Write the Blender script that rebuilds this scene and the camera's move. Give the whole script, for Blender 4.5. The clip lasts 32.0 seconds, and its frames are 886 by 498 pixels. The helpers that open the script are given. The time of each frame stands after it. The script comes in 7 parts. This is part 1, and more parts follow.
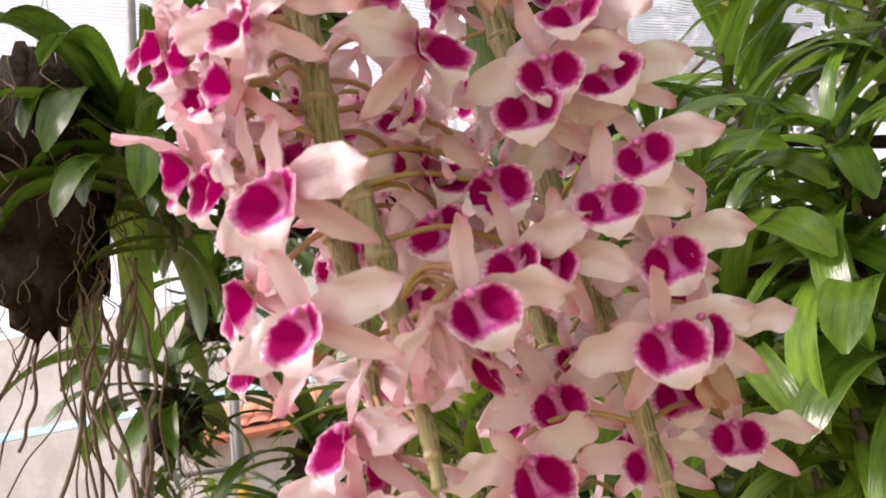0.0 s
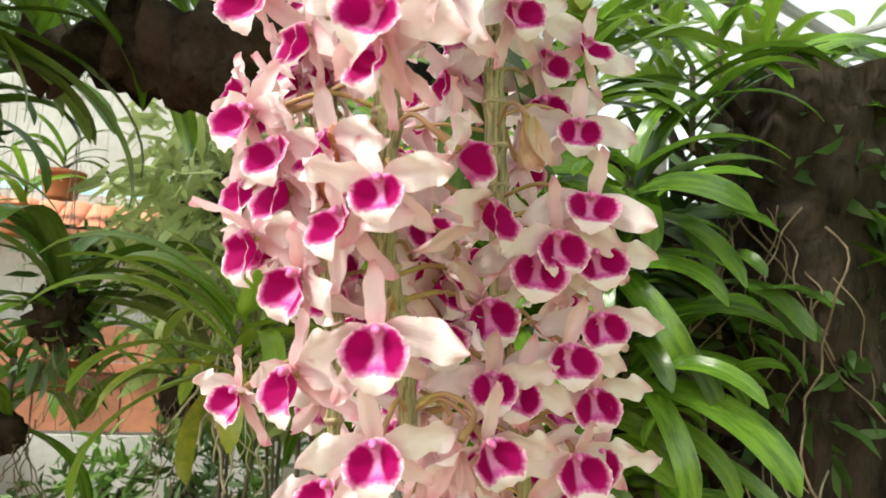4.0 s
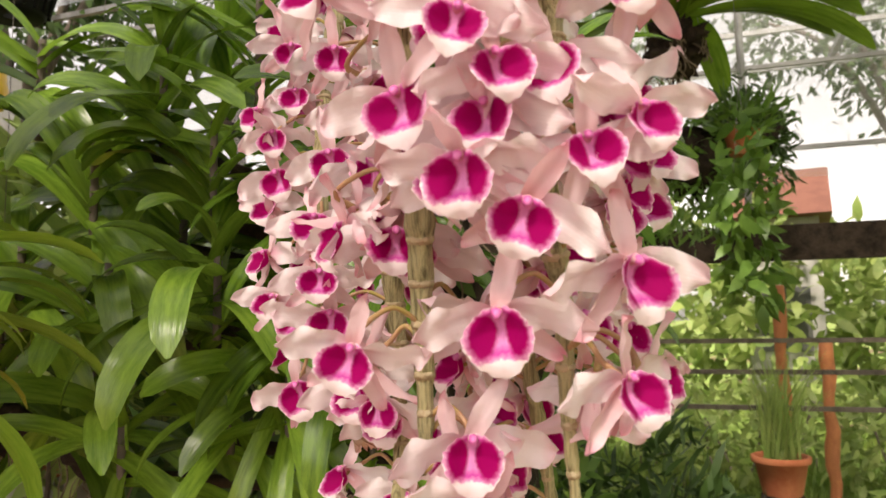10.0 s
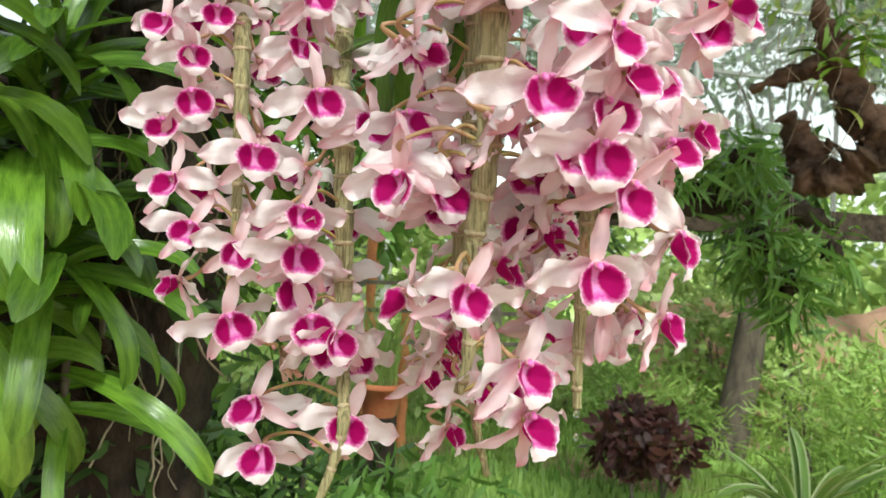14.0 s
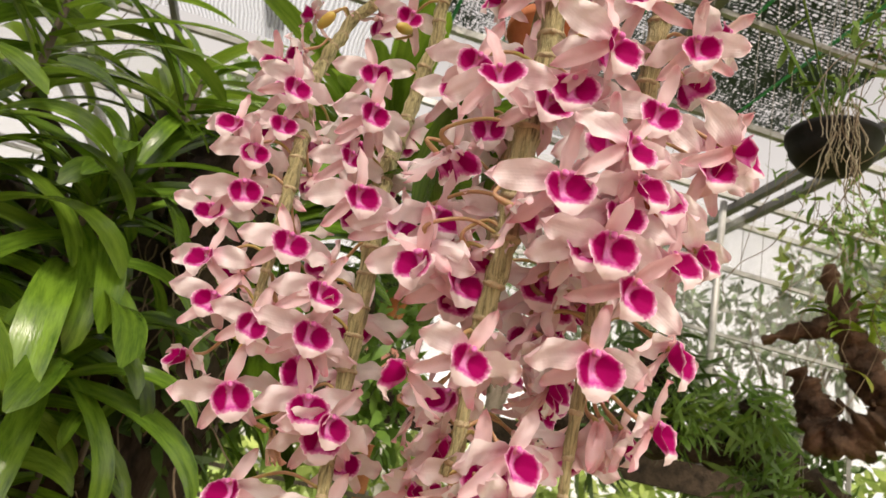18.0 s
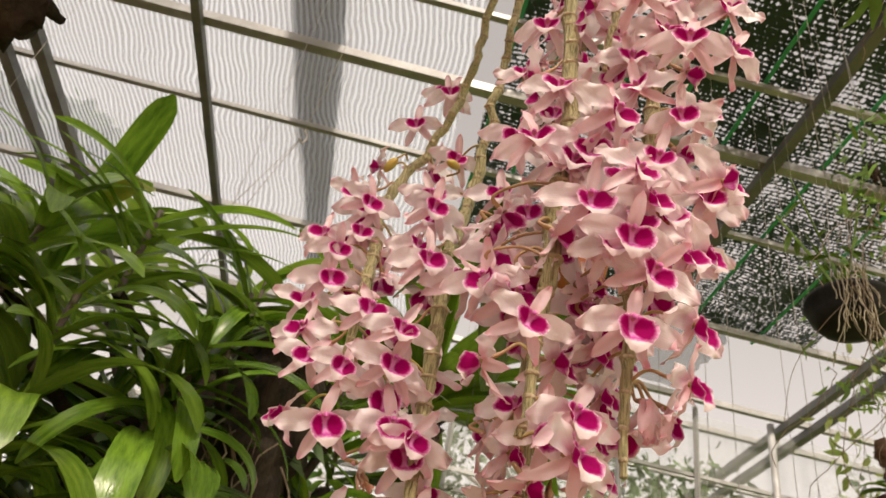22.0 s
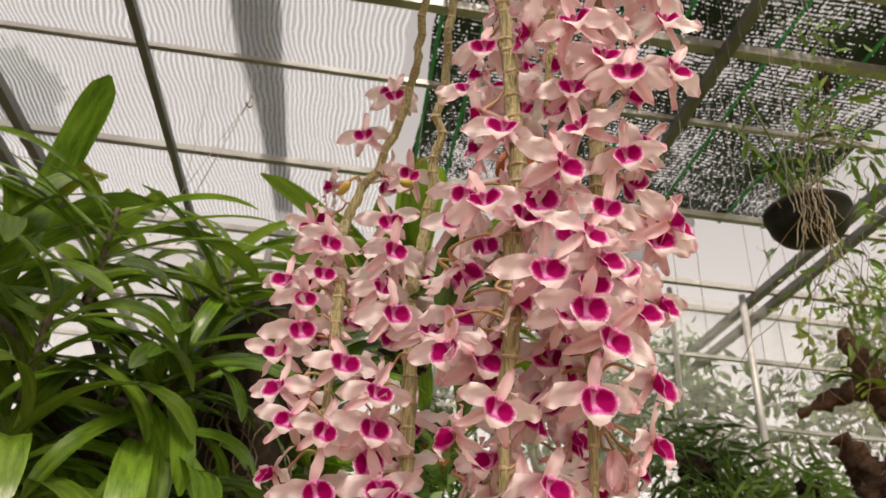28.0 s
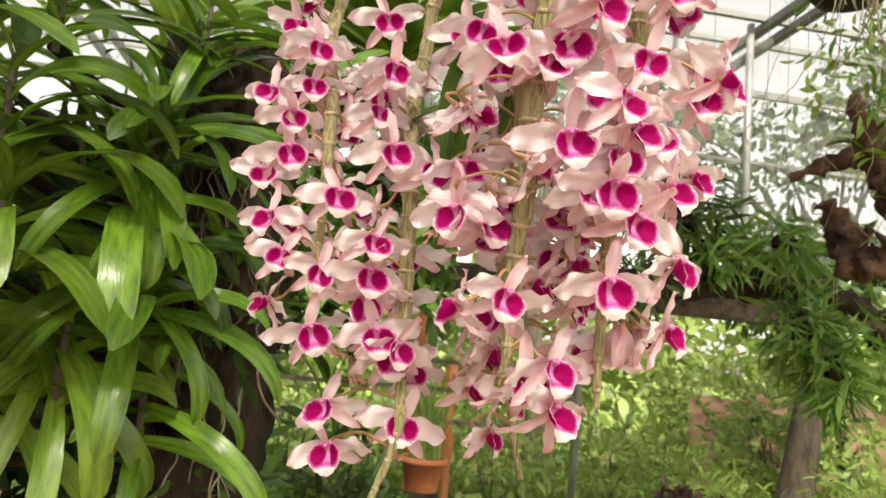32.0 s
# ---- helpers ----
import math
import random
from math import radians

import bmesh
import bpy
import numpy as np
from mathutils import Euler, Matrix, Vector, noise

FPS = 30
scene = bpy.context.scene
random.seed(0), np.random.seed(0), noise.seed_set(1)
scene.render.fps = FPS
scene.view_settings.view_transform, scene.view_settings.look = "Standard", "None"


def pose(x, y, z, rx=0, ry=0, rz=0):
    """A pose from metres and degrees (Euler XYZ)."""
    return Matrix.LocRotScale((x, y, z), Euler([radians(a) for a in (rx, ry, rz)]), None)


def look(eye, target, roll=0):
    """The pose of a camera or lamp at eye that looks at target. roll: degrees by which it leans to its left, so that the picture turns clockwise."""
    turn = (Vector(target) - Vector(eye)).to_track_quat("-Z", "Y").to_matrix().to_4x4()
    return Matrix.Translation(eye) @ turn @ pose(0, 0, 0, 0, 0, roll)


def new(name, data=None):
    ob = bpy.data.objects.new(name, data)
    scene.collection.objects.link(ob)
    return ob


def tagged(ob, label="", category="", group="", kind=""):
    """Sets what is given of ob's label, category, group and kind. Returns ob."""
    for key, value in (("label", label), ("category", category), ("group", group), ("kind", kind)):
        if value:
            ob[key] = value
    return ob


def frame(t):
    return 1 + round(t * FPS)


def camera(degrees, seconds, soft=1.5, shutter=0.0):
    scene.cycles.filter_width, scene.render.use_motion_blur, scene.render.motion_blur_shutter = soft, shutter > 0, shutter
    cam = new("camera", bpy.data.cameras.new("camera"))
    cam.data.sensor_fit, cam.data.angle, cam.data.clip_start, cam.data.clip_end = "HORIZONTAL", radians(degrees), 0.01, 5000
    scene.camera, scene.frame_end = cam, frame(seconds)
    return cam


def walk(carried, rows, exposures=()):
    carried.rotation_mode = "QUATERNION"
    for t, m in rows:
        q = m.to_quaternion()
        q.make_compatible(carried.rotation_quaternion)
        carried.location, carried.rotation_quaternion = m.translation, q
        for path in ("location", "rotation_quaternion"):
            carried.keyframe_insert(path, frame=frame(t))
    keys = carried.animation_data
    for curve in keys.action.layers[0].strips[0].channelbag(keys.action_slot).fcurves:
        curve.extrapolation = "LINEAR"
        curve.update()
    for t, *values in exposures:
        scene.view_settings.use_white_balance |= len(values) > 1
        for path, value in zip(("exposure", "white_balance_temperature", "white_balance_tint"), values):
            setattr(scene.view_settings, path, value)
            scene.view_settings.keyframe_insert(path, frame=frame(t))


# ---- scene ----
cam = camera(61.54, 32.0, 1.5)
cam.data.dof.use_dof, cam.data.dof.focus_distance, cam.data.dof.aperture_fstop = True, 0.62, 16.0      # a phone's small opening

# seconds, place in metres, turn in degrees
PATH = [
    (0.0, 0.2081, 0.1974, 1.4915, 108.54, 9.31, 37.95),
    (0.5, 0.2186, 0.1883, 1.5028, 101.81, 7.17, 37.44),
    (1.0, 0.2340, 0.1950, 1.5075, 93.82, 4.84, 38.64),
    (1.5, 0.2421, 0.1779, 1.5338, 91.51, 2.28, 34.61),
    (2.0, 0.2315, 0.1510, 1.5633, 92.25, -0.29, 33.06),
    (2.5, 0.2223, 0.1116, 1.5835, 93.39, -2.43, 28.38),
    (3.0, 0.2069, 0.0874, 1.5957, 93.86, -2.79, 25.42),
    (3.5, 0.1769, 0.0715, 1.6101, 95.53, -3.09, 20.79),
    (5.5, 0.0000, 0.0000, 1.6000, 98.72, -0.96, -0.07),
    (6.0, -0.0296, -0.0043, 1.6168, 98.84, -1.33, -3.94),
    (6.5, -0.0563, -0.0020, 1.6298, 99.30, -0.67, -8.94),
    (7.0, -0.0898, 0.0038, 1.6313, 99.79, 0.15, -10.56),
    (7.5, -0.1130, -0.0013, 1.6249, 99.54, -0.48, -12.65),
    (8.0, -0.1261, 0.0032, 1.6157, 98.01, 0.51, -16.41),
    (8.5, -0.1477, 0.0321, 1.6077, 96.72, 0.33, -15.81),
    (9.0, -0.1594, 0.0652, 1.6072, 96.28, -0.40, -17.37),
    (9.5, -0.1552, 0.0773, 1.5960, 96.31, -0.18, -17.70),
    (10.0, -0.1643, 0.0870, 1.5864, 95.65, 0.90, -18.17),
    (10.5, -0.2149, 0.0982, 1.5933, 96.76, 1.94, -24.17),
    (11.0, -0.2763, 0.1144, 1.5925, 96.42, 1.09, -31.86),
    (11.5, -0.3284, 0.1285, 1.5973, 96.94, -1.02, -34.85),
    (12.0, -0.3681, 0.1326, 1.5986, 96.51, -0.86, -34.37),
    (12.5, -0.3833, 0.1500, 1.6022, 94.23, -2.52, -41.60),
    (13.0, -0.3981, 0.1671, 1.5923, 93.12, -3.36, -45.65),
    (13.5, -0.4210, 0.1776, 1.5884, 91.43, -2.46, -47.29),
    (14.0, -0.4259, 0.1883, 1.5871, 91.19, -2.65, -50.23),
    (14.5, -0.4346, 0.1969, 1.5887, 93.23, -3.36, -52.22),
    (15.0, -0.4405, 0.2038, 1.5837, 95.12, -4.37, -52.13),
    (15.5, -0.4565, 0.1860, 1.5901, 97.87, -4.42, -52.97),
    (17.5, -0.4325, 0.1665, 1.5142, 108.20, -9.99, -51.57),
    (18.0, -0.4276, 0.1716, 1.4871, 109.03, -11.73, -50.90),
    (18.5, -0.4191, 0.1781, 1.4570, 109.47, -13.35, -50.50),
    (19.0, -0.4190, 0.1845, 1.4264, 111.70, -14.44, -50.00),
    (19.5, -0.4159, 0.1731, 1.4233, 114.97, -14.53, -50.41),
    (20.0, -0.4210, 0.1606, 1.3976, 118.80, -14.69, -50.71),
    (20.5, -0.4226, 0.1458, 1.3745, 121.78, -14.70, -51.13),
    (21.0, -0.4229, 0.1434, 1.3299, 125.53, -15.26, -51.67),
    (21.5, -0.4343, 0.1503, 1.2835, 126.94, -13.35, -48.94),
    (22.0, -0.4409, 0.1404, 1.2683, 128.05, -10.03, -47.18),
    (22.5, -0.4551, 0.1260, 1.2553, 129.30, -7.55, -46.22),
    (23.0, -0.4649, 0.1109, 1.2608, 130.61, -6.41, -46.28),
    (23.5, -0.4766, 0.0989, 1.2917, 131.68, -6.30, -44.59),
    (24.0, -0.4889, 0.0756, 1.3373, 133.92, -4.88, -43.01),
    (24.5, -0.5001, 0.0604, 1.3485, 136.44, -4.59, -42.25),
    (26.5, -0.5276, 0.0465, 1.3540, 130.87, -4.42, -38.36),
    (27.0, -0.5285, 0.0553, 1.3617, 126.88, -3.81, -39.91),
    (27.5, -0.5194, 0.0716, 1.3682, 122.55, -3.26, -41.91),
    (28.0, -0.5105, 0.0764, 1.3903, 119.78, -3.12, -45.15),
    (28.5, -0.5123, 0.0898, 1.4058, 116.81, -3.66, -46.46),
    (29.0, -0.5066, 0.1087, 1.4161, 112.64, -4.28, -48.42),
    (29.5, -0.5167, 0.1177, 1.4357, 110.20, -5.34, -49.83),
    (30.0, -0.5194, 0.1263, 1.4538, 105.89, -4.86, -50.11),
    (30.5, -0.5100, 0.1251, 1.4702, 102.33, -5.54, -48.96),
    (31.0, -0.5084, 0.1109, 1.4909, 100.06, -6.08, -48.53),
    (31.5, -0.5040, 0.1048, 1.5106, 98.75, -5.32, -46.33),
    (32.0, -0.5097, 0.1110, 1.5307, 97.62, -5.03, -46.66),
]
# seconds, stops, kelvin, tint: the picture turns warmer while the camera looks up
PICTURE = [(0.0, 0.56, 6900, 24), (1.0, 0.62, 6400, 18), (2.0, 0.70, 6100, 16), (3.0, 0.78, 6500, 2), (3.5, 0.80, 6700, -2), (5.5, 0.58, 7100, 0), (8.0, 0.38, 7200, 9), (9.5, 0.3, 7600, 16), (11.5, 0.2, 7400, 9), (13.0, 0.4, 6600, 0),
           (15.5, 0.48, 6300, -5), (17.5, 0.18, 7600, 14), (21.0, 0.16, 8000, 16), (24.5, -0.02, 7700, 15), (27.0, 0.0, 7900, 15), (29.5, 0.08, 7900, 21), (31.0, 0.34, 7700, 13), (32.0, 0.46, 7500, 8)]
walk(cam, [(t, pose(x, y, z, rx, ry, rz)) for t, x, y, z, rx, ry, rz in PATH], PICTURE)

# ---- light ----
world = bpy.data.worlds.new("sky")
scene.world = world
world.use_nodes = True
wn = world.node_tree
sky = wn.nodes.new("ShaderNodeTexSky")
sky.sky_type, sky.sun_disc = "NISHITA", False
sky.sun_elevation, sky.sun_rotation = radians(48), radians(221)
sky.dust_density, sky.air_density, sky.ozone_density = 2.0, 1.0, 1.0
haze = wn.nodes.new("ShaderNodeHueSaturation")
haze.inputs["Saturation"].default_value, haze.inputs["Value"].default_value = 0.18, 1.5
wn.links.new(sky.outputs[0], haze.inputs["Color"])
wn.links.new(haze.outputs[0], wn.nodes["Background"].inputs[0])
wn.nodes["Background"].inputs[1].default_value = 0.15

sun = new("sun", bpy.data.lights.new("sun", "SUN"))
sun.data.energy, sun.data.angle, sun.data.color = 5.0, radians(7), (1.0, 0.97, 0.92)
sun.matrix_world = look((-4.3, -4.4, 9.0), (0, 0.5, 1.6))


# ---- materials ----
def material(name, base, rough=0.5, other=None, scale=20.0, mix=0.5, bump=0.0, bump_scale=60.0, metal=0.0,
             through_light=0.0, sheen=0.0, stretch=(1, 1, 1), detail=4.0, vary=0.0, spec=0.5, random_mix=0.0):
    """A procedural surface: two tones mixed by noise at two scales, relief, and light that passes through leaves."""
    m = bpy.data.materials.new(name)
    m.use_nodes = True
    n, l = m.node_tree.nodes, m.node_tree.links
    b = n["Principled BSDF"]
    b.inputs["Roughness"].default_value = rough
    b.inputs["Metallic"].default_value = metal
    b.inputs["Specular IOR Level"].default_value = spec
    co = n.new("ShaderNodeTexCoord")
    mp = n.new("ShaderNodeMapping")
    mp.inputs["Scale"].default_value = stretch
    l.new(co.outputs["Object"], mp.inputs[0])
    big = n.new("ShaderNodeTexNoise")
    big.inputs["Scale"].default_value, big.inputs["Detail"].default_value = scale, detail
    l.new(mp.outputs[0], big.inputs["Vector"])
    fine = n.new("ShaderNodeTexNoise")
    fine.inputs["Scale"].default_value, fine.inputs["Detail"].default_value = scale * 7, 3
    l.new(mp.outputs[0], fine.inputs["Vector"])
    both = n.new("ShaderNodeMath")
    both.operation = "MULTIPLY_ADD"
    both.inputs[1].default_value = 0.35
    l.new(fine.outputs[0], both.inputs[0])
    l.new(big.outputs[0], both.inputs[2])
    ramp = n.new("ShaderNodeValToRGB")
    ramp.color_ramp.elements[0].position, ramp.color_ramp.elements[1].position = 0.45, 0.45 + 0.5 * mix
    ramp.color_ramp.elements[0].color = (*base, 1)
    ramp.color_ramp.elements[1].color = (*(other or base), 1)
    l.new(both.outputs[0], ramp.inputs[0])
    colour = ramp.outputs[0]
    if vary:
        info = n.new("ShaderNodeObjectInfo")
        hsv = n.new("ShaderNodeHueSaturation")
        rng = n.new("ShaderNodeMapRange")
        rng.inputs["To Min"].default_value, rng.inputs["To Max"].default_value = 1 - vary, 1 + vary
        l.new(info.outputs["Random"], rng.inputs[0])
        l.new(rng.outputs[0], hsv.inputs["Value"])
        l.new(colour, hsv.inputs["Color"])
        colour = hsv.outputs[0]
    if random_mix:
        geo = n.new("ShaderNodeNewGeometry")
        hsv = n.new("ShaderNodeHueSaturation")
        rng = n.new("ShaderNodeMapRange")
        rng.inputs["To Min"].default_value, rng.inputs["To Max"].default_value = 1 - random_mix, 1 + random_mix
        l.new(geo.outputs["Random Per Island"], rng.inputs[0])
        l.new(rng.outputs[0], hsv.inputs["Value"])
        l.new(colour, hsv.inputs["Color"])
        colour = hsv.outputs[0]
    l.new(colour, b.inputs["Base Color"])
    if bump:
        tex = n.new("ShaderNodeTexNoise")
        tex.inputs["Scale"].default_value, tex.inputs["Detail"].default_value = bump_scale, 5
        l.new(mp.outputs[0], tex.inputs["Vector"])
        bp = n.new("ShaderNodeBump")
        bp.inputs["Strength"].default_value, bp.inputs["Distance"].default_value = bump, 0.01
        l.new(tex.outputs[0], bp.inputs["Height"])
        l.new(bp.outputs[0], b.inputs["Normal"])
    if through_light:
        tr = n.new("ShaderNodeBsdfTranslucent")
        l.new(colour, tr.inputs[0])
        mx = n.new("ShaderNodeMixShader")
        mx.inputs[0].default_value = through_light
        l.new(b.outputs[0], mx.inputs[1])
        l.new(tr.outputs[0], mx.inputs[2])
        l.new(mx.outputs[0], n["Material Output"].inputs[0])
    return m


def petal_material(name, pale, blush, tip):
    """Petal tissue: pale in the blade, blushed towards base and tip, fine veins along it, light passing through."""
    m = bpy.data.materials.new(name)
    m.use_nodes = True
    n, l = m.node_tree.nodes, m.node_tree.links
    b = n["Principled BSDF"]
    b.inputs["Roughness"].default_value, b.inputs["Specular IOR Level"].default_value = 0.40, 0.45
    uv = n.new("ShaderNodeUVMap")
    sep = n.new("ShaderNodeSeparateXYZ")
    l.new(uv.outputs[0], sep.inputs[0])
    ramp = n.new("ShaderNodeValToRGB")
    e = ramp.color_ramp.elements
    e[0].position, e[0].color = 0.0, (*blush, 1)
    e[1].position, e[1].color = 1.0, (*tip, 1)
    mid = e.new(0.38)
    mid.color = (*pale, 1)
    mid = e.new(0.8)
    mid.color = (*pale, 1)
    co = n.new("ShaderNodeTexCoord")
    wob = n.new("ShaderNodeTexNoise")
    wob.inputs["Scale"].default_value = 90
    l.new(co.outputs["Object"], wob.inputs["Vector"])
    add = n.new("ShaderNodeMath")
    add.operation = "MULTIPLY_ADD"
    add.inputs[1].default_value, add.inputs[2].default_value = 0.35, -0.17
    l.new(wob.outputs[0], add.inputs[0])
    put = n.new("ShaderNodeMath")
    l.new(add.outputs[0], put.inputs[0])
    l.new(sep.outputs[0], put.inputs[1])
    l.new(put.outputs[0], ramp.inputs[0])
    info = n.new("ShaderNodeObjectInfo")
    rng = n.new("ShaderNodeMapRange")
    rng.inputs["To Min"].default_value, rng.inputs["To Max"].default_value = 0.82, 1.18
    l.new(info.outputs["Random"], rng.inputs[0])
    hsv = n.new("ShaderNodeHueSaturation")
    l.new(rng.outputs[0], hsv.inputs["Saturation"])
    l.new(ramp.outputs[0], hsv.inputs["Color"])
    vein = n.new("ShaderNodeTexWave")
    vein.bands_direction = "Y"
    vein.inputs["Scale"].default_value, vein.inputs["Distortion"].default_value = 3.2, 1.2
    l.new(uv.outputs[0], vein.inputs["Vector"])
    bp = n.new("ShaderNodeBump")
    bp.inputs["Strength"].default_value, bp.inputs["Distance"].default_value = 0.10, 0.0006
    l.new(vein.outputs[0], bp.inputs["Height"])
    crepe = n.new("ShaderNodeTexNoise")
    crepe.inputs["Scale"].default_value, crepe.inputs["Detail"].default_value = 160, 3
    l.new(co.outputs["Object"], crepe.inputs["Vector"])
    soft = n.new("ShaderNodeBump")
    soft.inputs["Strength"].default_value, soft.inputs["Distance"].default_value = 0.45, 0.0016
    l.new(crepe.outputs[0], soft.inputs["Height"])
    l.new(bp.outputs[0], soft.inputs["Normal"])
    l.new(soft.outputs[0], b.inputs["Normal"])
    l.new(hsv.outputs[0], b.inputs["Base Color"])
    tr = n.new("ShaderNodeBsdfTranslucent")
    l.new(hsv.outputs[0], tr.inputs[0])
    mx = n.new("ShaderNodeMixShader")
    mx.inputs[0].default_value = 0.35
    l.new(b.outputs[0], mx.inputs[1])
    l.new(tr.outputs[0], mx.inputs[2])
    l.new(mx.outputs[0], n["Material Output"].inputs[0])
    return m


def lip_material():
    """The lip: two deep magenta eyes on a pink throat, a pale fringed margin, velvety hairs."""
    m = bpy.data.materials.new("lip_velvet")
    m.use_nodes = True
    n, l = m.node_tree.nodes, m.node_tree.links
    b = n["Principled BSDF"]
    b.inputs["Roughness"].default_value, b.inputs["Specular IOR Level"].default_value = 0.75, 0.12
    uv = n.new("ShaderNodeUVMap")
    sep = n.new("ShaderNodeSeparateXYZ")
    l.new(uv.outputs[0], sep.inputs[0])

    def maths(op, a, c=None):
        k = n.new("ShaderNodeMath")
        k.operation = op
        for i, v in enumerate((a, c)):
            if v is None:
                continue
            if isinstance(v, (int, float)):
                k.inputs[i].default_value = v
            else:
                l.new(v, k.inputs[i])
        return k.outputs[0]

    x, y = sep.outputs[0], sep.outputs[1]
    co = n.new("ShaderNodeTexCoord")
    tex = n.new("ShaderNodeTexNoise")
    tex.inputs["Scale"].default_value, tex.inputs["Detail"].default_value = 420, 3
    l.new(co.outputs["Object"], tex.inputs["Vector"])
    rag = maths("MULTIPLY", maths("SUBTRACT", tex.outputs[0], 0.5), 0.22)
    eye = maths("SQRT", maths("ADD", maths("POWER", maths("DIVIDE", maths("SUBTRACT", maths("ABSOLUTE", x), 0.51), 0.44), 2.0),
                              maths("POWER", maths("DIVIDE", maths("SUBTRACT", y, 0.04), 0.82), 2.0)))
    eye = maths("ADD", eye, rag)
    rim = maths("ADD", maths("SQRT", maths("ADD", maths("POWER", x, 2.0), maths("POWER", y, 2.0))), rag)
    rim = maths("ADD", rim, maths("MULTIPLY", maths("MAXIMUM", maths("SUBTRACT", maths("MULTIPLY", y, -1.0), maths("ABSOLUTE", x)), 0.0), 0.42))     # the white is broadest below
    margin = n.new("ShaderNodeValToRGB")
    e = margin.color_ramp.elements
    e[0].position, e[0].color = 0.55, (0.80, 0.30, 0.62, 1)
    e[1].position, e[1].color = 1.06, (0.90, 0.79, 0.81, 1)
    k = e.new(0.80)
    k.color = (0.66, 0.07, 0.40, 1)
    k = e.new(0.97)
    k.color = (0.80, 0.38, 0.60, 1)
    l.new(rim, margin.inputs[0])
    eyes = n.new("ShaderNodeValToRGB")
    e = eyes.color_ramp.elements
    e[0].position, e[0].color = 0.76, (1, 1, 1, 1)
    e[1].position, e[1].color = 1.10, (0, 0, 0, 1)
    l.new(eye, eyes.inputs[0])
    mix = n.new("ShaderNodeMix")
    mix.data_type = "RGBA"
    l.new(eyes.outputs[0], mix.inputs["Factor"])
    l.new(margin.outputs[0], mix.inputs["A"])
    mix.inputs["B"].default_value = (0.345, 0.0, 0.110, 1)
    l.new(mix.outputs["Result"], b.inputs["Base Color"])
    bp = n.new("ShaderNodeBump")
    bp.inputs["Strength"].default_value, bp.inputs["Distance"].default_value = 0.5, 0.0006
    l.new(tex.outputs[0], bp.inputs["Height"])
    l.new(bp.outputs[0], b.inputs["Normal"])
    tr = n.new("ShaderNodeBsdfTranslucent")
    l.new(mix.outputs["Result"], tr.inputs[0])
    mx = n.new("ShaderNodeMixShader")
    mx.inputs[0].default_value = 0.32
    l.new(b.outputs[0], mx.inputs[1])
    l.new(tr.outputs[0], mx.inputs[2])
    l.new(mx.outputs[0], n["Material Output"].inputs[0])
    return m


def net_material(name, colour, open_share, threads, tilt=0.0, blotch=0.0, blotch_scale=3.0, dark=0.75, bend=2.5, slow=0.6):
    """A woven shade net: threads with open gaps between them, thinner and thicker in places."""
    m = bpy.data.materials.new(name)
    m.use_nodes = True
    n, l = m.node_tree.nodes, m.node_tree.links
    b = n["Principled BSDF"]
    b.inputs["Roughness"].default_value = 0.7
    co = n.new("ShaderNodeTexCoord")
    mp = n.new("ShaderNodeMapping")
    mp.inputs["Rotation"].default_value = (0, 0, tilt)
    l.new(co.outputs["Object"], mp.inputs[0])
    wave = n.new("ShaderNodeTexWave")
    wave.inputs["Scale"].default_value, wave.inputs["Distortion"].default_value = threads, bend
    wave.inputs["Detail"].default_value, wave.inputs["Detail Scale"].default_value = 2.0, slow
    l.new(mp.outputs[0], wave.inputs["Vector"])
    tex = n.new("ShaderNodeTexNoise")
    tex.inputs["Scale"].default_value, tex.inputs["Detail"].default_value = blotch_scale, 6
    l.new(mp.outputs[0], tex.inputs["Vector"])
    tone = n.new("ShaderNodeValToRGB")
    tone.color_ramp.elements[0].color = (*[c * dark for c in colour], 1)
    tone.color_ramp.elements[1].color = (*colour, 1)
    l.new(wave.outputs[0], tone.inputs[0])
    l.new(tone.outputs[0], b.inputs["Base Color"])
    gap = n.new("ShaderNodeMath")
    gap.operation = "MULTIPLY_ADD"
    l.new(tex.outputs[0], gap.inputs[0])
    gap.inputs[1].default_value = blotch
    gap.inputs[2].default_value = open_share - blotch * 0.5
    fade = n.new("ShaderNodeMath")
    fade.operation, fade.use_clamp = "MULTIPLY_ADD", True
    l.new(wave.outputs[0], fade.inputs[0])
    fade.inputs[1].default_value = -0.22
    l.new(gap.outputs[0], fade.inputs[2])
    tr = n.new("ShaderNodeBsdfTranslucent")
    l.new(tone.outputs[0], tr.inputs[0])
    cloth = n.new("ShaderNodeMixShader")
    cloth.inputs[0].default_value = 0.6
    l.new(b.outputs[0], cloth.inputs[1])
    l.new(tr.outputs[0], cloth.inputs[2])
    clear = n.new("ShaderNodeBsdfTransparent")
    mx = n.new("ShaderNodeMixShader")
    l.new(fade.outputs[0], mx.inputs[0])
    l.new(cloth.outputs[0], mx.inputs[1])
    l.new(clear.outputs[0], mx.inputs[2])
    l.new(mx.outputs[0], n["Material Output"].inputs[0])
    return m


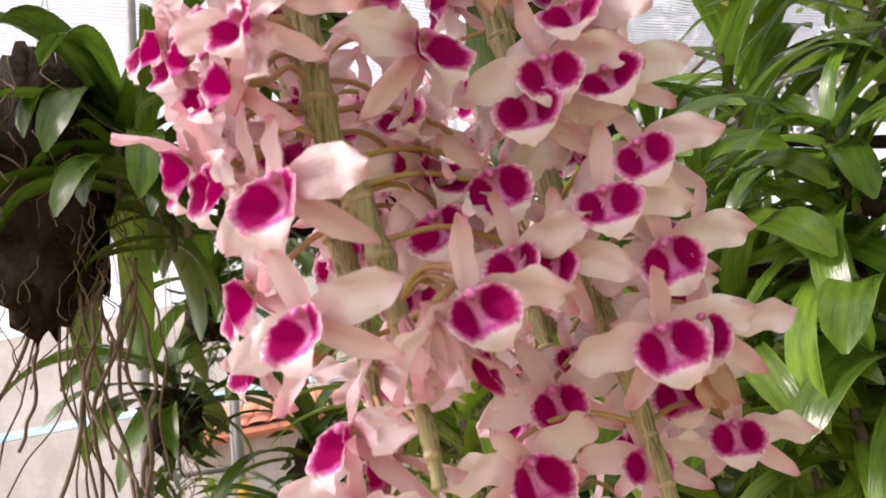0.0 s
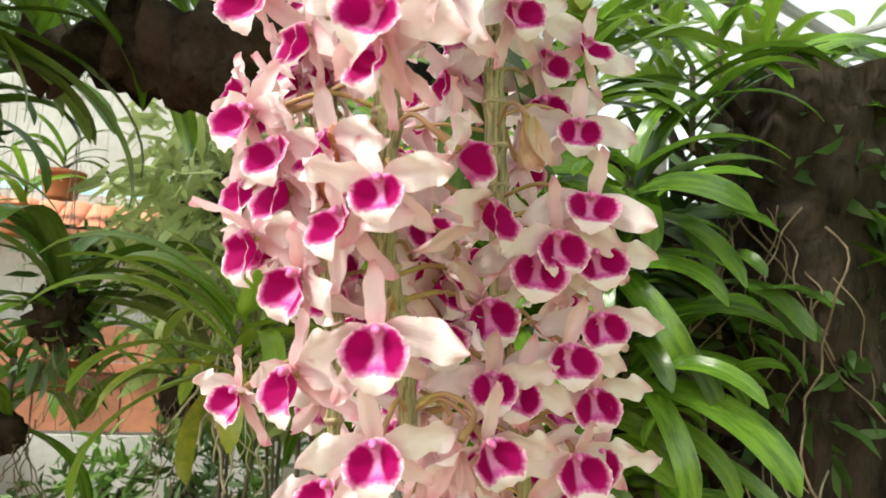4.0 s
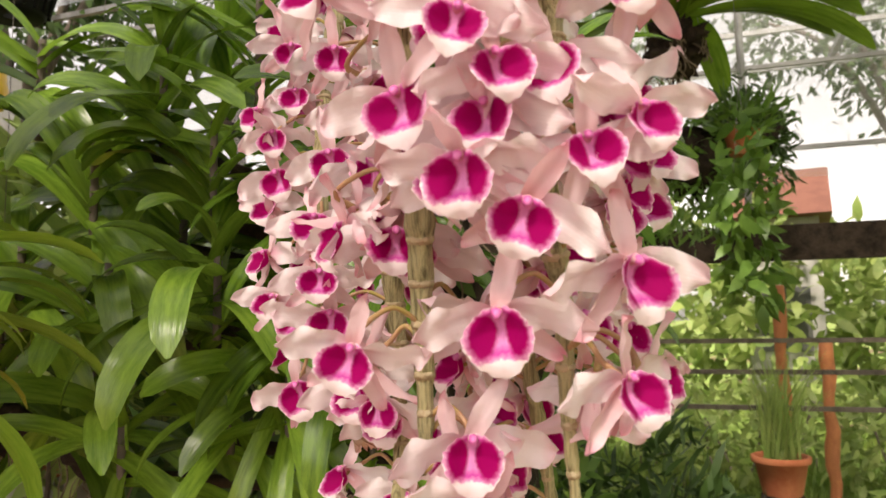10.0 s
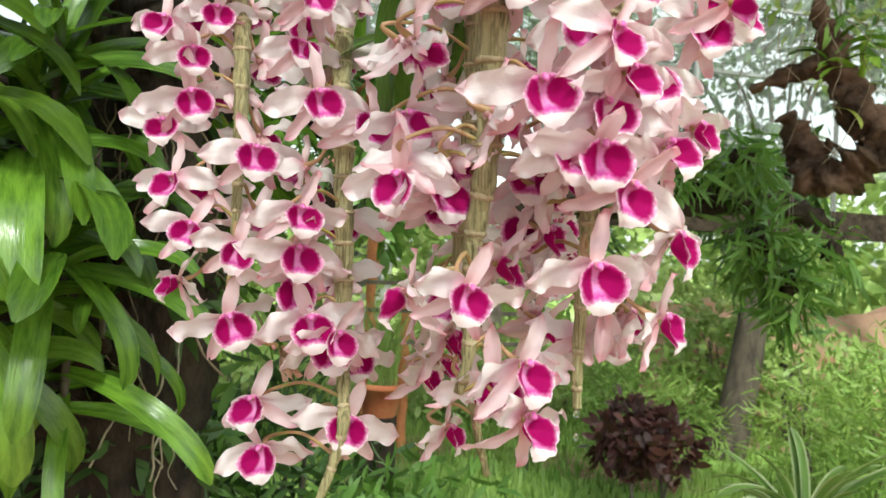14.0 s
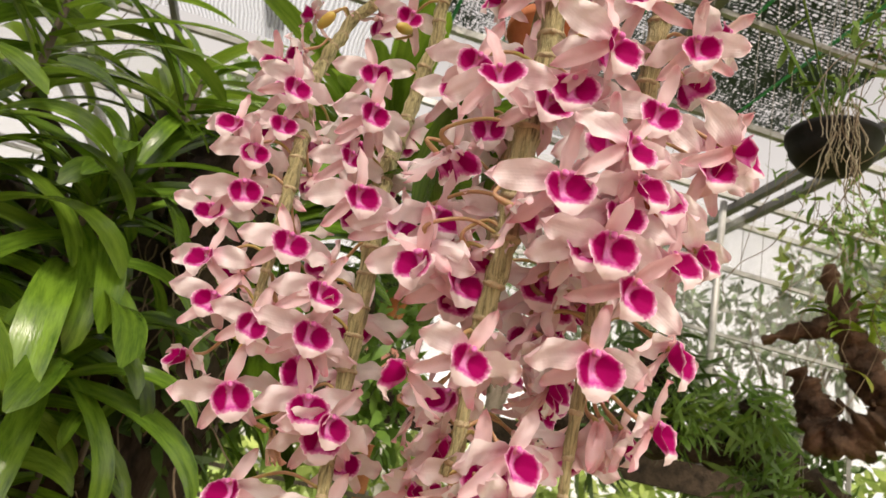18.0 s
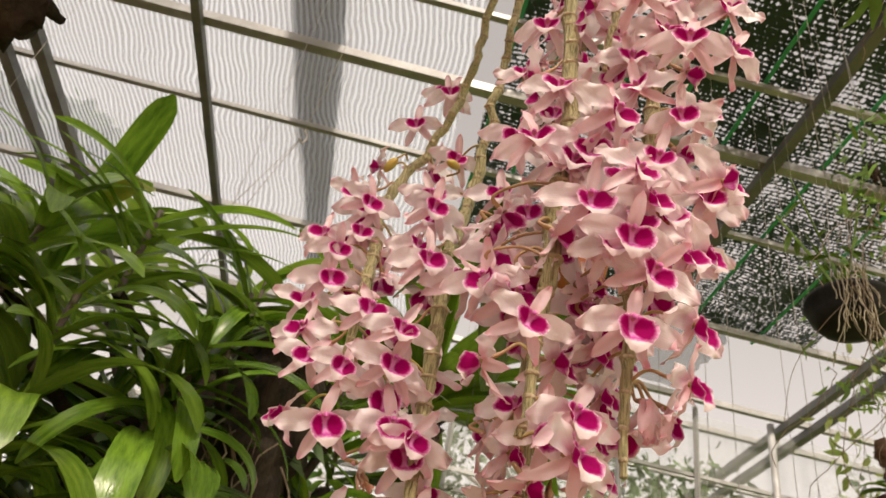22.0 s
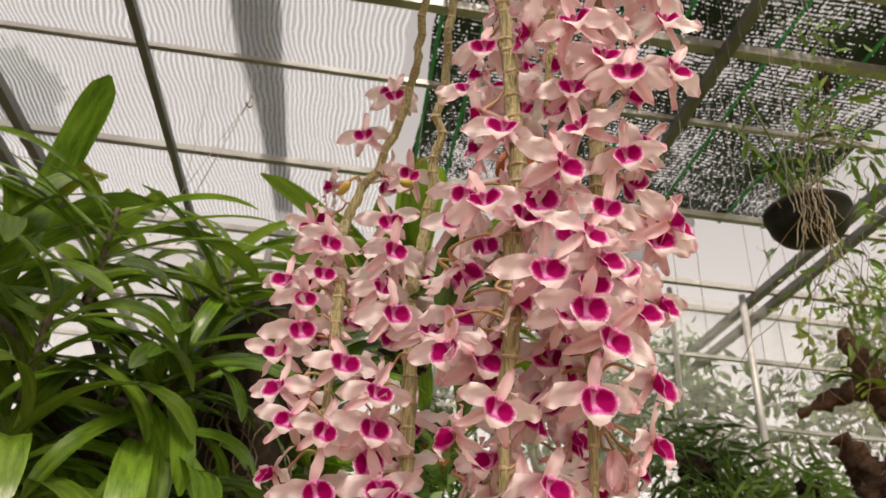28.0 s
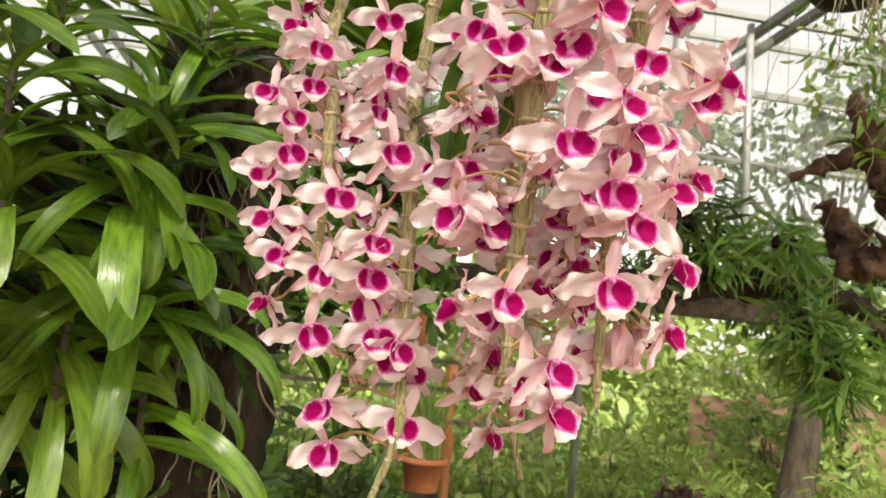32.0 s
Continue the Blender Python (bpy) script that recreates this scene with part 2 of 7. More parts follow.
def litter_net(name, colour, tilt):
    """A dark woven net: rows of short open slots, closed in places by litter that lies on it."""
    m = bpy.data.materials.new(name)
    m.use_nodes = True
    n, l = m.node_tree.nodes, m.node_tree.links
    b = n["Principled BSDF"]
    b.inputs["Roughness"].default_value = 0.7
    b.inputs["Base Color"].default_value = (*colour, 1)
    co = n.new("ShaderNodeTexCoord")
    mp = n.new("ShaderNodeMapping")
    mp.inputs["Rotation"].default_value = (0, 0, tilt)
    l.new(co.outputs["Object"], mp.inputs[0])

    def maths(op, a, c=None):
        k = n.new("ShaderNodeMath")
        k.operation = op
        for i, v in enumerate((a, c)):
            if isinstance(v, (int, float)):
                k.inputs[i].default_value = v
            elif v is not None:
                l.new(v, k.inputs[i])
        return k.outputs[0]

    sep = n.new("ShaderNodeSeparateXYZ")
    l.new(mp.outputs[0], sep.inputs[0])
    bowed = n.new("ShaderNodeTexNoise")
    bowed.inputs["Scale"].default_value = 1.5
    l.new(mp.outputs[0], bowed.inputs["Vector"])
    run, rise = sep.outputs[0], maths("MULTIPLY", sep.outputs[1], 32.0)
    rise = maths("ADD", rise, maths("MULTIPLY", bowed.outputs[0], 1.6))
    row = maths("FLOOR", rise)
    inside = maths("SUBTRACT", rise, row)
    cell = n.new("ShaderNodeCombineXYZ")
    l.new(maths("MULTIPLY", run, 62.0), cell.inputs[0])
    l.new(maths("MULTIPLY", row, 7.31), cell.inputs[1])
    slot = n.new("ShaderNodeTexNoise")
    slot.inputs["Scale"].default_value, slot.inputs["Detail"].default_value = 1.0, 1.0
    l.new(cell.outputs[0], slot.inputs["Vector"])
    rough = n.new("ShaderNodeTexNoise")
    rough.inputs["Scale"].default_value, rough.inputs["Detail"].default_value = 1.5, 6
    l.new(mp.outputs[0], rough.inputs["Vector"])
    total = maths("ADD", slot.outputs[0], maths("MULTIPLY", rough.outputs[0], 0.95))
    total = maths("SUBTRACT", total, maths("MULTIPLY", maths("ABSOLUTE", maths("SUBTRACT", inside, 0.5)), 0.55))
    cut = n.new("ShaderNodeMapRange")
    cut.inputs["From Min"].default_value, cut.inputs["From Max"].default_value = 0.90, 0.98
    l.new(total, cut.inputs[0])
    clear = n.new("ShaderNodeBsdfTransparent")
    mx = n.new("ShaderNodeMixShader")
    l.new(cut.outputs[0], mx.inputs[0])
    l.new(b.outputs[0], mx.inputs[1])
    l.new(clear.outputs[0], mx.inputs[2])
    l.new(mx.outputs[0], n["Material Output"].inputs[0])
    return m


PETAL = petal_material("petal_tissue", (0.915, 0.825, 0.84), (0.80, 0.46, 0.55), (0.87, 0.64, 0.70))
SEPAL = petal_material("sepal_tissue", (0.87, 0.655, 0.69), (0.77, 0.44, 0.46), (0.81, 0.45, 0.52))
BROWNED = petal_material("withered_petal_tissue", (0.72, 0.50, 0.36), (0.55, 0.40, 0.20), (0.70, 0.42, 0.34))
LIP = lip_material()
COLUMN = material("column_tissue", (0.50, 0.03, 0.26), 0.5, (0.66, 0.18, 0.44), 200, 0.5)
PEDICEL = material("pedicel_skin", (0.36, 0.33, 0.06), 0.42, (0.42, 0.24, 0.13), 60, 0.6, 0.2, 300)
RUST = material("withered_bud_skin", (0.30, 0.075, 0.02), 0.7, (0.42, 0.14, 0.05), 80, 0.6)
BUD = material("bud_skin", (0.62, 0.38, 0.08), 0.5, (0.50, 0.40, 0.10), 80, 0.6)
CANE = material("cane_sheath", (0.15, 0.125, 0.045), 0.5, (0.62, 0.555, 0.29), 45, 0.6, 0.8, 120, stretch=(11, 11, 0.35))
CANE_JOINT = material("cane_joint", (0.30, 0.24, 0.14), 0.6, (0.46, 0.37, 0.22), 90, 0.6, 0.5, 200)
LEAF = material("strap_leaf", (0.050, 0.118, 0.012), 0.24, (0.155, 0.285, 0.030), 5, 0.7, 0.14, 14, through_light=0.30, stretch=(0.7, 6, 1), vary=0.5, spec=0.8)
# lighter copy of the strap leaf: light falling on and through it put in the colour
LEAF_LIT = material("sunlit_strap_leaf", (0.095, 0.195, 0.020), 0.26, (0.225, 0.37, 0.045), 5, 0.7, 0.14, 14, through_light=0.35, stretch=(0.7, 6, 1), vary=0.45, spec=0.8)
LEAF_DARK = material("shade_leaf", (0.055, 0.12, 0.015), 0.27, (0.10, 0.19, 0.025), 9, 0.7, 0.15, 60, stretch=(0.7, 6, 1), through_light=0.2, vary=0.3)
LEAF_YOUNG = material("young_leaf", (0.18, 0.32, 0.033), 0.28, (0.28, 0.42, 0.055), 9, 0.7, 0.1, 60, stretch=(0.7, 6, 1), through_light=0.35, vary=0.25)
LEAF_YELLOW = material("yellowed_leaf", (0.36, 0.34, 0.04), 0.4, (0.20, 0.26, 0.03), 14, 0.7, through_light=0.3)
FOLIAGE = material("shrub_leaves", (0.08, 0.18, 0.03), 0.45, (0.16, 0.29, 0.05), 4, 0.7, through_light=0.3, random_mix=0.25)
GREY_GREEN = material("epiphyte_leaves", (0.25, 0.33, 0.12), 0.45, (0.40, 0.46, 0.20), 6, 0.7, through_light=0.35, random_mix=0.3)
LEAF_BROWN = material("withered_leaf", (0.30, 0.15, 0.06), 0.6, (0.20, 0.20, 0.05), 8, 0.7, 0.2, 40, through_light=0.2, stretch=(0.7, 6, 1))
FOLIAGE_DARK = material("deep_leaves", (0.035, 0.08, 0.018), 0.5, (0.07, 0.135, 0.03), 4, 0.7, through_light=0.2, random_mix=0.25)
# foliage colour raised to stand in for daylight on shrubs under the nets' shadow
FOLIAGE_LIGHT = material("lightened_leaves", (0.19, 0.31, 0.07), 0.5, (0.34, 0.42, 0.13), 3, 0.7, through_light=0.35, random_mix=0.2)
FOLIAGE_RED = material("maroon_leaves", (0.055, 0.018, 0.02), 0.45, (0.10, 0.035, 0.03), 5, 0.7, through_light=0.2, random_mix=0.5)
BARK = material("dark_bark", (0.012, 0.0095, 0.008), 0.9, (0.050, 0.037, 0.026), 14, 0.7, 1.0, 40, stretch=(1.5, 1.5, 0.6), spec=0.15)
BARK_GREY = material("grey_bark", (0.07, 0.055, 0.042), 0.85, (0.16, 0.13, 0.10), 8, 0.6, 0.8, 30, stretch=(1.5, 1.5, 0.4))
TREE_BARK = material("tree_bark", (0.030, 0.024, 0.018), 0.9, (0.085, 0.068, 0.050), 10, 0.6, 0.8, 30, stretch=(1.5, 1.5, 0.4), spec=0.2)
HOLLOW_WOOD = material("red_brown_wood", (0.020, 0.013, 0.009), 0.85, (0.12, 0.072, 0.046), 9, 0.65, 1.0, 40, spec=0.2)
SOIL = material("orange_soil", (0.26, 0.115, 0.06), 0.95, (0.38, 0.23, 0.15), 3, 0.6, 0.8, 14)
GRASS = material("meadow_grass", (0.125, 0.24, 0.042), 0.5, (0.29, 0.40, 0.09), 1.2, 0.7, through_light=0.35, random_mix=0.25)
DRIFTWOOD = material("weathered_wood", (0.012, 0.009, 0.007), 0.9, (0.05, 0.036, 0.026), 14, 0.7, 1.0, 45, spec=0.1)
ROOT = material("aerial_root", (0.24, 0.20, 0.13), 0.7, (0.40, 0.36, 0.26), 30, 0.6, 0.3, 120)
ROOT_DARK = material("dry_root", (0.09, 0.065, 0.04), 0.8, (0.19, 0.14, 0.09), 30, 0.6, 0.3, 120)
TERRACOTTA = material("terracotta", (0.42, 0.105, 0.04), 0.8, (0.50, 0.17, 0.075), 8, 0.6, 0.2, 120)
BLACK_PLASTIC = material("black_plastic", (0.008, 0.008, 0.009), 0.6, (0.018, 0.018, 0.018), 20, 0.6, spec=0.2)
STEEL = material("galvanised_steel", (0.34, 0.35, 0.35), 0.5, (0.24, 0.24, 0.235), 5, 0.6, 0.1, 90, metal=0.25)
LITTER = material("dry_leaf", (0.13, 0.06, 0.035), 0.8, (0.34, 0.19, 0.11), 6, 0.7, random_mix=0.5)
RUSTY = material("rusty_orange_paint", (0.62, 0.24, 0.09), 0.8, (0.48, 0.17, 0.07), 10, 0.6, 0.3, 60)
STEEL_DARK = material("painted_steel", (0.085, 0.09, 0.09), 0.55, (0.14, 0.14, 0.135), 5, 0.6, 0.1, 90, metal=0.2)
WIRE = material("hanger_wire", (0.20, 0.19, 0.17), 0.5, (0.32, 0.30, 0.27), 40, 0.6, metal=0.6)
BRICK = material("clay_panel_face", (0.30, 0.115, 0.065), 0.8, (0.39, 0.16, 0.09), 9, 0.6, 0.4, 90, vary=0.2)
FAR_TILE = material("far_roof_tile", (0.14, 0.05, 0.035), 0.8, (0.19, 0.075, 0.05), 3, 0.6, 0.3, 20)
TILE = material("roof_tile", (0.55, 0.20, 0.12), 0.7, (0.46, 0.16, 0.09), 8, 0.6, 0.3, 60, vary=0.2)
CONCRETE = material("concrete", (0.34, 0.33, 0.30), 0.9, (0.44, 0.43, 0.39), 6, 0.6, 0.4, 70)
WHITEWASH = material("whitewash", (0.54, 0.53, 0.51), 0.85, (0.42, 0.41, 0.385), 3, 0.6, 0.2, 60)
BLUE = material("blue_plastic", (0.22, 0.58, 0.90), 0.4, (0.55, 0.78, 0.90), 3, 0.6)
GLAZE = material("brown_glaze", (0.085, 0.04, 0.024), 0.3, (0.15, 0.075, 0.045), 8, 0.6, 0.15, 60)
YELLOW = material("yellow_plastic", (0.80, 0.50, 0.01), 0.35, (0.74, 0.42, 0.01), 12, 0.5)
ORANGE = material("orange_plastic", (0.75, 0.17, 0.01), 0.4, (0.68, 0.13, 0.01), 12, 0.5)
MOSS = material("moss", (0.05, 0.06, 0.02), 0.95, (0.11, 0.12, 0.045), 25, 0.6, 1.0, 80)
NET_WHITE = net_material("white_insect_net", (0.62, 0.68, 0.77), 0.52, 9.5, 0.65, 0.3, 1.2, dark=0.42, bend=13.0, slow=0.22)
NET_OVERLAP = net_material("net_overlap", (0.09, 0.09, 0.095), 0.24, 12.0, 0.2, dark=0.2, bend=8.0, slow=0.2)
NET_GREY = net_material("grey_net", (0.16, 0.17, 0.18), 0.42, 16.0, 0.2, dark=0.4, bend=6.0, slow=0.2)
NET_GREEN = litter_net("green_shade_net", (0.012, 0.034, 0.024), 0.64)
NET_CORD = material("green_cord", (0.02, 0.30, 0.13), 0.6)
PANEL = net_material("clear_sheet", (0.74, 0.76, 0.77), 0.84, 45.0, 0.3, 0.12, 0.7)



# ---- building helpers ----
def mesh_object(name, verts, faces, mat, smooth=True, uvs=None):
    me = bpy.data.meshes.new(name)
    me.from_pydata([tuple(v) for v in verts], [], faces)
    if uvs is not None:
        lay = me.uv_layers.new(name="UVMap")
        idx = np.empty(len(me.loops), dtype=np.int32)
        me.loops.foreach_get("vertex_index", idx)
        lay.data.foreach_set("uv", np.asarray(uvs, dtype=np.float32)[idx].ravel())
    if smooth:
        me.polygons.foreach_set("use_smooth", [True] * len(me.polygons))
    if mat:
        me.materials.append(mat)
    me.update()
    return me


def thing(name, label, category, place=(0, 0, 0), group="", kind=""):
    ob = new(name)
    ob.location = place
    ob.empty_display_size = 0.05
    return tagged(ob, label, category, group, kind)


def part_of(name, mesh, parent, m=None, label=""):
    ob = new(name, mesh)
    ob.parent = parent
    if m is not None:
        ob.matrix_basis = m
    if label:
        ob["label"] = label
    return ob


def part(name, bm, mat, parent, label="", smooth=True):
    me = bpy.data.meshes.new(name)
    bm.to_mesh(me)
    bm.free()
    if smooth:
        me.polygons.foreach_set("use_smooth", [True] * len(me.polygons))
    me.materials.append(mat)
    return part_of(name, me, parent, None, label)


def solo(name, verts, faces, mat, label, category, kind="", group="", smooth=True):
    return tagged(new(name, mesh_object(name, verts, faces, mat, smooth)), label, category, group, kind)


def spline(points, steps):
    """Points on a smooth line through the given ones."""
    p = [Vector(q) for q in points]
    p = [p[0] * 2 - p[1]] + p + [p[-1] * 2 - p[-2]]
    out = []
    for i in range(1, len(p) - 2):
        for s in range(steps):
            t = s / steps
            out.append(0.5 * ((2 * p[i]) + (p[i + 1] - p[i - 1]) * t + (2 * p[i - 1] - 5 * p[i] + 4 * p[i + 1] - p[i + 2]) * t * t
                              + (3 * p[i] - p[i - 1] - 3 * p[i + 1] + p[i + 2]) * t ** 3))
    out.append(p[-2])
    return out


def tube(points, radii, sides=8, cap=True, base=0):
    """Verts and faces of a tube along points; radii: one number, or one for each point."""
    pts = [Vector(p) for p in points]
    if isinstance(radii, (int, float)):
        radii = [radii] * len(pts)
    verts, faces = [], []
    side = None
    for i, p in enumerate(pts):
        d = (pts[min(i + 1, len(pts) - 1)] - pts[max(i - 1, 0)])
        d = d.normalized() if d.length > 1e-9 else Vector((0, 0, 1))
        if side is None:
            side = d.orthogonal().normalized()
        side = (side - d * side.dot(d))
        side = side.normalized() if side.length > 1e-6 else d.orthogonal().normalized()
        other = d.cross(side)
        for k in range(sides):
            a = 2 * math.pi * k / sides
            verts.append(p + (side * math.cos(a) + other * math.sin(a)) * radii[i])
    for i in range(len(pts) - 1):
        for k in range(sides):
            a, b = i * sides + k, i * sides + (k + 1) % sides
            faces.append((base + a, base + b, base + b + sides, base + a + sides))
    if cap:
        faces.append(tuple(base + k for k in reversed(range(sides))))
        faces.append(tuple(base + (len(pts) - 1) * sides + k for k in range(sides)))
    return verts, faces


def tubes(list_of, sides=5):
    """Several tubes in one mesh: rows of (points, radii)."""
    verts, faces = [], []
    for pts, r in list_of:
        v, f = tube(pts, r, sides, True, len(verts))
        verts += v
        faces += f
    return verts, faces


def box(x0, y0, z0, x1, y1, z1, m=None, base=0):
    v = [Vector(q) for q in ((x0, y0, z0), (x1, y0, z0), (x1, y1, z0), (x0, y1, z0), (x0, y0, z1), (x1, y0, z1), (x1, y1, z1), (x0, y1, z1))]
    if m is not None:
        v = [m @ q for q in v]
    f = [(0, 3, 2, 1), (4, 5, 6, 7), (0, 1, 5, 4), (1, 2, 6, 5), (2, 3, 7, 6), (3, 0, 4, 7)]
    return v, [tuple(base + i for i in q) for q in f]


def lathe(profile, sides=24, m=None):
    """A turned shape from rows of (radius, height)."""
    verts, faces = [], []
    for r, z in profile:
        for k in range(sides):
            a = 2 * math.pi * k / sides
            verts.append(Vector((r * math.cos(a), r * math.sin(a), z)))
    for i in range(len(profile) - 1):
        for k in range(sides):
            a, b = i * sides + k, i * sides + (k + 1) % sides
            faces.append((a, b, b + sides, a + sides))
    if m is not None:
        verts = [m @ v for v in verts]
    return verts, faces


def strap(length, width, droop, fold=0.35, twist=0.0, rise=0.9, segs=12, notch=True):
    """A strap leaf from its base along +X: it rises, arches over and droops; folded along its midrib."""
    verts, faces, uvs = [], [], []
    x = z = 0.0
    ang = rise
    step = length / segs
    for i in range(segs + 1):
        t = i / segs
        w = width * 0.5 * (0.58 + 0.42 * math.sin(math.pi * 0.5 * min(1, t / 0.55))) * (1 if t < 0.68 else math.sqrt(max(0.0, 1 - ((t - 0.68) / 0.322) ** 2.4)))
        w = max(w, width * 0.03)
        f = fold * (1 - 0.75 * t)
        tw = twist * t
        nx, nz = -math.sin(ang), math.cos(ang)
        for s in (-1, -0.5, 0, 0.5, 1):
            up = abs(s) * w * f - 0.02 * width * (1 - abs(s))
            side = s * w * math.cos(tw)
            lift = up + s * w * math.sin(tw)
            verts.append((x + nx * lift, side, z + nz * lift))
            uvs.append((t, s * 0.5 + 0.5))
        x += math.cos(ang) * step
        z += math.sin(ang) * step
        ang -= droop / segs * (0.4 + 1.2 * t)
    for i in range(segs):
        for k in range(4):
            a = i * 5 + k
            faces.append((a, a + 1, a + 6, a + 5))
    return verts, faces, uvs


def leaf_mass(seed, blobs, count, size, aspect=0.4, droop=0.3):
    """Many small leaves scattered through soft lumps; each leaf is a bent blade of its own."""
    r = np.random.RandomState(seed)
    vol = np.array([b[3] * b[4] * b[5] for b in blobs])
    which = r.choice(len(blobs), count, p=vol / vol.sum())
    b = np.array(blobs)[which]
    d = r.normal(size=(count, 3))
    d /= np.linalg.norm(d, axis=1)[:, None]
    rad = r.uniform(0.35, 1.0, count) ** 0.6
    wob = 1 + 0.25 * np.sin(d[:, 0] * 5 + b[:, 0] * 3) * np.cos(d[:, 2] * 4 + b[:, 1] * 2)
    c = b[:, :3] + d * (rad * wob)[:, None] * b[:, 3:6]
    ax = r.normal(size=(count, 3)) + d * 0.8
    ax[:, 2] -= droop
    ax /= np.linalg.norm(ax, axis=1)[:, None]
    sd = np.cross(ax, r.normal(size=(count, 3)))
    sd /= np.linalg.norm(sd, axis=1)[:, None] + 1e-9
    nm = np.cross(ax, sd)
    L = size * r.uniform(0.6, 1.3, count)[:, None]
    W = L * aspect * 0.5
    v = np.stack([c, c + ax * L * 0.28 + sd * W * 0.9 + nm * L * 0.05, c + ax * L * 0.28 - sd * W * 0.9 + nm * L * 0.05,
                  c + ax * L * 0.66 + sd * W * 0.8 + nm * L * 0.03, c + ax * L * 0.66 - sd * W * 0.8 + nm * L * 0.03, c + ax * L - nm * L * 0.14], 1)
    idx = np.arange(count)[:, None] * 6
    tri = np.concatenate([idx + np.array(k) for k in ([0, 1, 2], [1, 3, 2], [2, 3, 4], [3, 5, 4])])
    me = bpy.data.meshes.new("leaves")
    me.vertices.add(count * 6)
    me.vertices.foreach_set("co", v.astype(np.float32).ravel())
    me.loops.add(len(tri) * 3)
    me.loops.foreach_set("vertex_index", tri.astype(np.int32).ravel())
    me.polygons.add(len(tri))
    me.polygons.foreach_set("loop_start", np.arange(0, len(tri) * 3, 3, dtype=np.int32))
    me.polygons.foreach_set("use_smooth", [True] * len(tri))
    me.update(calc_edges=True)
    return me


def grass_mesh(seed, spots, count, height, width=0.006):
    r = np.random.RandomState(seed)
    s = np.array(spots)[r.randint(0, len(spots), count)]
    x = s[:, 0] + r.uniform(-1, 1, count) * s[:, 2]
    y = s[:, 1] + r.uniform(-1, 1, count) * s[:, 3]
    h = height * r.uniform(0.4, 1.3, count)
    a = r.uniform(0, 6.283, count)
    lean = r.uniform(0.1, 0.7, count) * h
    c, sn = np.cos(a), np.sin(a)
    w = width * r.uniform(0.6, 1.6, count)
    zero = np.zeros(count)
    p0 = np.stack([x - sn * w, y + c * w, zero], 1)
    p1 = np.stack([x + sn * w, y - c * w, zero], 1)
    p2 = np.stack([x + c * lean * 0.4 + sn * w * 0.8, y + sn * lean * 0.4 - c * w * 0.8, h * 0.6], 1)
    p3 = np.stack([x + c * lean * 0.4 - sn * w * 0.8, y + sn * lean * 0.4 + c * w * 0.8, h * 0.6], 1)
    p4 = np.stack([x + c * lean, y + sn * lean, h * 0.95], 1)
    v = np.stack([p0, p1, p2, p3, p4], 1)
    i = np.arange(count)[:, None] * 5
    tri = np.concatenate([i + np.array([0, 1, 2]), i + np.array([0, 2, 3]), i + np.array([3, 2, 4])])
    me = bpy.data.meshes.new("blades")
    me.vertices.add(count * 5)
    me.vertices.foreach_set("co", v.astype(np.float32).ravel())
    me.loops.add(len(tri) * 3)
    me.loops.foreach_set("vertex_index", tri.astype(np.int32).ravel())
    me.polygons.add(len(tri))
    me.polygons.foreach_set("loop_start", np.arange(0, len(tri) * 3, 3, dtype=np.int32))
    me.update(calc_edges=True)
    return me


def lumpy(center, size, seed, mat_scale=3.0, amount=0.3, sub=3):
    """A rough lump of wood or moss."""
    bm = bmesh.new()
    bmesh.ops.create_icosphere(bm, subdivisions=sub, radius=1.0)
    for v in bm.verts:
        k = noise.fractal(v.co * mat_scale + Vector((seed * 3.1, seed * 1.7, seed)), 1.0, 2.0, 4)
        v.co *= 1 + amount * k
        v.co = Vector((v.co.x * size[0], v.co.y * size[1], v.co.z * size[2])) + Vector(center)
    return bm


# ---- structure: ground, roof, walls ----
RUN, ACROSS = Vector((0.80, -0.60, 0)), Vector((0.60, 0.80, 0))     # along the purlins, along the rafters
ROOF = 4.6


def on_roof(p, q, z=ROOF):
    return RUN * p + ACROSS * q + Vector((0, 0, z))


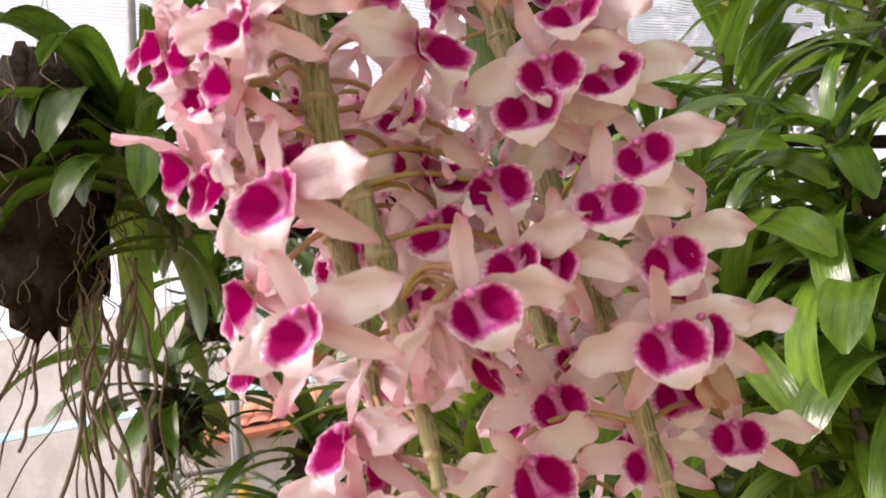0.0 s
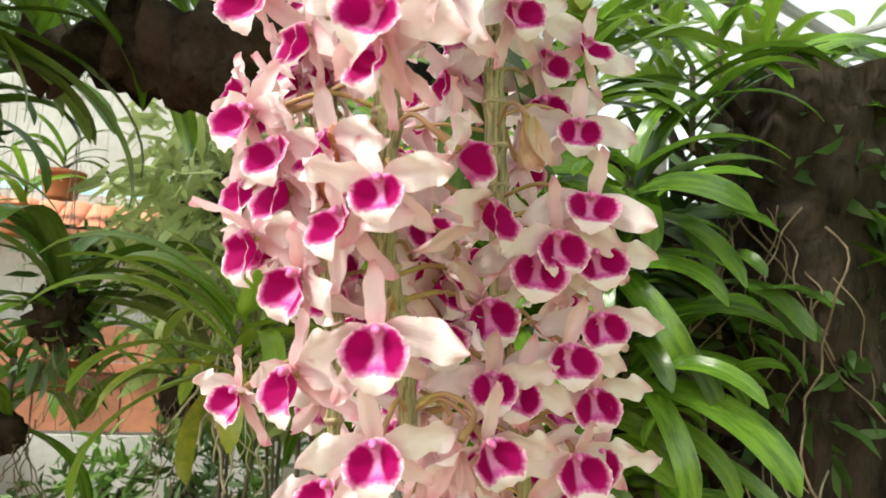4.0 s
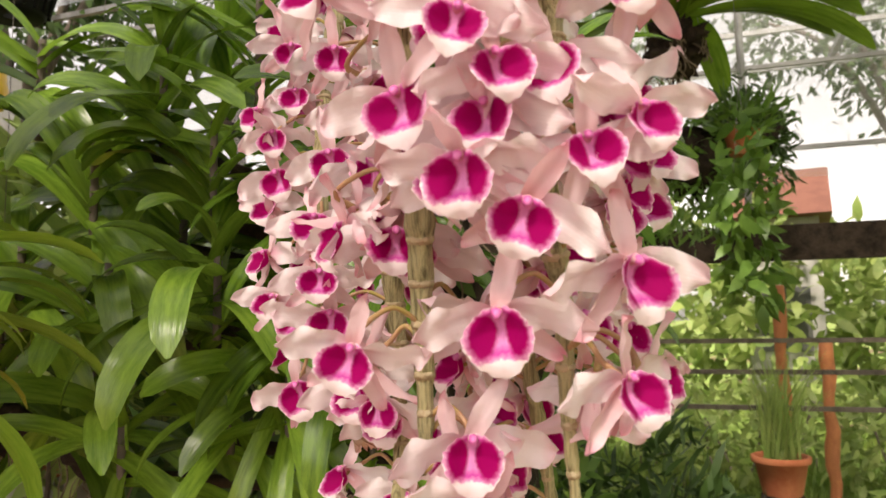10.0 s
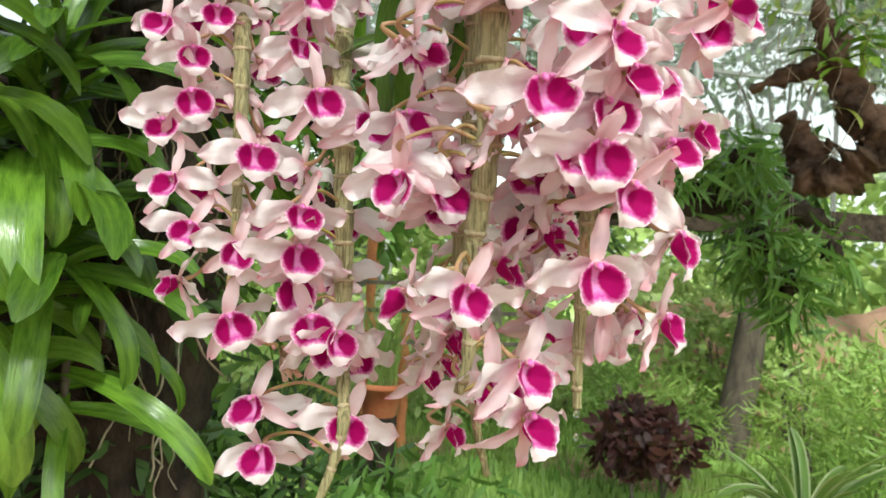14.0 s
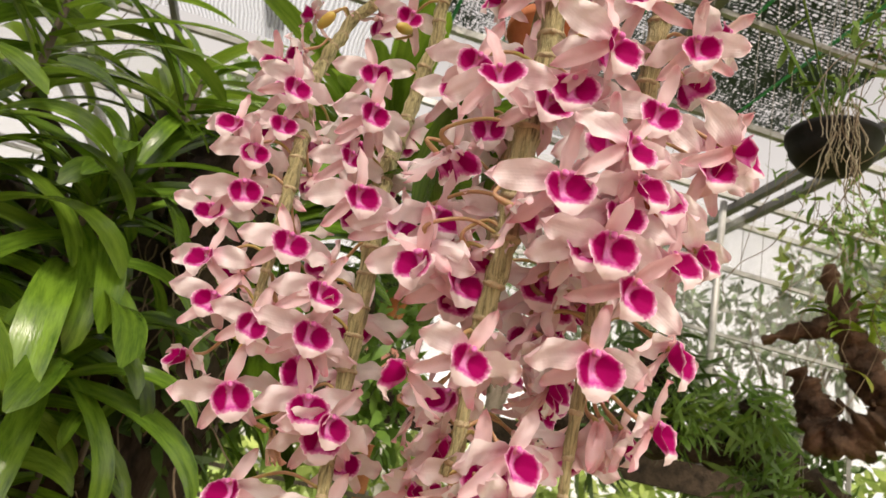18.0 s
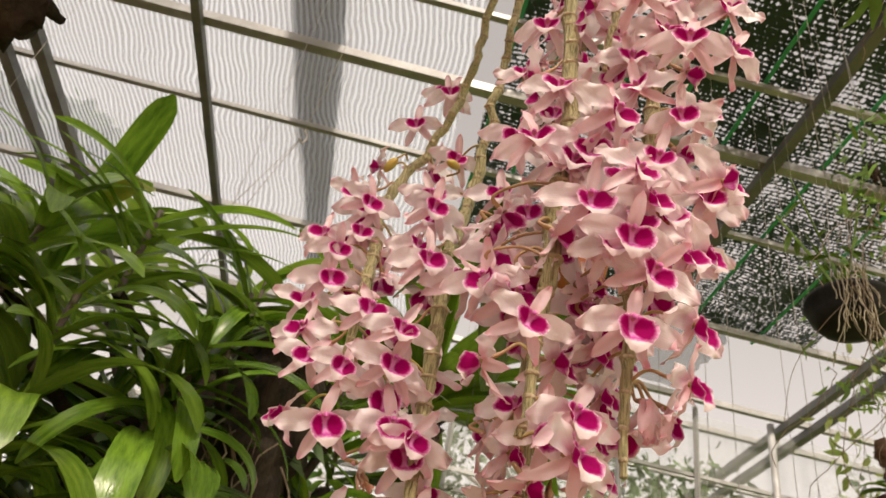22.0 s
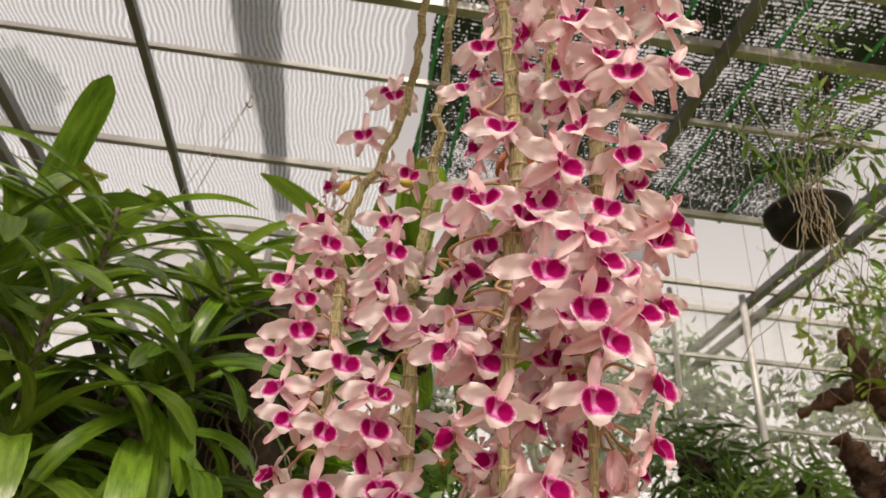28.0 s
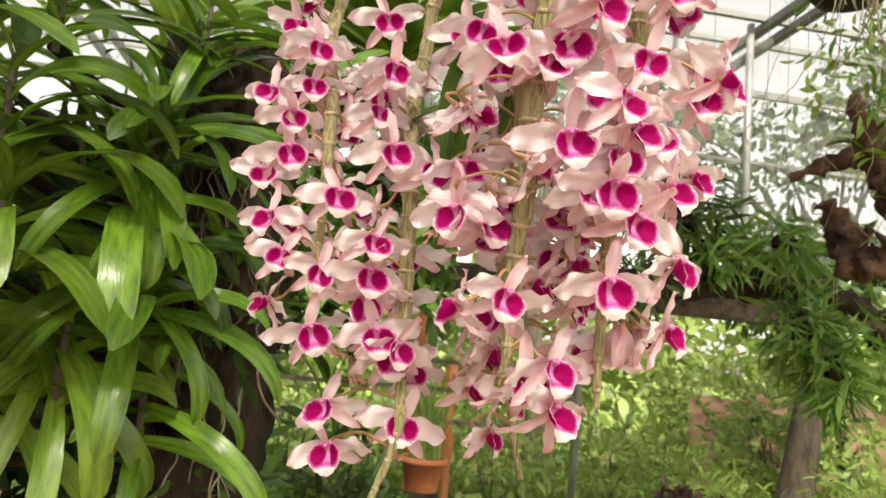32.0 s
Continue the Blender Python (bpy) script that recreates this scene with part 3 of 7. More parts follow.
def ground_material():
    m = bpy.data.materials.new("earth_and_grass")
    m.use_nodes = True
    n, l = m.node_tree.nodes, m.node_tree.links
    b = n["Principled BSDF"]
    b.inputs["Roughness"].default_value = 0.95
    co = n.new("ShaderNodeTexCoord")
    brown = n.new("ShaderNodeValToRGB")
    e = brown.color_ramp.elements
    e[0].position, e[1].position = 0.36, 0.66
    e[0].color, e[1].color = (0.10, 0.05, 0.033, 1), (0.36, 0.21, 0.14, 1)
    crumbs = n.new("ShaderNodeTexNoise")
    crumbs.inputs["Scale"].default_value, crumbs.inputs["Detail"].default_value = 24, 9
    l.new(co.outputs["Object"], crumbs.inputs["Vector"])
    l.new(crumbs.outputs[0], brown.inputs[0])
    tex = n.new("ShaderNodeTexNoise")
    tex.inputs["Scale"].default_value, tex.inputs["Detail"].default_value = 1.3, 8
    l.new(co.outputs["Object"], tex.inputs["Vector"])
    green = n.new("ShaderNodeValToRGB")
    e = green.color_ramp.elements
    e[0].color, e[1].color = (0.14, 0.27, 0.042, 1), (0.33, 0.45, 0.10, 1)
    l.new(tex.outputs[0], green.inputs[0])
    sep = n.new("ShaderNodeSeparateXYZ")
    l.new(co.outputs["Object"], sep.inputs[0])
    edge = n.new("ShaderNodeMath")
    edge.operation = "MULTIPLY_ADD"
    l.new(tex.outputs[0], edge.inputs[0])
    edge.inputs[1].default_value = 2.5
    l.new(sep.outputs[0], edge.inputs[2])
    far = n.new("ShaderNodeMapRange")
    far.inputs["From Min"].default_value, far.inputs["From Max"].default_value = 2.6, 3.4
    l.new(edge.outputs[0], far.inputs[0])
    bare = n.new("ShaderNodeTexNoise")
    bare.inputs["Scale"].default_value, bare.inputs["Detail"].default_value = 0.55, 6
    l.new(co.outputs["Object"], bare.inputs["Vector"])
    cover = n.new("ShaderNodeMapRange")
    cover.inputs["From Min"].default_value, cover.inputs["From Max"].default_value = 0.40, 0.48
    l.new(bare.outputs[0], cover.inputs[0])
    both = n.new("ShaderNodeMath")
    both.operation = "MULTIPLY"
    l.new(far.outputs[0], both.inputs[0])
    l.new(cover.outputs[0], both.inputs[1])
    mix = n.new("ShaderNodeMix")
    mix.data_type = "RGBA"
    l.new(both.outputs[0], mix.inputs["Factor"])
    l.new(brown.outputs[0], mix.inputs["A"])
    l.new(green.outputs[0], mix.inputs["B"])
    l.new(mix.outputs["Result"], b.inputs["Base Color"])
    bp = n.new("ShaderNodeBump")
    bp.inputs["Strength"].default_value, bp.inputs["Distance"].default_value = 0.8, 0.03
    l.new(crumbs.outputs[0], bp.inputs["Height"])
    l.new(bp.outputs[0], b.inputs["Normal"])
    return m


v = [(x, y, 0.03 * noise.noise(Vector((x * 0.4, y * 0.4, 0)))) if abs(x) < 20 and abs(y) < 20 else (x, y, 0)
     for y in [-600, -60, *range(-12, 25), 60, 600] for x in [-600, -60, *range(-14, 25), 60, 600]]
w = 43
solo("ground", v, [(j * w + i, j * w + i + 1, j * w + w + i + 1, j * w + w + i) for j in range(40) for i in range(w - 1)],
     ground_material(), "brown leaf litter indoors, grass beyond the posts", "ground", "structure")


def bar(parent, name, a, b, wide, high, mat, label=""):
    a, b = Vector(a), Vector(b)
    d = (b - a).normalized()
    s = d.cross(Vector((0, 0, 1)))
    s = s.normalized() if s.length > 0.01 else Vector((1, 0, 0))
    u = s.cross(d)
    vv = []
    for p in (a, b):
        for i, j in ((-1, -1), (1, -1), (1, 1), (-1, 1)):
            vv.append(p + s * i * wide / 2 + u * j * high / 2)
    return part_of(name, mesh_object(name, vv, [(0, 1, 2, 3), (7, 6, 5, 4), (0, 4, 5, 1), (1, 5, 6, 2), (2, 6, 7, 3), (3, 7, 4, 0)], mat, False), parent, None, label)


roof = thing("roof_frame", "flat greenhouse roof frame of grey steel tubes", "roof frame", kind="structure")
for q, thick in ((-2.4, 0.05), (-1.2, 0.05), (0.2, 0.05), (1.15, 0.05), (2.17, 0.035), (2.66, 0.06), (3.30, 0.035), (4.33, 0.05), (5.41, 0.05), (5.9, 0.05), (7.0, 0.05), (8.3, 0.05), (9.6, 0.05)):
    bar(roof, "purlin", on_roof(-6, q), on_roof(8, q), thick, thick, STEEL)
for p, thick in ((-3.2, 0.07), (-2.95, 0.07), (-1.93, 0.05), (1.42, 0.06), (3.10, 0.07), (3.32, 0.07), (5.6, 0.06)):
    bar(roof, "rafter", on_roof(p, -3, ROOF - 0.055), on_roof(p, 9.6, ROOF - 0.055), thick, thick, STEEL_DARK)


def sheet(name, p0, p1, q0, q1, z, mat, label, sag=0.05, seed=0, edge=None):
    vv, ff = [], []
    n_p, n_q = 24, 24
    for j in range(n_q + 1):
        for i in range(n_p + 1):
            q = q0 + (q1 - q0) * j / n_q
            low = p0 + (edge(q) if edge else 0.0)
            c = on_roof(low + (p1 - low) * i / n_p, q, z)
            c.z += sag * noise.noise(Vector((i * 0.35 + seed, j * 0.35, seed)))
            if i in (0, n_p) or j in (0, n_q):
                c += RUN * 0.05 * noise.noise(Vector((j * 0.5, seed, 1)))
            vv.append(c)
    for j in range(n_q):
        for i in range(n_p):
            a = j * (n_p + 1) + i
            ff.append((a, a + 1, a + n_p + 2, a + n_p + 1))
    return solo(name, vv, ff, mat, label, "shade net", "structure")


sheet("shade_net_white", -6.0, -0.38, -3, 5.35, ROOF + 0.09, NET_WHITE, "pale insect net stretched over the roof", 0.05, 1)
sheet("shade_net_strip", -1.42, -1.14, -3, 5.30, ROOF + 0.15, NET_OVERLAP, "grey strip where two nets overlap", 0.03, 2,
      lambda q: max(0.0, min(0.16, (q - 2.9) * 0.10)) + 0.012 * math.sin(q * 5) - 0.03)
sheet("shade_net_grey", 0.9, 2.12, 4.46, 5.42, ROOF + 0.07, NET_GREY, "grey net flap at the edge of the green net", 0.04, 6)
sheet("shade_net_green", -0.22, 2.75, -3, 4.5, ROOF + 0.09, NET_GREEN, "dark green shade net with leaf litter on it", 0.05, 3)
cords = thing("net_cords", "bright green cords woven through the shade net", "net cord", kind="structure")
for p in (-0.2, 0.05, 0.45, 0.8, 1.15, 1.75, 2.3):
    bar(cords, "cord", on_roof(p, -3, ROOF + 0.06), on_roof(p, 4.5, ROOF + 0.06), 0.024, 0.006, NET_CORD)



# ---- the orchid in bloom ----
def blade(length, width, shape, curl, cup, ruffle, seed, segs=9, cols=5, back=0.0, sag=0.0):
    """A petal or sepal along +X, facing -Y: its width profile, a curl along it, a cup across it, ruffled margins."""
    r = random.Random(seed)
    ph = r.uniform(0, 6.28)
    verts, faces, uvs = [], [], []
    for i in range(segs + 1):
        t = 1 - (1 - i / segs) ** 1.5
        if shape == "broad":
            w = max(0.12, math.sqrt(max(0.0, 1 - ((t - 0.54) / (0.58 if t < 0.54 else 0.468)) ** 2)))
        else:
            w = max(0.14 if t > 0.5 else 0.30, math.sqrt(max(0.0, 1 - ((t - 0.46) / (0.60 if t < 0.46 else 0.548)) ** 2)))
        for k in range(cols):
            s = 2 * k / (cols - 1) - 1
            y = curl * t * t + back * t - cup * s * s * width * (0.4 + 0.6 * t)
            y += 0.10 * width * math.exp(-(s / 0.3) ** 2) * math.sin(math.pi * min(1, t * 1.15))
            y += ruffle * abs(s) ** 2 * math.sin(ph + t * 13 + s * 2.2) * (0.25 + t) + 0.35 * ruffle * math.sin(ph * 2 + t * 6 + s * 3)
            verts.append((length * (t - 0.05 * s * s * t), y, s * width * 0.5 * w - sag * t * t))
            uvs.append((t, s * 0.5 + 0.5))
    for i in range(segs):
        for k in range(cols - 1):
            a = i * cols + k
            faces.append((a, a + 1, a + cols + 1, a + cols))
    return mesh_object("blade", verts, faces, None, True, uvs)


def lip_mesh(seed):
    """A scoop of a lip: side lobes standing forward round the column, the lower lobe reaching forward, a fringed white margin."""
    r = random.Random(seed)
    ph = r.uniform(0, 6.28)
    lop = r.uniform(-0.12, 0.12)
    rings, sides = 10, 40
    verts, uvs, faces = [(0, 0.003, -0.005)], [(0, 0.0)], []
    for i in range(1, rings + 1):
        q = i / rings
        for k in range(sides):
            a = 2 * math.pi * k / sides
            c, s = math.cos(a), math.sin(a)
            low, up = max(0.0, -s), max(0.0, s)
            x, z = 0.0153 * q * c, (0.0140 if s < 0 else 0.0112) * q * s - 0.005
            deep = 0.004 + 0.012 * low ** 1.1 + 0.010 * abs(c) ** 1.4 * (1 + lop * c)
            y = 0.003 - deep * q ** 1.7
            x -= 0.20 * x * q ** 2 * up                               # the lobes lean together above
            if abs(c) < 0.3:
                y -= 0.0016 * q * (1 - q) * low * 4                   # a low keel between the two eyes
            if q > 0.75:
                edge = (q - 0.75) / 0.25
                fr = math.sin(a * 11 + ph) * 0.4 + math.sin(a * 7 - ph) * 0.5 + math.sin(a * 4 + ph * 2) * 0.9
                y += 0.0034 * edge * edge * (0.5 + low) + 0.0013 * edge * fr
                x += (0.0018 * edge * edge + 0.0005 * edge * math.sin(a * 19 + ph)) * c
                z += (-0.0024 * edge * edge * low + 0.0006 * edge * math.sin(a * 17 + ph))
            tab = low ** 7 * max(0.0, q - 0.55) / 0.45                # a pale tongue at the foot of the lip
            z -= 0.0034 * tab
            y += 0.0016 * tab
            verts.append((x, y, z))
            uvs.append((q * c, q * s))
    for k in range(sides):
        faces.append((0, 1 + k, 1 + (k + 1) % sides))
    for i in range(rings - 1):
        for k in range(sides):
            a, b = 1 + i * sides + k, 1 + i * sides + (k + 1) % sides
            faces.append((a, a + sides, b + sides, b))
    return mesh_object("lip", verts, faces, LIP, True, uvs)


def with_material(me, mat):
    me.materials.clear()
    me.materials.append(mat)
    return me


KINDS = 5
PETALS = [with_material(blade(0.0400, 0.0198, "broad", -0.010 + 0.006 * k, -0.05 + 0.07 * k, 0.0038, 10 + k, 12, 7, sag=0.002 + 0.003 * (k % 3)), PETAL) for k in range(KINDS)]
DORSALS = [with_material(blade(0.0325, 0.0112, "lance", -0.010 + 0.006 * k, 0.34, 0.0015, 30 + k), SEPAL) for k in range(KINDS)]
LATERALS = [with_material(blade(0.038, 0.0114, "lance", -0.006 + 0.005 * k, 0.32, 0.0015, 50 + k), SEPAL) for k in range(KINDS)]
OLD_SEPALS = [with_material(blade(0.034, 0.012, "lance", -0.004 - 0.003 * k, 0.2, 0.002, 70 + k), BROWNED) for k in range(3)]
LIPS = [lip_mesh(k) for k in range(KINDS)]
cv, cf = tube(spline([(0, 0.006, 0.001), (0, 0.001, 0.0032), (0, -0.002, 0.0034), (0, -0.0048, 0.0016)], 3), [0.0022] * 4 + [0.0025] * 3 + [0.0022, 0.0018, 0.0010], 10)
COLUMN_MESH = mesh_object("column", cv, cf, SEPAL)
COLUMN_MESH.materials.append(COLUMN)
COLUMN_MESH.polygons.foreach_set("material_index", [1 if sum(COLUMN_MESH.vertices[i].co.y for i in p.vertices) / len(p.vertices) < -0.0028 else 0 for p in COLUMN_MESH.polygons])
_b = bmesh.new()
bmesh.ops.create_uvsphere(_b, u_segments=10, v_segments=7, radius=0.0030)
bmesh.ops.translate(_b, verts=_b.verts, vec=(0, 0.0075, 0))
ov = bpy.data.meshes.new("ovary")
_b.to_mesh(ov)
_b.free()
ov.polygons.foreach_set("use_smooth", [True] * len(ov.polygons))
ov.materials.append(SEPAL)

orchid = thing("flowering_orchid", "hanging orchid with long bare canes covered in pink and magenta flowers", "orchid", (0, 0, 0))

BLOOMS_MIDDLE = [
    (-0.083, 0.427, 2.042, -179), (-0.093, 0.447, 1.852, -141), (-0.111, 0.475, 1.772, -133), (-0.060, 0.441, 1.760, -154),
    (-0.118, 0.444, 1.753, -138), (-0.052, 0.520, 1.727, -4), (-0.030, 0.473, 1.694, -100), (-0.065, 0.515, 1.679, -102),
    (-0.043, 0.496, 1.652, 13), (-0.066, 0.521, 1.648, 29), (-0.095, 0.508, 1.634, -162), (-0.060, 0.486, 1.630, -103),
    (-0.042, 0.509, 1.625, -136), (-0.008, 0.472, 1.585, -69), (-0.020, 0.525, 1.558, -167), (-0.038, 0.459, 1.507, -131),
]
BLOOMS_FRONT_UP = [
    (-0.051, 0.321, 2.046, -140), (-0.013, 0.320, 2.012, -137), (-0.002, 0.312, 1.972, -133), (0.012, 0.312, 1.913, -114),
    (-0.055, 0.331, 1.874, -148), (0.008, 0.345, 1.837, -106), (-0.025, 0.355, 1.809, -139), (0.032, 0.356, 1.760, -106),
    (-0.039, 0.371, 1.752, -136), (0.020, 0.330, 1.746, -81), (0.011, 0.351, 1.733, -126), (0.051, 0.424, 1.700, 35),
    (-0.023, 0.369, 1.698, -127), (0.064, 0.431, 1.673, -7),
]
BLOOMS_FRONT_LOW = [
    (0.020, 0.352, 1.672, -84), (0.015, 0.457, 1.672, -67), (-0.006, 0.359, 1.660, -110), (0.077, 0.469, 1.650, -73),
    (0.001, 0.468, 1.648, -146), (0.028, 0.469, 1.637, -15), (0.018, 0.485, 1.613, -143), (0.025, 0.457, 1.607, -72),
    (0.020, 0.362, 1.603, -79), (0.053, 0.469, 1.584, -78), (0.066, 0.480, 1.580, -75), (0.020, 0.368, 1.554, -82),
    (0.069, 0.416, 1.552, -47), 
]
BLOOMS_REAR = [
    (-0.049, 0.545, 1.989, -143), (-0.017, 0.583, 1.834, -148), (-0.036, 0.552, 1.740, -3), (0.090, 0.473, 1.663, -61),
    (0.096, 0.488, 1.601, -64), (0.081, 0.581, 1.565, -44), (0.026, 0.571, 1.552, -50), (0.102, 0.501, 1.536, -66),
    (0.046, 0.581, 1.491, -67), (0.022, 0.513, 1.491, -41),
]
BLOOMS_SIDE = [
    (-0.011, 0.676, 1.945, -128), (-0.034, 0.676, 1.861, -127), (-0.060, 0.636, 1.788, -127), (-0.074, 0.610, 1.779, -112),
    (-0.063, 0.638, 1.749, -115), (-0.080, 0.591, 1.698, -110), (-0.052, 0.569, 1.684, -116), (-0.087, 0.598, 1.616, -109),
    (-0.078, 0.610, 1.586, -112), (-0.065, 0.631, 1.560, -126), (-0.060, 0.615, 1.534, -122), (-0.045, 0.598, 1.524, -102),
    (-0.037, 0.619, 1.516, -129), (0.007, 0.635, 1.503, -131), (-0.029, 0.606, 1.457, -130),
]
BLOOMS_OUTER = [
    (-0.016, 0.730, 2.109, -136), (-0.027, 0.706, 2.084, -136), (-0.043, 0.744, 2.024, -139), (-0.102, 0.745, 1.849, -140),
    (0.039, 0.761, 1.825, -45), (-0.090, 0.725, 1.823, -132), (-0.094, 0.704, 1.815, -105), (-0.090, 0.715, 1.781, -119),
    (-0.125, 0.747, 1.770, -150), (-0.108, 0.717, 1.742, -116), (-0.104, 0.720, 1.707, -114), (-0.111, 0.757, 1.690, -136),
    (-0.082, 0.664, 1.664, -115), (0.064, 0.756, 1.652, -41), (-0.119, 0.735, 1.642, -156), (-0.113, 0.709, 1.603, -138),
    (-0.097, 0.662, 1.587, -116), (-0.098, 0.762, 1.559, 173), (-0.092, 0.668, 1.531, -112), (-0.061, 0.693, 1.463, -163), (-0.050, 0.690, 1.420, -150),
]
BLOOMS_SHORT = [
    (-0.082, 0.388, 2.052, -142), (-0.096, 0.390, 2.003, -171), (-0.087, 0.364, 1.942, -149), (-0.055, 0.391, 1.893, -143),
    (-0.046, 0.420, 1.889, -162), (-0.053, 0.406, 1.799, -132), (-0.074, 0.383, 1.784, -104), (-0.075, 0.432, 1.753, -122),
    (-0.065, 0.391, 1.721, -147), (-0.065, 0.367, 1.713, -105), (-0.044, 0.367, 1.695, -98), (-0.037, 0.430, 1.690, -109),
    (-0.083, 0.402, 1.683, -124), (-0.062, 0.396, 1.650, -134), (-0.063, 0.377, 1.647, -126), (-0.034, 0.373, 1.628, -113),
     (-0.041, 0.388, 1.580, -122),  (-0.099, 0.438, 1.567, -117),
    (-0.036, 0.433, 1.520, -105), (-0.032, 0.431, 1.488, -95),
]
CANE_MIDDLE = [(-0.05, 0.42, 2.37), (-0.095, 0.43, 2.2), (-0.08, 0.455, 2.0), (-0.06, 0.455, 1.82), (-0.058, 0.463, 1.72), (-0.052, 0.468, 1.65), (-0.048, 0.478, 1.6), (-0.046, 0.48, 1.53), (-0.048, 0.485, 1.505)]
CANE_FRONT = [(-0.02, 0.4, 2.36), (-0.06, 0.34, 2.18), (-0.034, 0.367, 2.035), (-0.014, 0.392, 1.88), (0, 0.41, 1.75), (0.0, 0.42, 1.66), (0.012, 0.43, 1.6), (0.016, 0.435, 1.55), (0.019, 0.437, 1.515), (0.0205, 0.437, 1.495)]
CANE_REAR = [(0.0, 0.45, 2.36), (0.01, 0.5, 2.1), (0.025, 0.54, 1.85), (0.036, 0.55, 1.7), (0.04, 0.56, 1.62), (0.055, 0.56, 1.54), (0.066, 0.555, 1.46), (0.078, 0.55, 1.415)]
CANE_SIDE = [(-0.09, 0.5, 2.3), (-0.04, 0.585, 2.13), (-0.006, 0.63, 2.01), (0.01, 0.66, 1.87), (-0.012, 0.652, 1.76), (-0.03, 0.625, 1.68), (-0.025, 0.625, 1.6), (-0.022, 0.622, 1.5), (-0.030, 0.612, 1.45), (-0.045, 0.628, 1.38)]
CANE_OUTER = [(-0.11, 0.533, 2.33), (-0.046, 0.638, 2.17), (-0.01, 0.7, 2.06), (-0.02, 0.76, 1.95), (-0.048, 0.755, 1.86), (-0.062, 0.722, 1.77), (-0.066, 0.712, 1.68), (-0.066, 0.712, 1.58)]
CANE_SHORT = [(-0.03, 0.36, 2.37), (-0.074, 0.38, 2.19), (-0.07, 0.4, 2.0), (-0.06, 0.42, 1.88)]

BLOOMS_EXTRA = [(-0.0494, 0.3811, 1.6766, -124), (-0.0685, 0.4206, 1.7655, -136), (-0.0110, 0.5405, 1.7881, -140), (0.0698, 0.5692, 1.8124, -45), (0.0972, 0.5782, 1.8278, -45), (-0.0876, 0.2932, 2.0963, -140), (-0.0977, 0.3359, 2.0715, -140), (-0.0894, 0.4800, 1.9797, -143)]
BLOOMS_EXTRA += [(0.110, 0.490, 1.658, -73), (0.112, 0.500, 1.620, -75), (0.050, 0.476, 1.622, -61), (0.025, 0.538, 1.526, -62), (0.089, 0.599, 1.497, -72), (0.048, 0.556, 1.449, -66),
                 (-0.056, 0.445, 1.677, -43), (0.018, 0.549, 1.798, -68), (0.065, 0.567, 1.776, -74), (0.092, 0.530, 1.749, -76), (0.105, 0.476, 1.690, -76), (0.108, 0.512, 1.573, -74), (0.110, 0.518, 1.540, -76), (0.071, 0.584, 1.522, -70)]
BLOOMS_OLD = [(0.071, 0.47, 1.735, -60), (0.0235, 0.4148, 1.5557, -120), (0.0458, 0.4068, 1.5532, -100), (-0.0395, 0.6642, 1.5125, -60), (0.0104, 0.6485, 1.4421, -50), (0.1020, 0.5593, 1.5337, -40)]

CANES = [CANE_MIDDLE, CANE_FRONT, CANE_REAR, CANE_SIDE, CANE_OUTER, CANE_SHORT]


def build_cane(points, thick, seed):
    r = random.Random(seed)
    line = spline(points, 7)
    line = [p + Vector((noise.noise(Vector((p.z * 30, seed, 0))), noise.noise(Vector((p.z * 30, seed, 7))), 0)) * 0.018 * min(1.0, max(0.0, (p.z - 1.86) / 0.15)) for p in line]
    total = sum((a - b).length for a, b in zip(line, line[1:]))
    dense = spline(line, 2)
    radii, run, gap = [], 0.0, 0.026
    joints = []
    nxt = 0.012
    for i, p in enumerate(dense):
        if i:
            run += (p - dense[i - 1]).length
        t = run / total
        base = thick * (0.80 + 0.36 * math.sin(math.pi * min(1, 0.15 + t * 0.7))) * (1 if t < 0.80 else 1 - 2.8 * (t - 0.80)) * (1 - 0.27 * min(1.0, max(0.0, (p.z - 1.78) / 0.22)))
        radii.append(max(0.0018, base * (1 + 0.10 * math.sin(run / gap * 6.283) + 0.05 * r.uniform(-1, 1))))
        if run > nxt:
            joints.append((p, radii[-1], (dense[min(i + 1, len(dense) - 1)] - dense[i - 1]).normalized()))
            nxt += gap * r.uniform(0.85, 1.2)
    v, f = tube(dense, radii, 20)
    groove = [r.uniform(0.0, 0.22) for k in range(20)]
    # ridges of the dried sheath
    for i, q in enumerate(v):
        ring, k = divmod(i, 20)
        if ring < len(dense):
            v[i] = q + (dense[ring] - q) * (groove[k] + 0.06 * noise.noise(Vector((k * 1.7, ring * 0.4, seed))))
    ob = part_of("cane", mesh_object("cane", v, f, CANE), orchid, None, "ridged straw-coloured leafless cane")
    for p, rad, d in joints:
        jv, jf = tube([p - d * 0.0022, p - d * 0.0008, p + d * 0.0008, p + d * 0.0022], [rad * 0.88, rad * 1.05, rad * 1.02, rad * 0.85], 14)
        part_of("cane_joint", mesh_object("cane_joint", jv, jf, CANE_JOINT), ob)
    return [Vector(p) for p in dense]


LINES = [build_cane(c, t, i) for i, (c, t) in enumerate(zip(CANES, (0.0088, 0.0078, 0.0070, 0.0076, 0.0073, 0.0062)))]
NODES = [p for line in LINES for p in line[10:]]


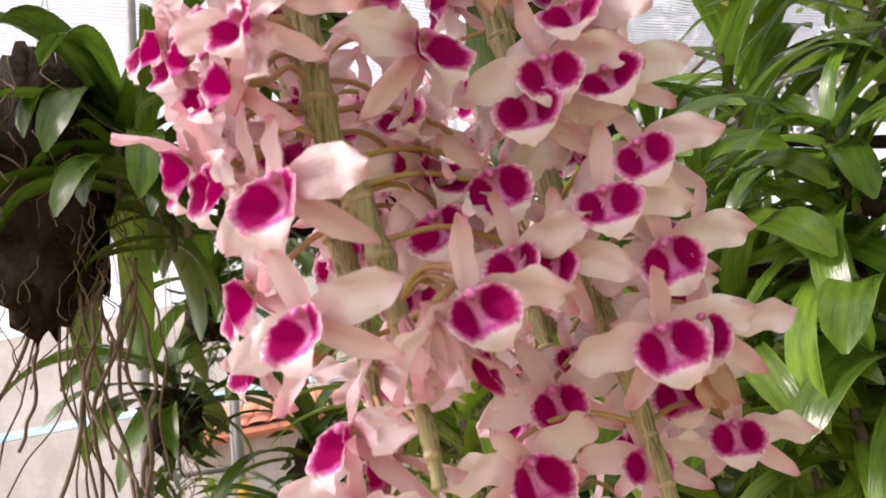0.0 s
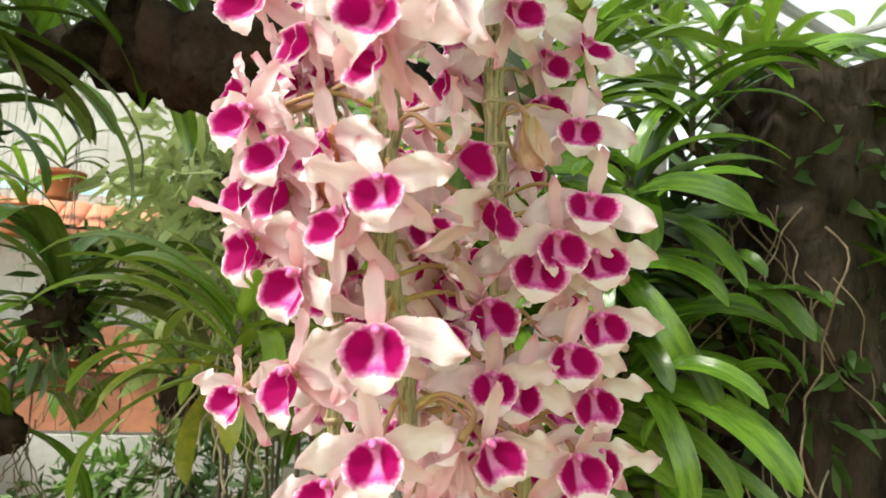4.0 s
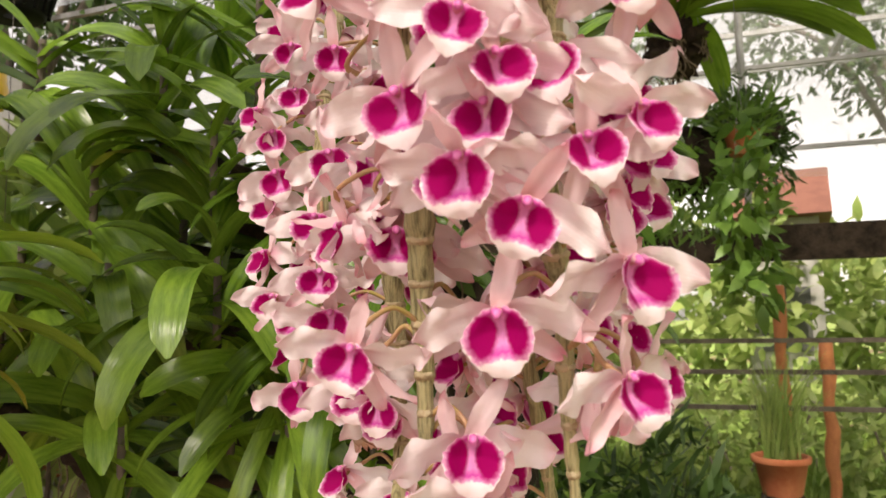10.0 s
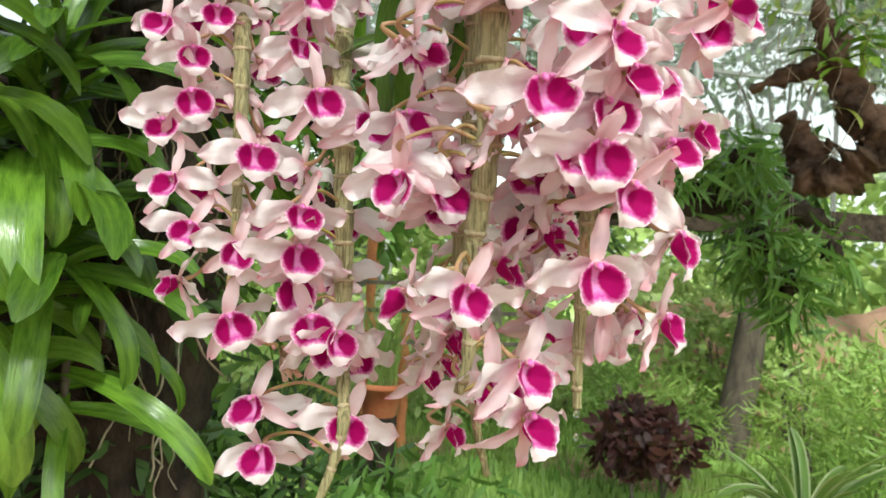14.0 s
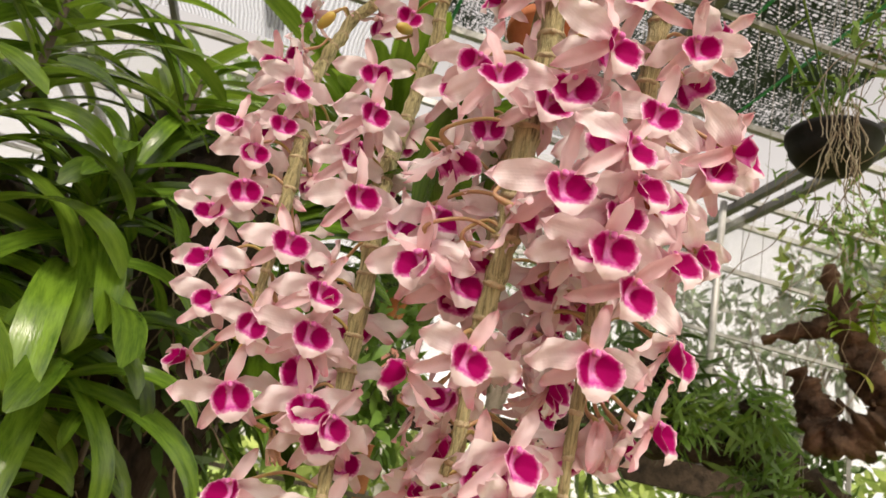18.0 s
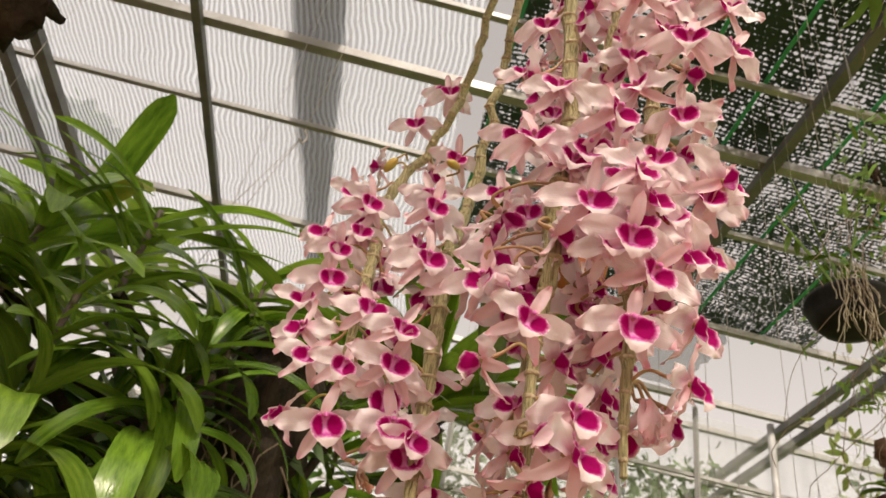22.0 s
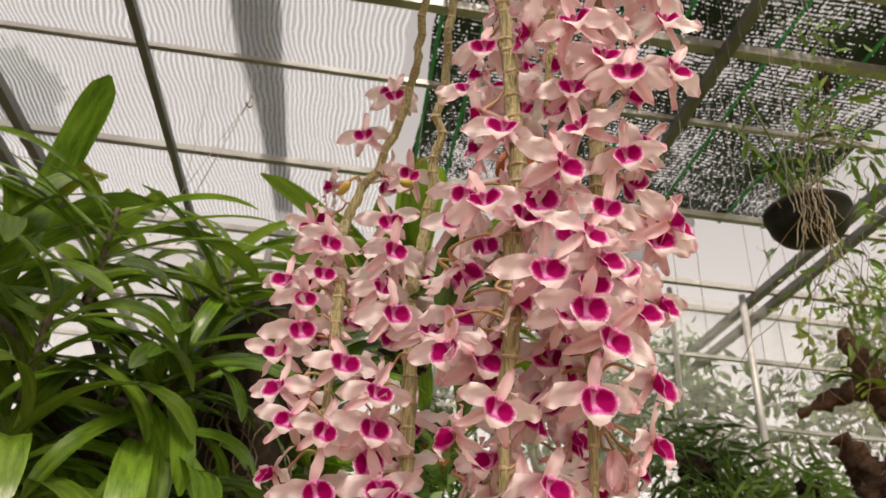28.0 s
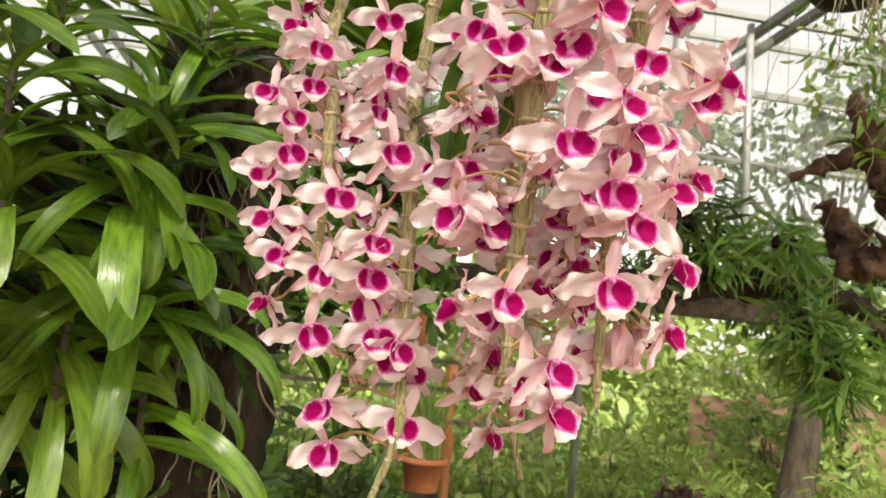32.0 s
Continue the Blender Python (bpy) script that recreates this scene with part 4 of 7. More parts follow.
def bloom(lip_place, azimuth, seed, nod=None, roll=None, size=1.0, old=False, shut=False, sway=0.0):
    """One flower with its parts, its lip at lip_place and its face towards azimuth (degrees from +X)."""
    r = random.Random(seed)
    nod = r.uniform(-10, 17) if nod is None else nod
    roll = r.uniform(-20, 20) if roll is None else roll
    turn = (Matrix.Rotation(radians(azimuth + 90 + sway), 4, "Z") @ Matrix.Rotation(radians(nod), 4, "X") @ Matrix.Rotation(radians(roll), 4, "Y"))
    size *= r.uniform(0.88, 1.08)
    centre = Vector(lip_place) - turn @ (Vector((0, -0.010, -0.005)) * size)
    m = Matrix.Translation(centre) @ turn @ Matrix.Diagonal((size, size, size, 1))
    f = part_of("flower", ov, orchid, m)
    k = r.randrange(KINDS)

    def leafy(name, me, turn_y, sweep, lift=0.0, flip=False, shift=(0, 0, 0)):
        mm = Matrix.Translation(shift) @ Matrix.Rotation(radians(-turn_y), 4, "Y") @ Matrix.Rotation(radians(sweep), 4, "Z") @ Matrix.Rotation(radians(lift), 4, "X")
        if flip:
            mm = mm @ Matrix.Diagonal((1, 1, -1, 1))
        return part_of(name, me, f, mm)
    if old:
        for i in range(5):
            leafy("sepal" if shut else "withered_sepal", LATERALS[i] if shut else OLD_SEPALS[i % 3], -90 + (i - 2) * 9 + r.uniform(-5, 5), r.uniform(-10, 10), r.uniform(-30, 30))
    else:
        a = r.uniform(-18, 10)
        leafy("petal", PETALS[k], a, r.uniform(-18, 20), r.uniform(8, 48), shift=(0.002, 0.004, 0.002))
        leafy("petal", PETALS[(k + 2) % KINDS], 180 - a + r.uniform(-12, 12), r.uniform(-18, 20), r.uniform(-48, -8), True, shift=(-0.002, 0.004, 0.002))
        leafy("dorsal_sepal", DORSALS[r.randrange(KINDS)], 90 + r.uniform(-24, 24), r.choice((r.uniform(-38, -5), r.uniform(-20, 12), r.uniform(0, 30))), r.uniform(-30, 30), shift=(0, 0.004, 0.003))
        s = r.uniform(34, 66)
        leafy("lateral_sepal", LATERALS[r.randrange(KINDS)], -s, r.uniform(12, 44), r.uniform(-15, 25), shift=(0.001, 0.005, -0.002))
        leafy("lateral_sepal", LATERALS[r.randrange(KINDS)], 180 + s, r.uniform(12, 44), r.uniform(-25, 15), True, shift=(-0.001, 0.005, -0.002))
        part_of("lip", LIPS[k], f, Matrix.Diagonal((r.uniform(0.84, 1.0), r.uniform(0.9, 1.15), r.uniform(0.86, 1.0), 1)), "magenta lip with a pale fringed edge")
        part_of("column", COLUMN_MESH, f)
    # stalk from the nearest joint of a cane
    root = min(NODES, key=lambda p: (p - centre).length + 0.5 * abs(p.z - centre.z - 0.012))
    back = turn @ Vector((0, 1, 0))
    end = centre + back * 0.003
    knee = end + back * 0.016 + Vector((0, 0, 0.008))
    mid = (root + knee) * 0.5 + Vector((0, 0, 0.010))
    inv = m.inverted()
    pts = [inv @ p for p in spline([root, mid, knee, end], 5)]
    pv, pf = tube(pts, [0.0015 / size] * (len(pts) - 6) + [0.0017, 0.0020, 0.0023, 0.0026, 0.0027, 0.0024], 7)
    part_of("stalk", mesh_object("stalk", pv, pf, PEDICEL), f)
    return f


BLOOMS = BLOOMS_MIDDLE + BLOOMS_FRONT_UP + BLOOMS_FRONT_LOW + BLOOMS_REAR + BLOOMS_SIDE + BLOOMS_OUTER + BLOOMS_SHORT
for i, (x, y, z, az) in enumerate(BLOOMS + BLOOMS_EXTRA):
    bloom((x, y, z), az, i)
for i, (x, y, z, az) in enumerate(BLOOMS_OLD):
    bloom((x, y, z), az, 900 + i, old=True, shut=i in (1, 2), size=0.9)

WATER = material("water", (0.95, 0.97, 1.0), 0.03, spec=0.6)
WATER.node_tree.nodes["Principled BSDF"].inputs["Transmission Weight"].default_value = 1.0
WATER.node_tree.nodes["Principled BSDF"].inputs["IOR"].default_value = 1.33
for z, rad in ((-0.0045, 0.0024), (-0.020, 0.0019)):
    bm = bmesh.new()
    bmesh.ops.create_uvsphere(bm, u_segments=14, v_segments=10, radius=rad)
    for q in bm.verts:
        if q.co.z > 0:
            q.co.z *= 1.7
            q.co.x *= 1 - 0.25 * q.co.z / rad
            q.co.y *= 1 - 0.25 * q.co.z / rad
    bmesh.ops.translate(bm, verts=bm.verts, vec=(0.0205, 0.437, 1.495 + z))
    part("water_drop", bm, WATER, orchid, "clear drop of water at the tip of a cane")

# flowers crowded round the upper canes
taken = [Vector(b[:3]) for b in BLOOMS + BLOOMS_EXTRA]
r = random.Random(41)
for line in (LINES[1], LINES[2]):
    for p in line[6::2]:
        for az in (-150, -90, -30, 150):
            az += r.uniform(-25, 25)
            q = p + Vector((math.cos(radians(az)), math.sin(radians(az)), 0)) * r.uniform(0.032, 0.055)
            if 1.80 < q.z < 2.12 and min((q - k).length for k in taken) > 0.041:
                bloom(q, az, 300 + len(taken))
                taken.append(q)

# flowers on the far side of the canes
r = random.Random(77)
for line in LINES:
    for p in line[12::5]:
        az = 85 + r.uniform(-60, 60)
        q = p + Vector((math.cos(radians(az)), math.sin(radians(az)), 0)) * r.uniform(0.035, 0.055) + Vector((0, 0, r.uniform(-0.02, 0.01)))
        if 1.50 < q.z < 1.98 and min((q - k).length for k in taken) > 0.044:
            bloom(q, az, 500 + len(taken))
            taken.append(q)



# ---- plants: shapes shared by many ----
STRAPS = [mesh_object("leaf", *strap(1.0, 0.15, d, 0.32, tw, ri)[:2], LEAF, True) for d, tw, ri in
          ((1.2, 0.1, 0.85), (1.8, -0.15, 0.95), (2.4, 0.2, 0.85), (0.8, 0.05, 0.75), (1.5, -0.3, 0.45), (1.7, 0.35, 0.1), (1.5, 0.15, 0.0), (1.0, -0.2, -0.5))]


def striped_leaf():
    m = material("pale_edged_leaf", (0.13, 0.24, 0.05), 0.35, (0.20, 0.32, 0.07), 12, 0.7, stretch=(0.7, 6, 1), through_light=0.25)
    n, l = m.node_tree.nodes, m.node_tree.links
    uv = n.new("ShaderNodeUVMap")
    sep = n.new("ShaderNodeSeparateXYZ")
    l.new(uv.outputs[0], sep.inputs[0])
    edge = n.new("ShaderNodeMath")
    edge.operation = "COMPARE"
    edge.inputs[1].default_value, edge.inputs[2].default_value = 0.5, 0.36
    l.new(sep.outputs[1], edge.inputs[0])
    mix = n.new("ShaderNodeMix")
    mix.data_type = "RGBA"
    l.new(edge.outputs[0], mix.inputs["Factor"])
    mix.inputs["A"].default_value = (0.50, 0.54, 0.30, 1)
    b = n["Principled BSDF"]
    l.new(b.inputs["Base Color"].links[0].from_socket, mix.inputs["B"])
    l.new(mix.outputs["Result"], b.inputs["Base Color"])
    return m


def toned(meshes, mat):
    out = []
    for me in meshes:
        c = me.copy()
        c.materials.clear()
        c.materials.append(mat)
        out.append(c)
    return out


STRAPS_LIT, STRAPS_DARK, STRAPS_YOUNG, STRAPS_YELLOW = toned(STRAPS, LEAF_LIT), toned(STRAPS, LEAF_DARK), toned(STRAPS, LEAF_YOUNG), toned(STRAPS, LEAF_YELLOW)
FANS = [mesh_object("frond", *strap(1.0, 0.17, d, 0.2, tw, ri, 11)[:2], LEAF_LIT, True) for d, tw, ri in ((0.9, 0.1, 0.75), (1.3, -0.15, 0.6), (1.1, 0.2, 0.95))]


def vanda(name, label, place, leaves, length, height=0.12, wide=1.0, seed=0, lean=0.0, turn=None, meshes=None, parent=None, limp=None, category="orchid plant", tilt=0.0, ranks=False):
    """A strap-leaved plant: leaves set along a short stem, arching out to both sides and a little all round."""
    r = random.Random(seed)
    top = parent or thing(name, label, category, place)
    base = Vector(place) if parent else Vector((0, 0, 0))
    sv, sf = tube(spline([base, base + Vector((lean * height * 0.4, 0, height * 0.5)), base + Vector((lean * height, 0, height))], 3), length * 0.022, 7)
    part_of("stem", mesh_object("stem", sv, sf, BARK_GREY), top)
    turn = r.uniform(0, 360) if turn is None else turn
    lie = Matrix.Rotation(radians(-12), 4, "Z") @ Matrix.Rotation(radians(tilt), 4, "X")
    sets = meshes or STRAPS
    for i in range(leaves):
        t = (i + 0.5) / leaves
        spread = 20 if ranks else 48
        a = turn + (i % 2) * 180 + r.uniform(-spread, spread) if ranks or not tilt else i * 137.5 + turn
        pick = sets[r.choice(limp or ((0, 1, 3) if t > 0.8 else (0, 1, 4) if t > 0.45 else (1, 2, 5)))]
        s = length * (r.uniform(0.88, 1.1) if ranks else r.uniform(0.7, 1.12)) * (0.75 if t > 0.88 else 1.0)
        m = (Matrix.Translation(base + Vector((lean * height * t, 0, height * t))) @ lie @ Matrix.Rotation(radians(a), 4, "Z")
             @ Matrix.Rotation(radians(r.uniform(-14, 14)), 4, "X") @ Matrix.Rotation(radians(r.uniform(-10, 24) - (10 * t)), 4, "Y")
             @ Matrix.Diagonal((s, s * wide * r.uniform(0.85, 1.2), s, 1)))
        part_of("leaf", r.choice(STRAPS_YELLOW[:6]) if r.random() < 0.008 else pick, top, m)
    return top


def hanger(parent, base, top_z=ROOF - 0.05, spread=0.0):
    """Thin wires that hold a hanging thing from the roof frame."""
    b = Vector(base)
    rows = [([b + Vector((spread, 0, 0)), Vector((b.x, b.y, b.z + 0.4))], 0.0012), ([b - Vector((spread, 0, 0)), Vector((b.x, b.y, b.z + 0.4))], 0.0012),
            ([Vector((b.x, b.y, b.z + 0.4)), Vector((b.x, b.y, top_z))], 0.0012)]
    v, f = tubes(rows, 4)
    return part_of("hanger_wire", mesh_object("hanger_wire", v, f, WIRE), parent)


def roots(parent, place, count, length, spread, seed, mat=ROOT, thick=0.0022, name="aerial_root", wild=0.9):
    r = random.Random(seed)
    rows = []
    for i in range(count):
        p = Vector(place) + Vector((r.uniform(-1, 1) * spread, r.uniform(-1, 1) * spread, r.uniform(-0.03, 0.03)))
        pts, d = [p], Vector((r.uniform(-0.4, 0.4), r.uniform(-0.4, 0.4), -1))
        n = 11
        L = length * r.uniform(0.4, 1.1)
        for k in range(n):
            d = (d + Vector((r.uniform(-wild, wild), r.uniform(-wild, wild), -0.4))).normalized()
            p = p + d * L / n
            pts.append(p)
        rows.append((spline(pts, 2), thick * r.uniform(0.6, 1.4)))
    v, f = tubes(rows, 5)
    ob = part_of(name, mesh_object(name, v, f, mat), parent)
    ob["kind"] = "stuff"
    return ob


def shrub(name, label, blobs, count, size, mat, seed, category="shrub", aspect=0.4, stems=True, kind="", floor=0.0):
    top = thing(name, label, category, (0, 0, 0), kind=kind)
    me = leaf_mass(seed, blobs, count, size, aspect)
    me.materials.append(mat)
    ob = part_of("foliage", me, top)
    ob["kind"] = "stuff"
    if stems:
        r = random.Random(seed)
        for x, y, z, a, b, c in blobs:
            for k in range(3):
                q = Vector((x + r.uniform(-a, a) * 0.5, y + r.uniform(-b, b) * 0.5, z + c * 0.3))
                g = Vector((x + r.uniform(-0.2, 0.2) * a, y + r.uniform(-0.2, 0.2) * b, floor))
                v, f = tube(spline([g, (g + q) * 0.5 + Vector((r.uniform(-1, 1) * 0.1 * a, 0, 0)), q], 4), 0.007 + 0.006 * r.random(), 6)
                part_of("stem", mesh_object("stem", v, f, BARK_GREY), top)
    return top


def flower_pot(place, radius, height, mat, label, name="flower_pot", holes=False, parent=None):
    """A tapered pot with a rim, thick walls and soil."""
    top = parent or thing(name, label, "flower pot", place)
    base = Vector(place) if parent else Vector((0, 0, 0))
    r, h = radius, height
    v, f = lathe([(0.01, 0.004), (r * 0.68, 0), (r * 0.70, 0.006), (r * 0.93, h * 0.82), (r * 1.03, h * 0.83), (r * 1.05, h * 0.87), (r * 1.05, h * 0.985), (r * 1.02, h),
                  (r * 0.95, h), (r * 0.92, h * 0.96), (r * 0.88, h * 0.86)], 24, Matrix.Translation(base))
    part_of("pot_body", mesh_object("pot_body", v, f, mat), top)
    v, f = lathe([(0.0, h * 0.88), (r * 0.5, h * 0.885), (r * 0.9, h * 0.86)], 16, Matrix.Translation(base))
    part_of("soil", mesh_object("soil", v, f, MOSS), top)
    return top


# ---- the orchid's own pot and leafy shoot ----
POT = Vector((-0.02, 0.43, 2.34))
v, f = lathe([(0.02, 0.0), (0.060, 0.0), (0.066, 0.006), (0.088, 0.115), (0.096, 0.118), (0.097, 0.135), (0.092, 0.137), (0.086, 0.125), (0.066, 0.02)], 28, Matrix.Translation(POT))
part_of("pot", mesh_object("pot", v, f, BLACK_PLASTIC), orchid, None, "black plastic orchid pot")
bm = lumpy(POT + Vector((0, 0, 0.12)), (0.085, 0.085, 0.045), 4, 3.0, 0.35)
part("root_ball", bm, MOSS, orchid)
roots(orchid, POT + Vector((-0.03, 0.02, 0.06)), 26, 0.20, 0.09, 5, ROOT_DARK, 0.0016)
hanger(orchid, POT + Vector((0, 0, 0.13)), ROOF - 0.03, 0.09)
upper_shoot = spline([(-0.05, 0.47, 2.46), (-0.13, 0.50, 2.45), (-0.22, 0.56, 2.42), (-0.31, 0.61, 2.37)], 6)
v, f = tube(upper_shoot, 0.005, 9)
part_of("leafy_shoot", mesh_object("leafy_shoot", v, f, LEAF), orchid)
shoot = spline([(-0.06, 0.47, 2.42), (-0.12, 0.50, 2.35), (-0.24, 0.60, 2.29), (-0.34, 0.68, 2.24), (-0.45, 0.765, 2.185)], 6)
v, f = tube(shoot, [0.006] * 6 + [0.005] * (len(shoot) - 6), 9)
part_of("leafy_shoot", mesh_object("leafy_shoot", v, f, LEAF), orchid, None, "green shoot with dark oval leaves")


def oval(length, width, bend, seed):
    r = random.Random(seed)
    vv, ff = [], []
    n = 8
    for i in range(n + 1):
        t = i / n
        w = width * 0.5 * math.sin(math.pi * (0.04 + 0.93 * t)) ** 0.7
        z = -bend * t * t * length
        for s in (-1, -0.5, 0, 0.5, 1):
            vv.append((t * length, s * w, z + abs(s) * w * 0.28))
    for i in range(n):
        for k in range(4):
            a = i * 5 + k
            ff.append((a, a + 1, a + 6, a + 5))
    return mesh_object("oval_leaf", vv, ff, LEAF_DARK)


OVALS = [oval(1.0, 0.38, b, k) for k, b in enumerate((0.2, 0.45, 0.7))]


def oval_leaves(parent, line, count, size, seed, meshes=None, droop=40):
    r = random.Random(seed)
    for i in range(count):
        k = (i + 0.6) / count * (len(line) - 2)
        p = line[int(k)]
        d = (line[int(k) + 1] - line[int(k)]).normalized()
        a = math.degrees(math.atan2(d.y, d.x)) + (62 if i % 2 else -62) + r.uniform(-20, 20)
        s = size * r.uniform(0.75, 1.15)
        m = Matrix.Translation(p) @ Matrix.Rotation(radians(a), 4, "Z") @ Matrix.Rotation(radians(r.uniform(droop - 30, droop + 30)), 4, "Y") @ Matrix.Rotation(radians(r.uniform(-25, 25)), 4, "X") @ Matrix.Diagonal((s, s, s, 1))
        part_of("oval_leaf", r.choice(meshes or OVALS), parent, m)


oval_leaves(orchid, shoot, 19, 0.080, 3)
oval_leaves(orchid, upper_shoot, 9, 0.085, 13)
rust = part("withered_bud", lumpy((-0.017, 0.386, 1.693), (0.009, 0.009, 0.019), 5, 3.0, 0.25, 2), RUST, orchid, "rust-brown withered bud")
for tip in ((0.02, 0.58, 1.84), (0.03, 0.62, 1.78)):
    oval_leaves(orchid, [Vector(tip), Vector(tip) + Vector((0.01, 0.02, 0.03)), Vector(tip) + Vector((0.02, 0.03, 0.06))], 2, 0.12, int(tip[2] * 100), None, 25)
for k, (x, y, z) in enumerate(((-0.060, 0.745, 1.925), (0.015, 0.690, 1.960), (-0.015, 0.675, 1.925))):
    b = lumpy((0, 0, 0), (0.006, 0.006, 0.013), k, 2.0, 0.05, 2)
    bud = part("flower_bud", b, BUD, orchid, "closed yellow flower bud")
    bud.matrix_basis = pose(x, y, z, 60, 20 * k, 40 * k)
    pv, pf = tube(spline([(0, 0, 0.012), (0.006, 0.004, 0.022), (0.018, 0.012, 0.016)], 4), 0.0014, 6)
    part_of("stalk", mesh_object("stalk", pv, pf, PEDICEL), bud)

# ---- the dark trunk with strap-leaved orchids ----
TRUNK = Vector((0.475, 1.88, 0))
trunk = thing("mossy_trunk", "dark dead trunk standing upright, roots and strap leaves on it", "tree trunk", TRUNK)
rows = spline([(0.03, 0.04, -0.1), (0.0, 0.0, 0.6), (-0.02, 0.0, 1.3), (0.0, 0.0, 1.9), (0.02, 0.01, 2.22)], 8)
rows = spline(rows[::4] + [rows[-1]], 12)
v, f = tube(rows, [0.19 - 0.02 * i / len(rows) for i in range(len(rows))], 40)
for i, q in enumerate(v):
    a = Vector((q.x * 9, q.y * 9, q.z * 3))
    c = Vector((0, 0, q.z))
    v[i] = q + (q - c) * (0.34 * noise.fractal(a, 1.0, 2.0, 5) + 0.16 * noise.noise(a * 4)) + Vector((0, 0, 0.05 * noise.noise(a * 1.4) if q.z > 2.1 else 0))
part_of("bark", mesh_object("bark", v, f, BARK), trunk)
me = leaf_mass(19, [(-0.02, -0.02, 0.5, 0.22, 0.22, 0.35), (-0.03, -0.03, 1.05, 0.20, 0.20, 0.3), (-0.02, -0.02, 1.55, 0.19, 0.19, 0.3), (0.0, 0.0, 2.05, 0.18, 0.18, 0.22)], 1500, 0.10, 0.28, 0.9)
me.materials.append(FOLIAGE_DARK)
part_of("fern_growth", me, trunk, None, "small dark ferns on the bark")["kind"] = "stuff"
roots(trunk, (-0.08, -0.15, 1.9), 16, 0.6, 0.12, 9, ROOT_DARK, 0.0022)
roots(trunk, (-0.12, -0.17, 1.4), 9, 0.4, 0.14, 10, ROOT, 0.0018)

UP, MID, LOW, HANG = (0, 1, 3, 4), (1, 2, 4, 5), (1, 2, 5, 5, 6), (2, 5, 5, 6)
on_trunk = [  # place, leaves, length, stem, width, seed, habit
    ((0.10, 1.48, 1.80), 22, 0.33, 0.16, 1.3, 1, (0, 1, 1, 4)), ((0.22, 1.62, 2.02), 16, 0.30, 0.18, 1.2, 2, UP), ((-0.05, 1.66, 2.04), 20, 0.36, 0.24, 1.25, 3, UP),
    ((0.06, 1.48, 1.72), 22, 0.34, 0.14, 1.3, 4, LOW), ((-0.14, 1.56, 1.78), 20, 0.34, 0.20, 1.25, 5, MID), ((-0.24, 1.72, 1.95), 20, 0.38, 0.24, 1.25, 6, (0, 1, 4)),
    ((0.10, 1.50, 1.54), 22, 0.34, 0.16, 1.3, 7, LOW), ((-0.13, 1.54, 1.56), 22, 0.36, 0.18, 1.3, 8, LOW), ((-0.38, 1.82, 1.78), 20, 0.40, 0.22, 1.35, 11, MID),
    ((0.28, 1.70, 1.64), 12, 0.26, 0.16, 1.3, 12, MID), ((0.28, 1.70, 2.16), 12, 0.26, 0.16, 1.0, 13, UP), ((-0.34, 1.76, 1.52), 20, 0.40, 0.2, 1.25, 14, LOW),
    ((0.00, 1.52, 1.36), 20, 0.36, 0.16, 1.3, 15, LOW), ((-0.30, 1.68, 1.28), 20, 0.38, 0.16, 1.25, 16, LOW), ((0.08, 1.80, 1.70), 16, 0.38, 0.2, 1.3, 17, MID),
    ((-0.52, 1.98, 2.02), 20, 0.42, 0.24, 1.2, 18, MID), ((-0.55, 2.00, 1.58), 20, 0.44, 0.2, 1.2, 19, LOW), ((-0.20, 1.95, 1.62), 18, 0.44, 0.22, 1.3, 20, MID),
    ((0.10, 1.50, 1.52), 12, 0.36, 0.10, 1.02, 31, HANG), ((0.00, 1.58, 1.44), 12, 0.38, 0.10, 1.02, 32, HANG), ((0.16, 1.52, 1.30), 10, 0.32, 0.10, 1.02, 33, HANG),
    ((-0.10, 1.60, 1.34), 11, 0.36, 0.10, 1.02, 34, HANG), ((0.24, 1.56, 1.42), 5, 0.26, 0.08, 1.02, 35, HANG)]
# plants left of x 0.03 take the lighter copy, as if better lit
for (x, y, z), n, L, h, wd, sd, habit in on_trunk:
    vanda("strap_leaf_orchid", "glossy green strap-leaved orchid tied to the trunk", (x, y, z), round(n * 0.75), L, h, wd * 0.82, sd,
          turn=-22 + (sd * 37) % 40 - 20, meshes=STRAPS_DARK if sd in (12, 17) else STRAPS_LIT if x < 0.03 else STRAPS, limp=habit, tilt=22 if habit == UP else 30, ranks=habit in (UP, MID))
ties = thing("trunk_branch", "dark side branch of the trunk that carries orchids", "branch", (0, 0, 0))
for (x, y, z), *_ in on_trunk:
    v, f = tube(spline([(0.48, 1.88, z - 0.12), ((0.48 + x) / 2, (1.88 + y) / 2 + 0.05, z - 0.06), (x, y + 0.02, z + 0.02)], 4), 0.014, 8)
    part_of("side_branch", mesh_object("side_branch", v, f, BARK), ties)
vanda("strap_leaf_orchid", "tall strap-leaved orchid on top of the trunk", (0.74, 1.90, 2.04), 16, 0.36, 0.26, 1.3, 21, turn=10, tilt=32, ranks=True)
vanda("strap_leaf_orchid", "drooping strap-leaved orchid on the trunk side", (0.66, 1.80, 1.76), 11, 0.32, 0.14, 1.5, 22, limp=(2, 5, 6))
vanda("strap_leaf_orchid", "drooping strap-leaved orchid on the trunk side", (0.64, 1.78, 1.50), 9, 0.30, 0.12, 1.5, 23, limp=(5, 6, 7))
vanda("strap_leaf_orchid", "hanging strap-leaved orchid beside the trunk", (0.86, 2.0, 1.80), 14, 0.34, 0.18, 1.5, 27, limp=(2, 5, 6))
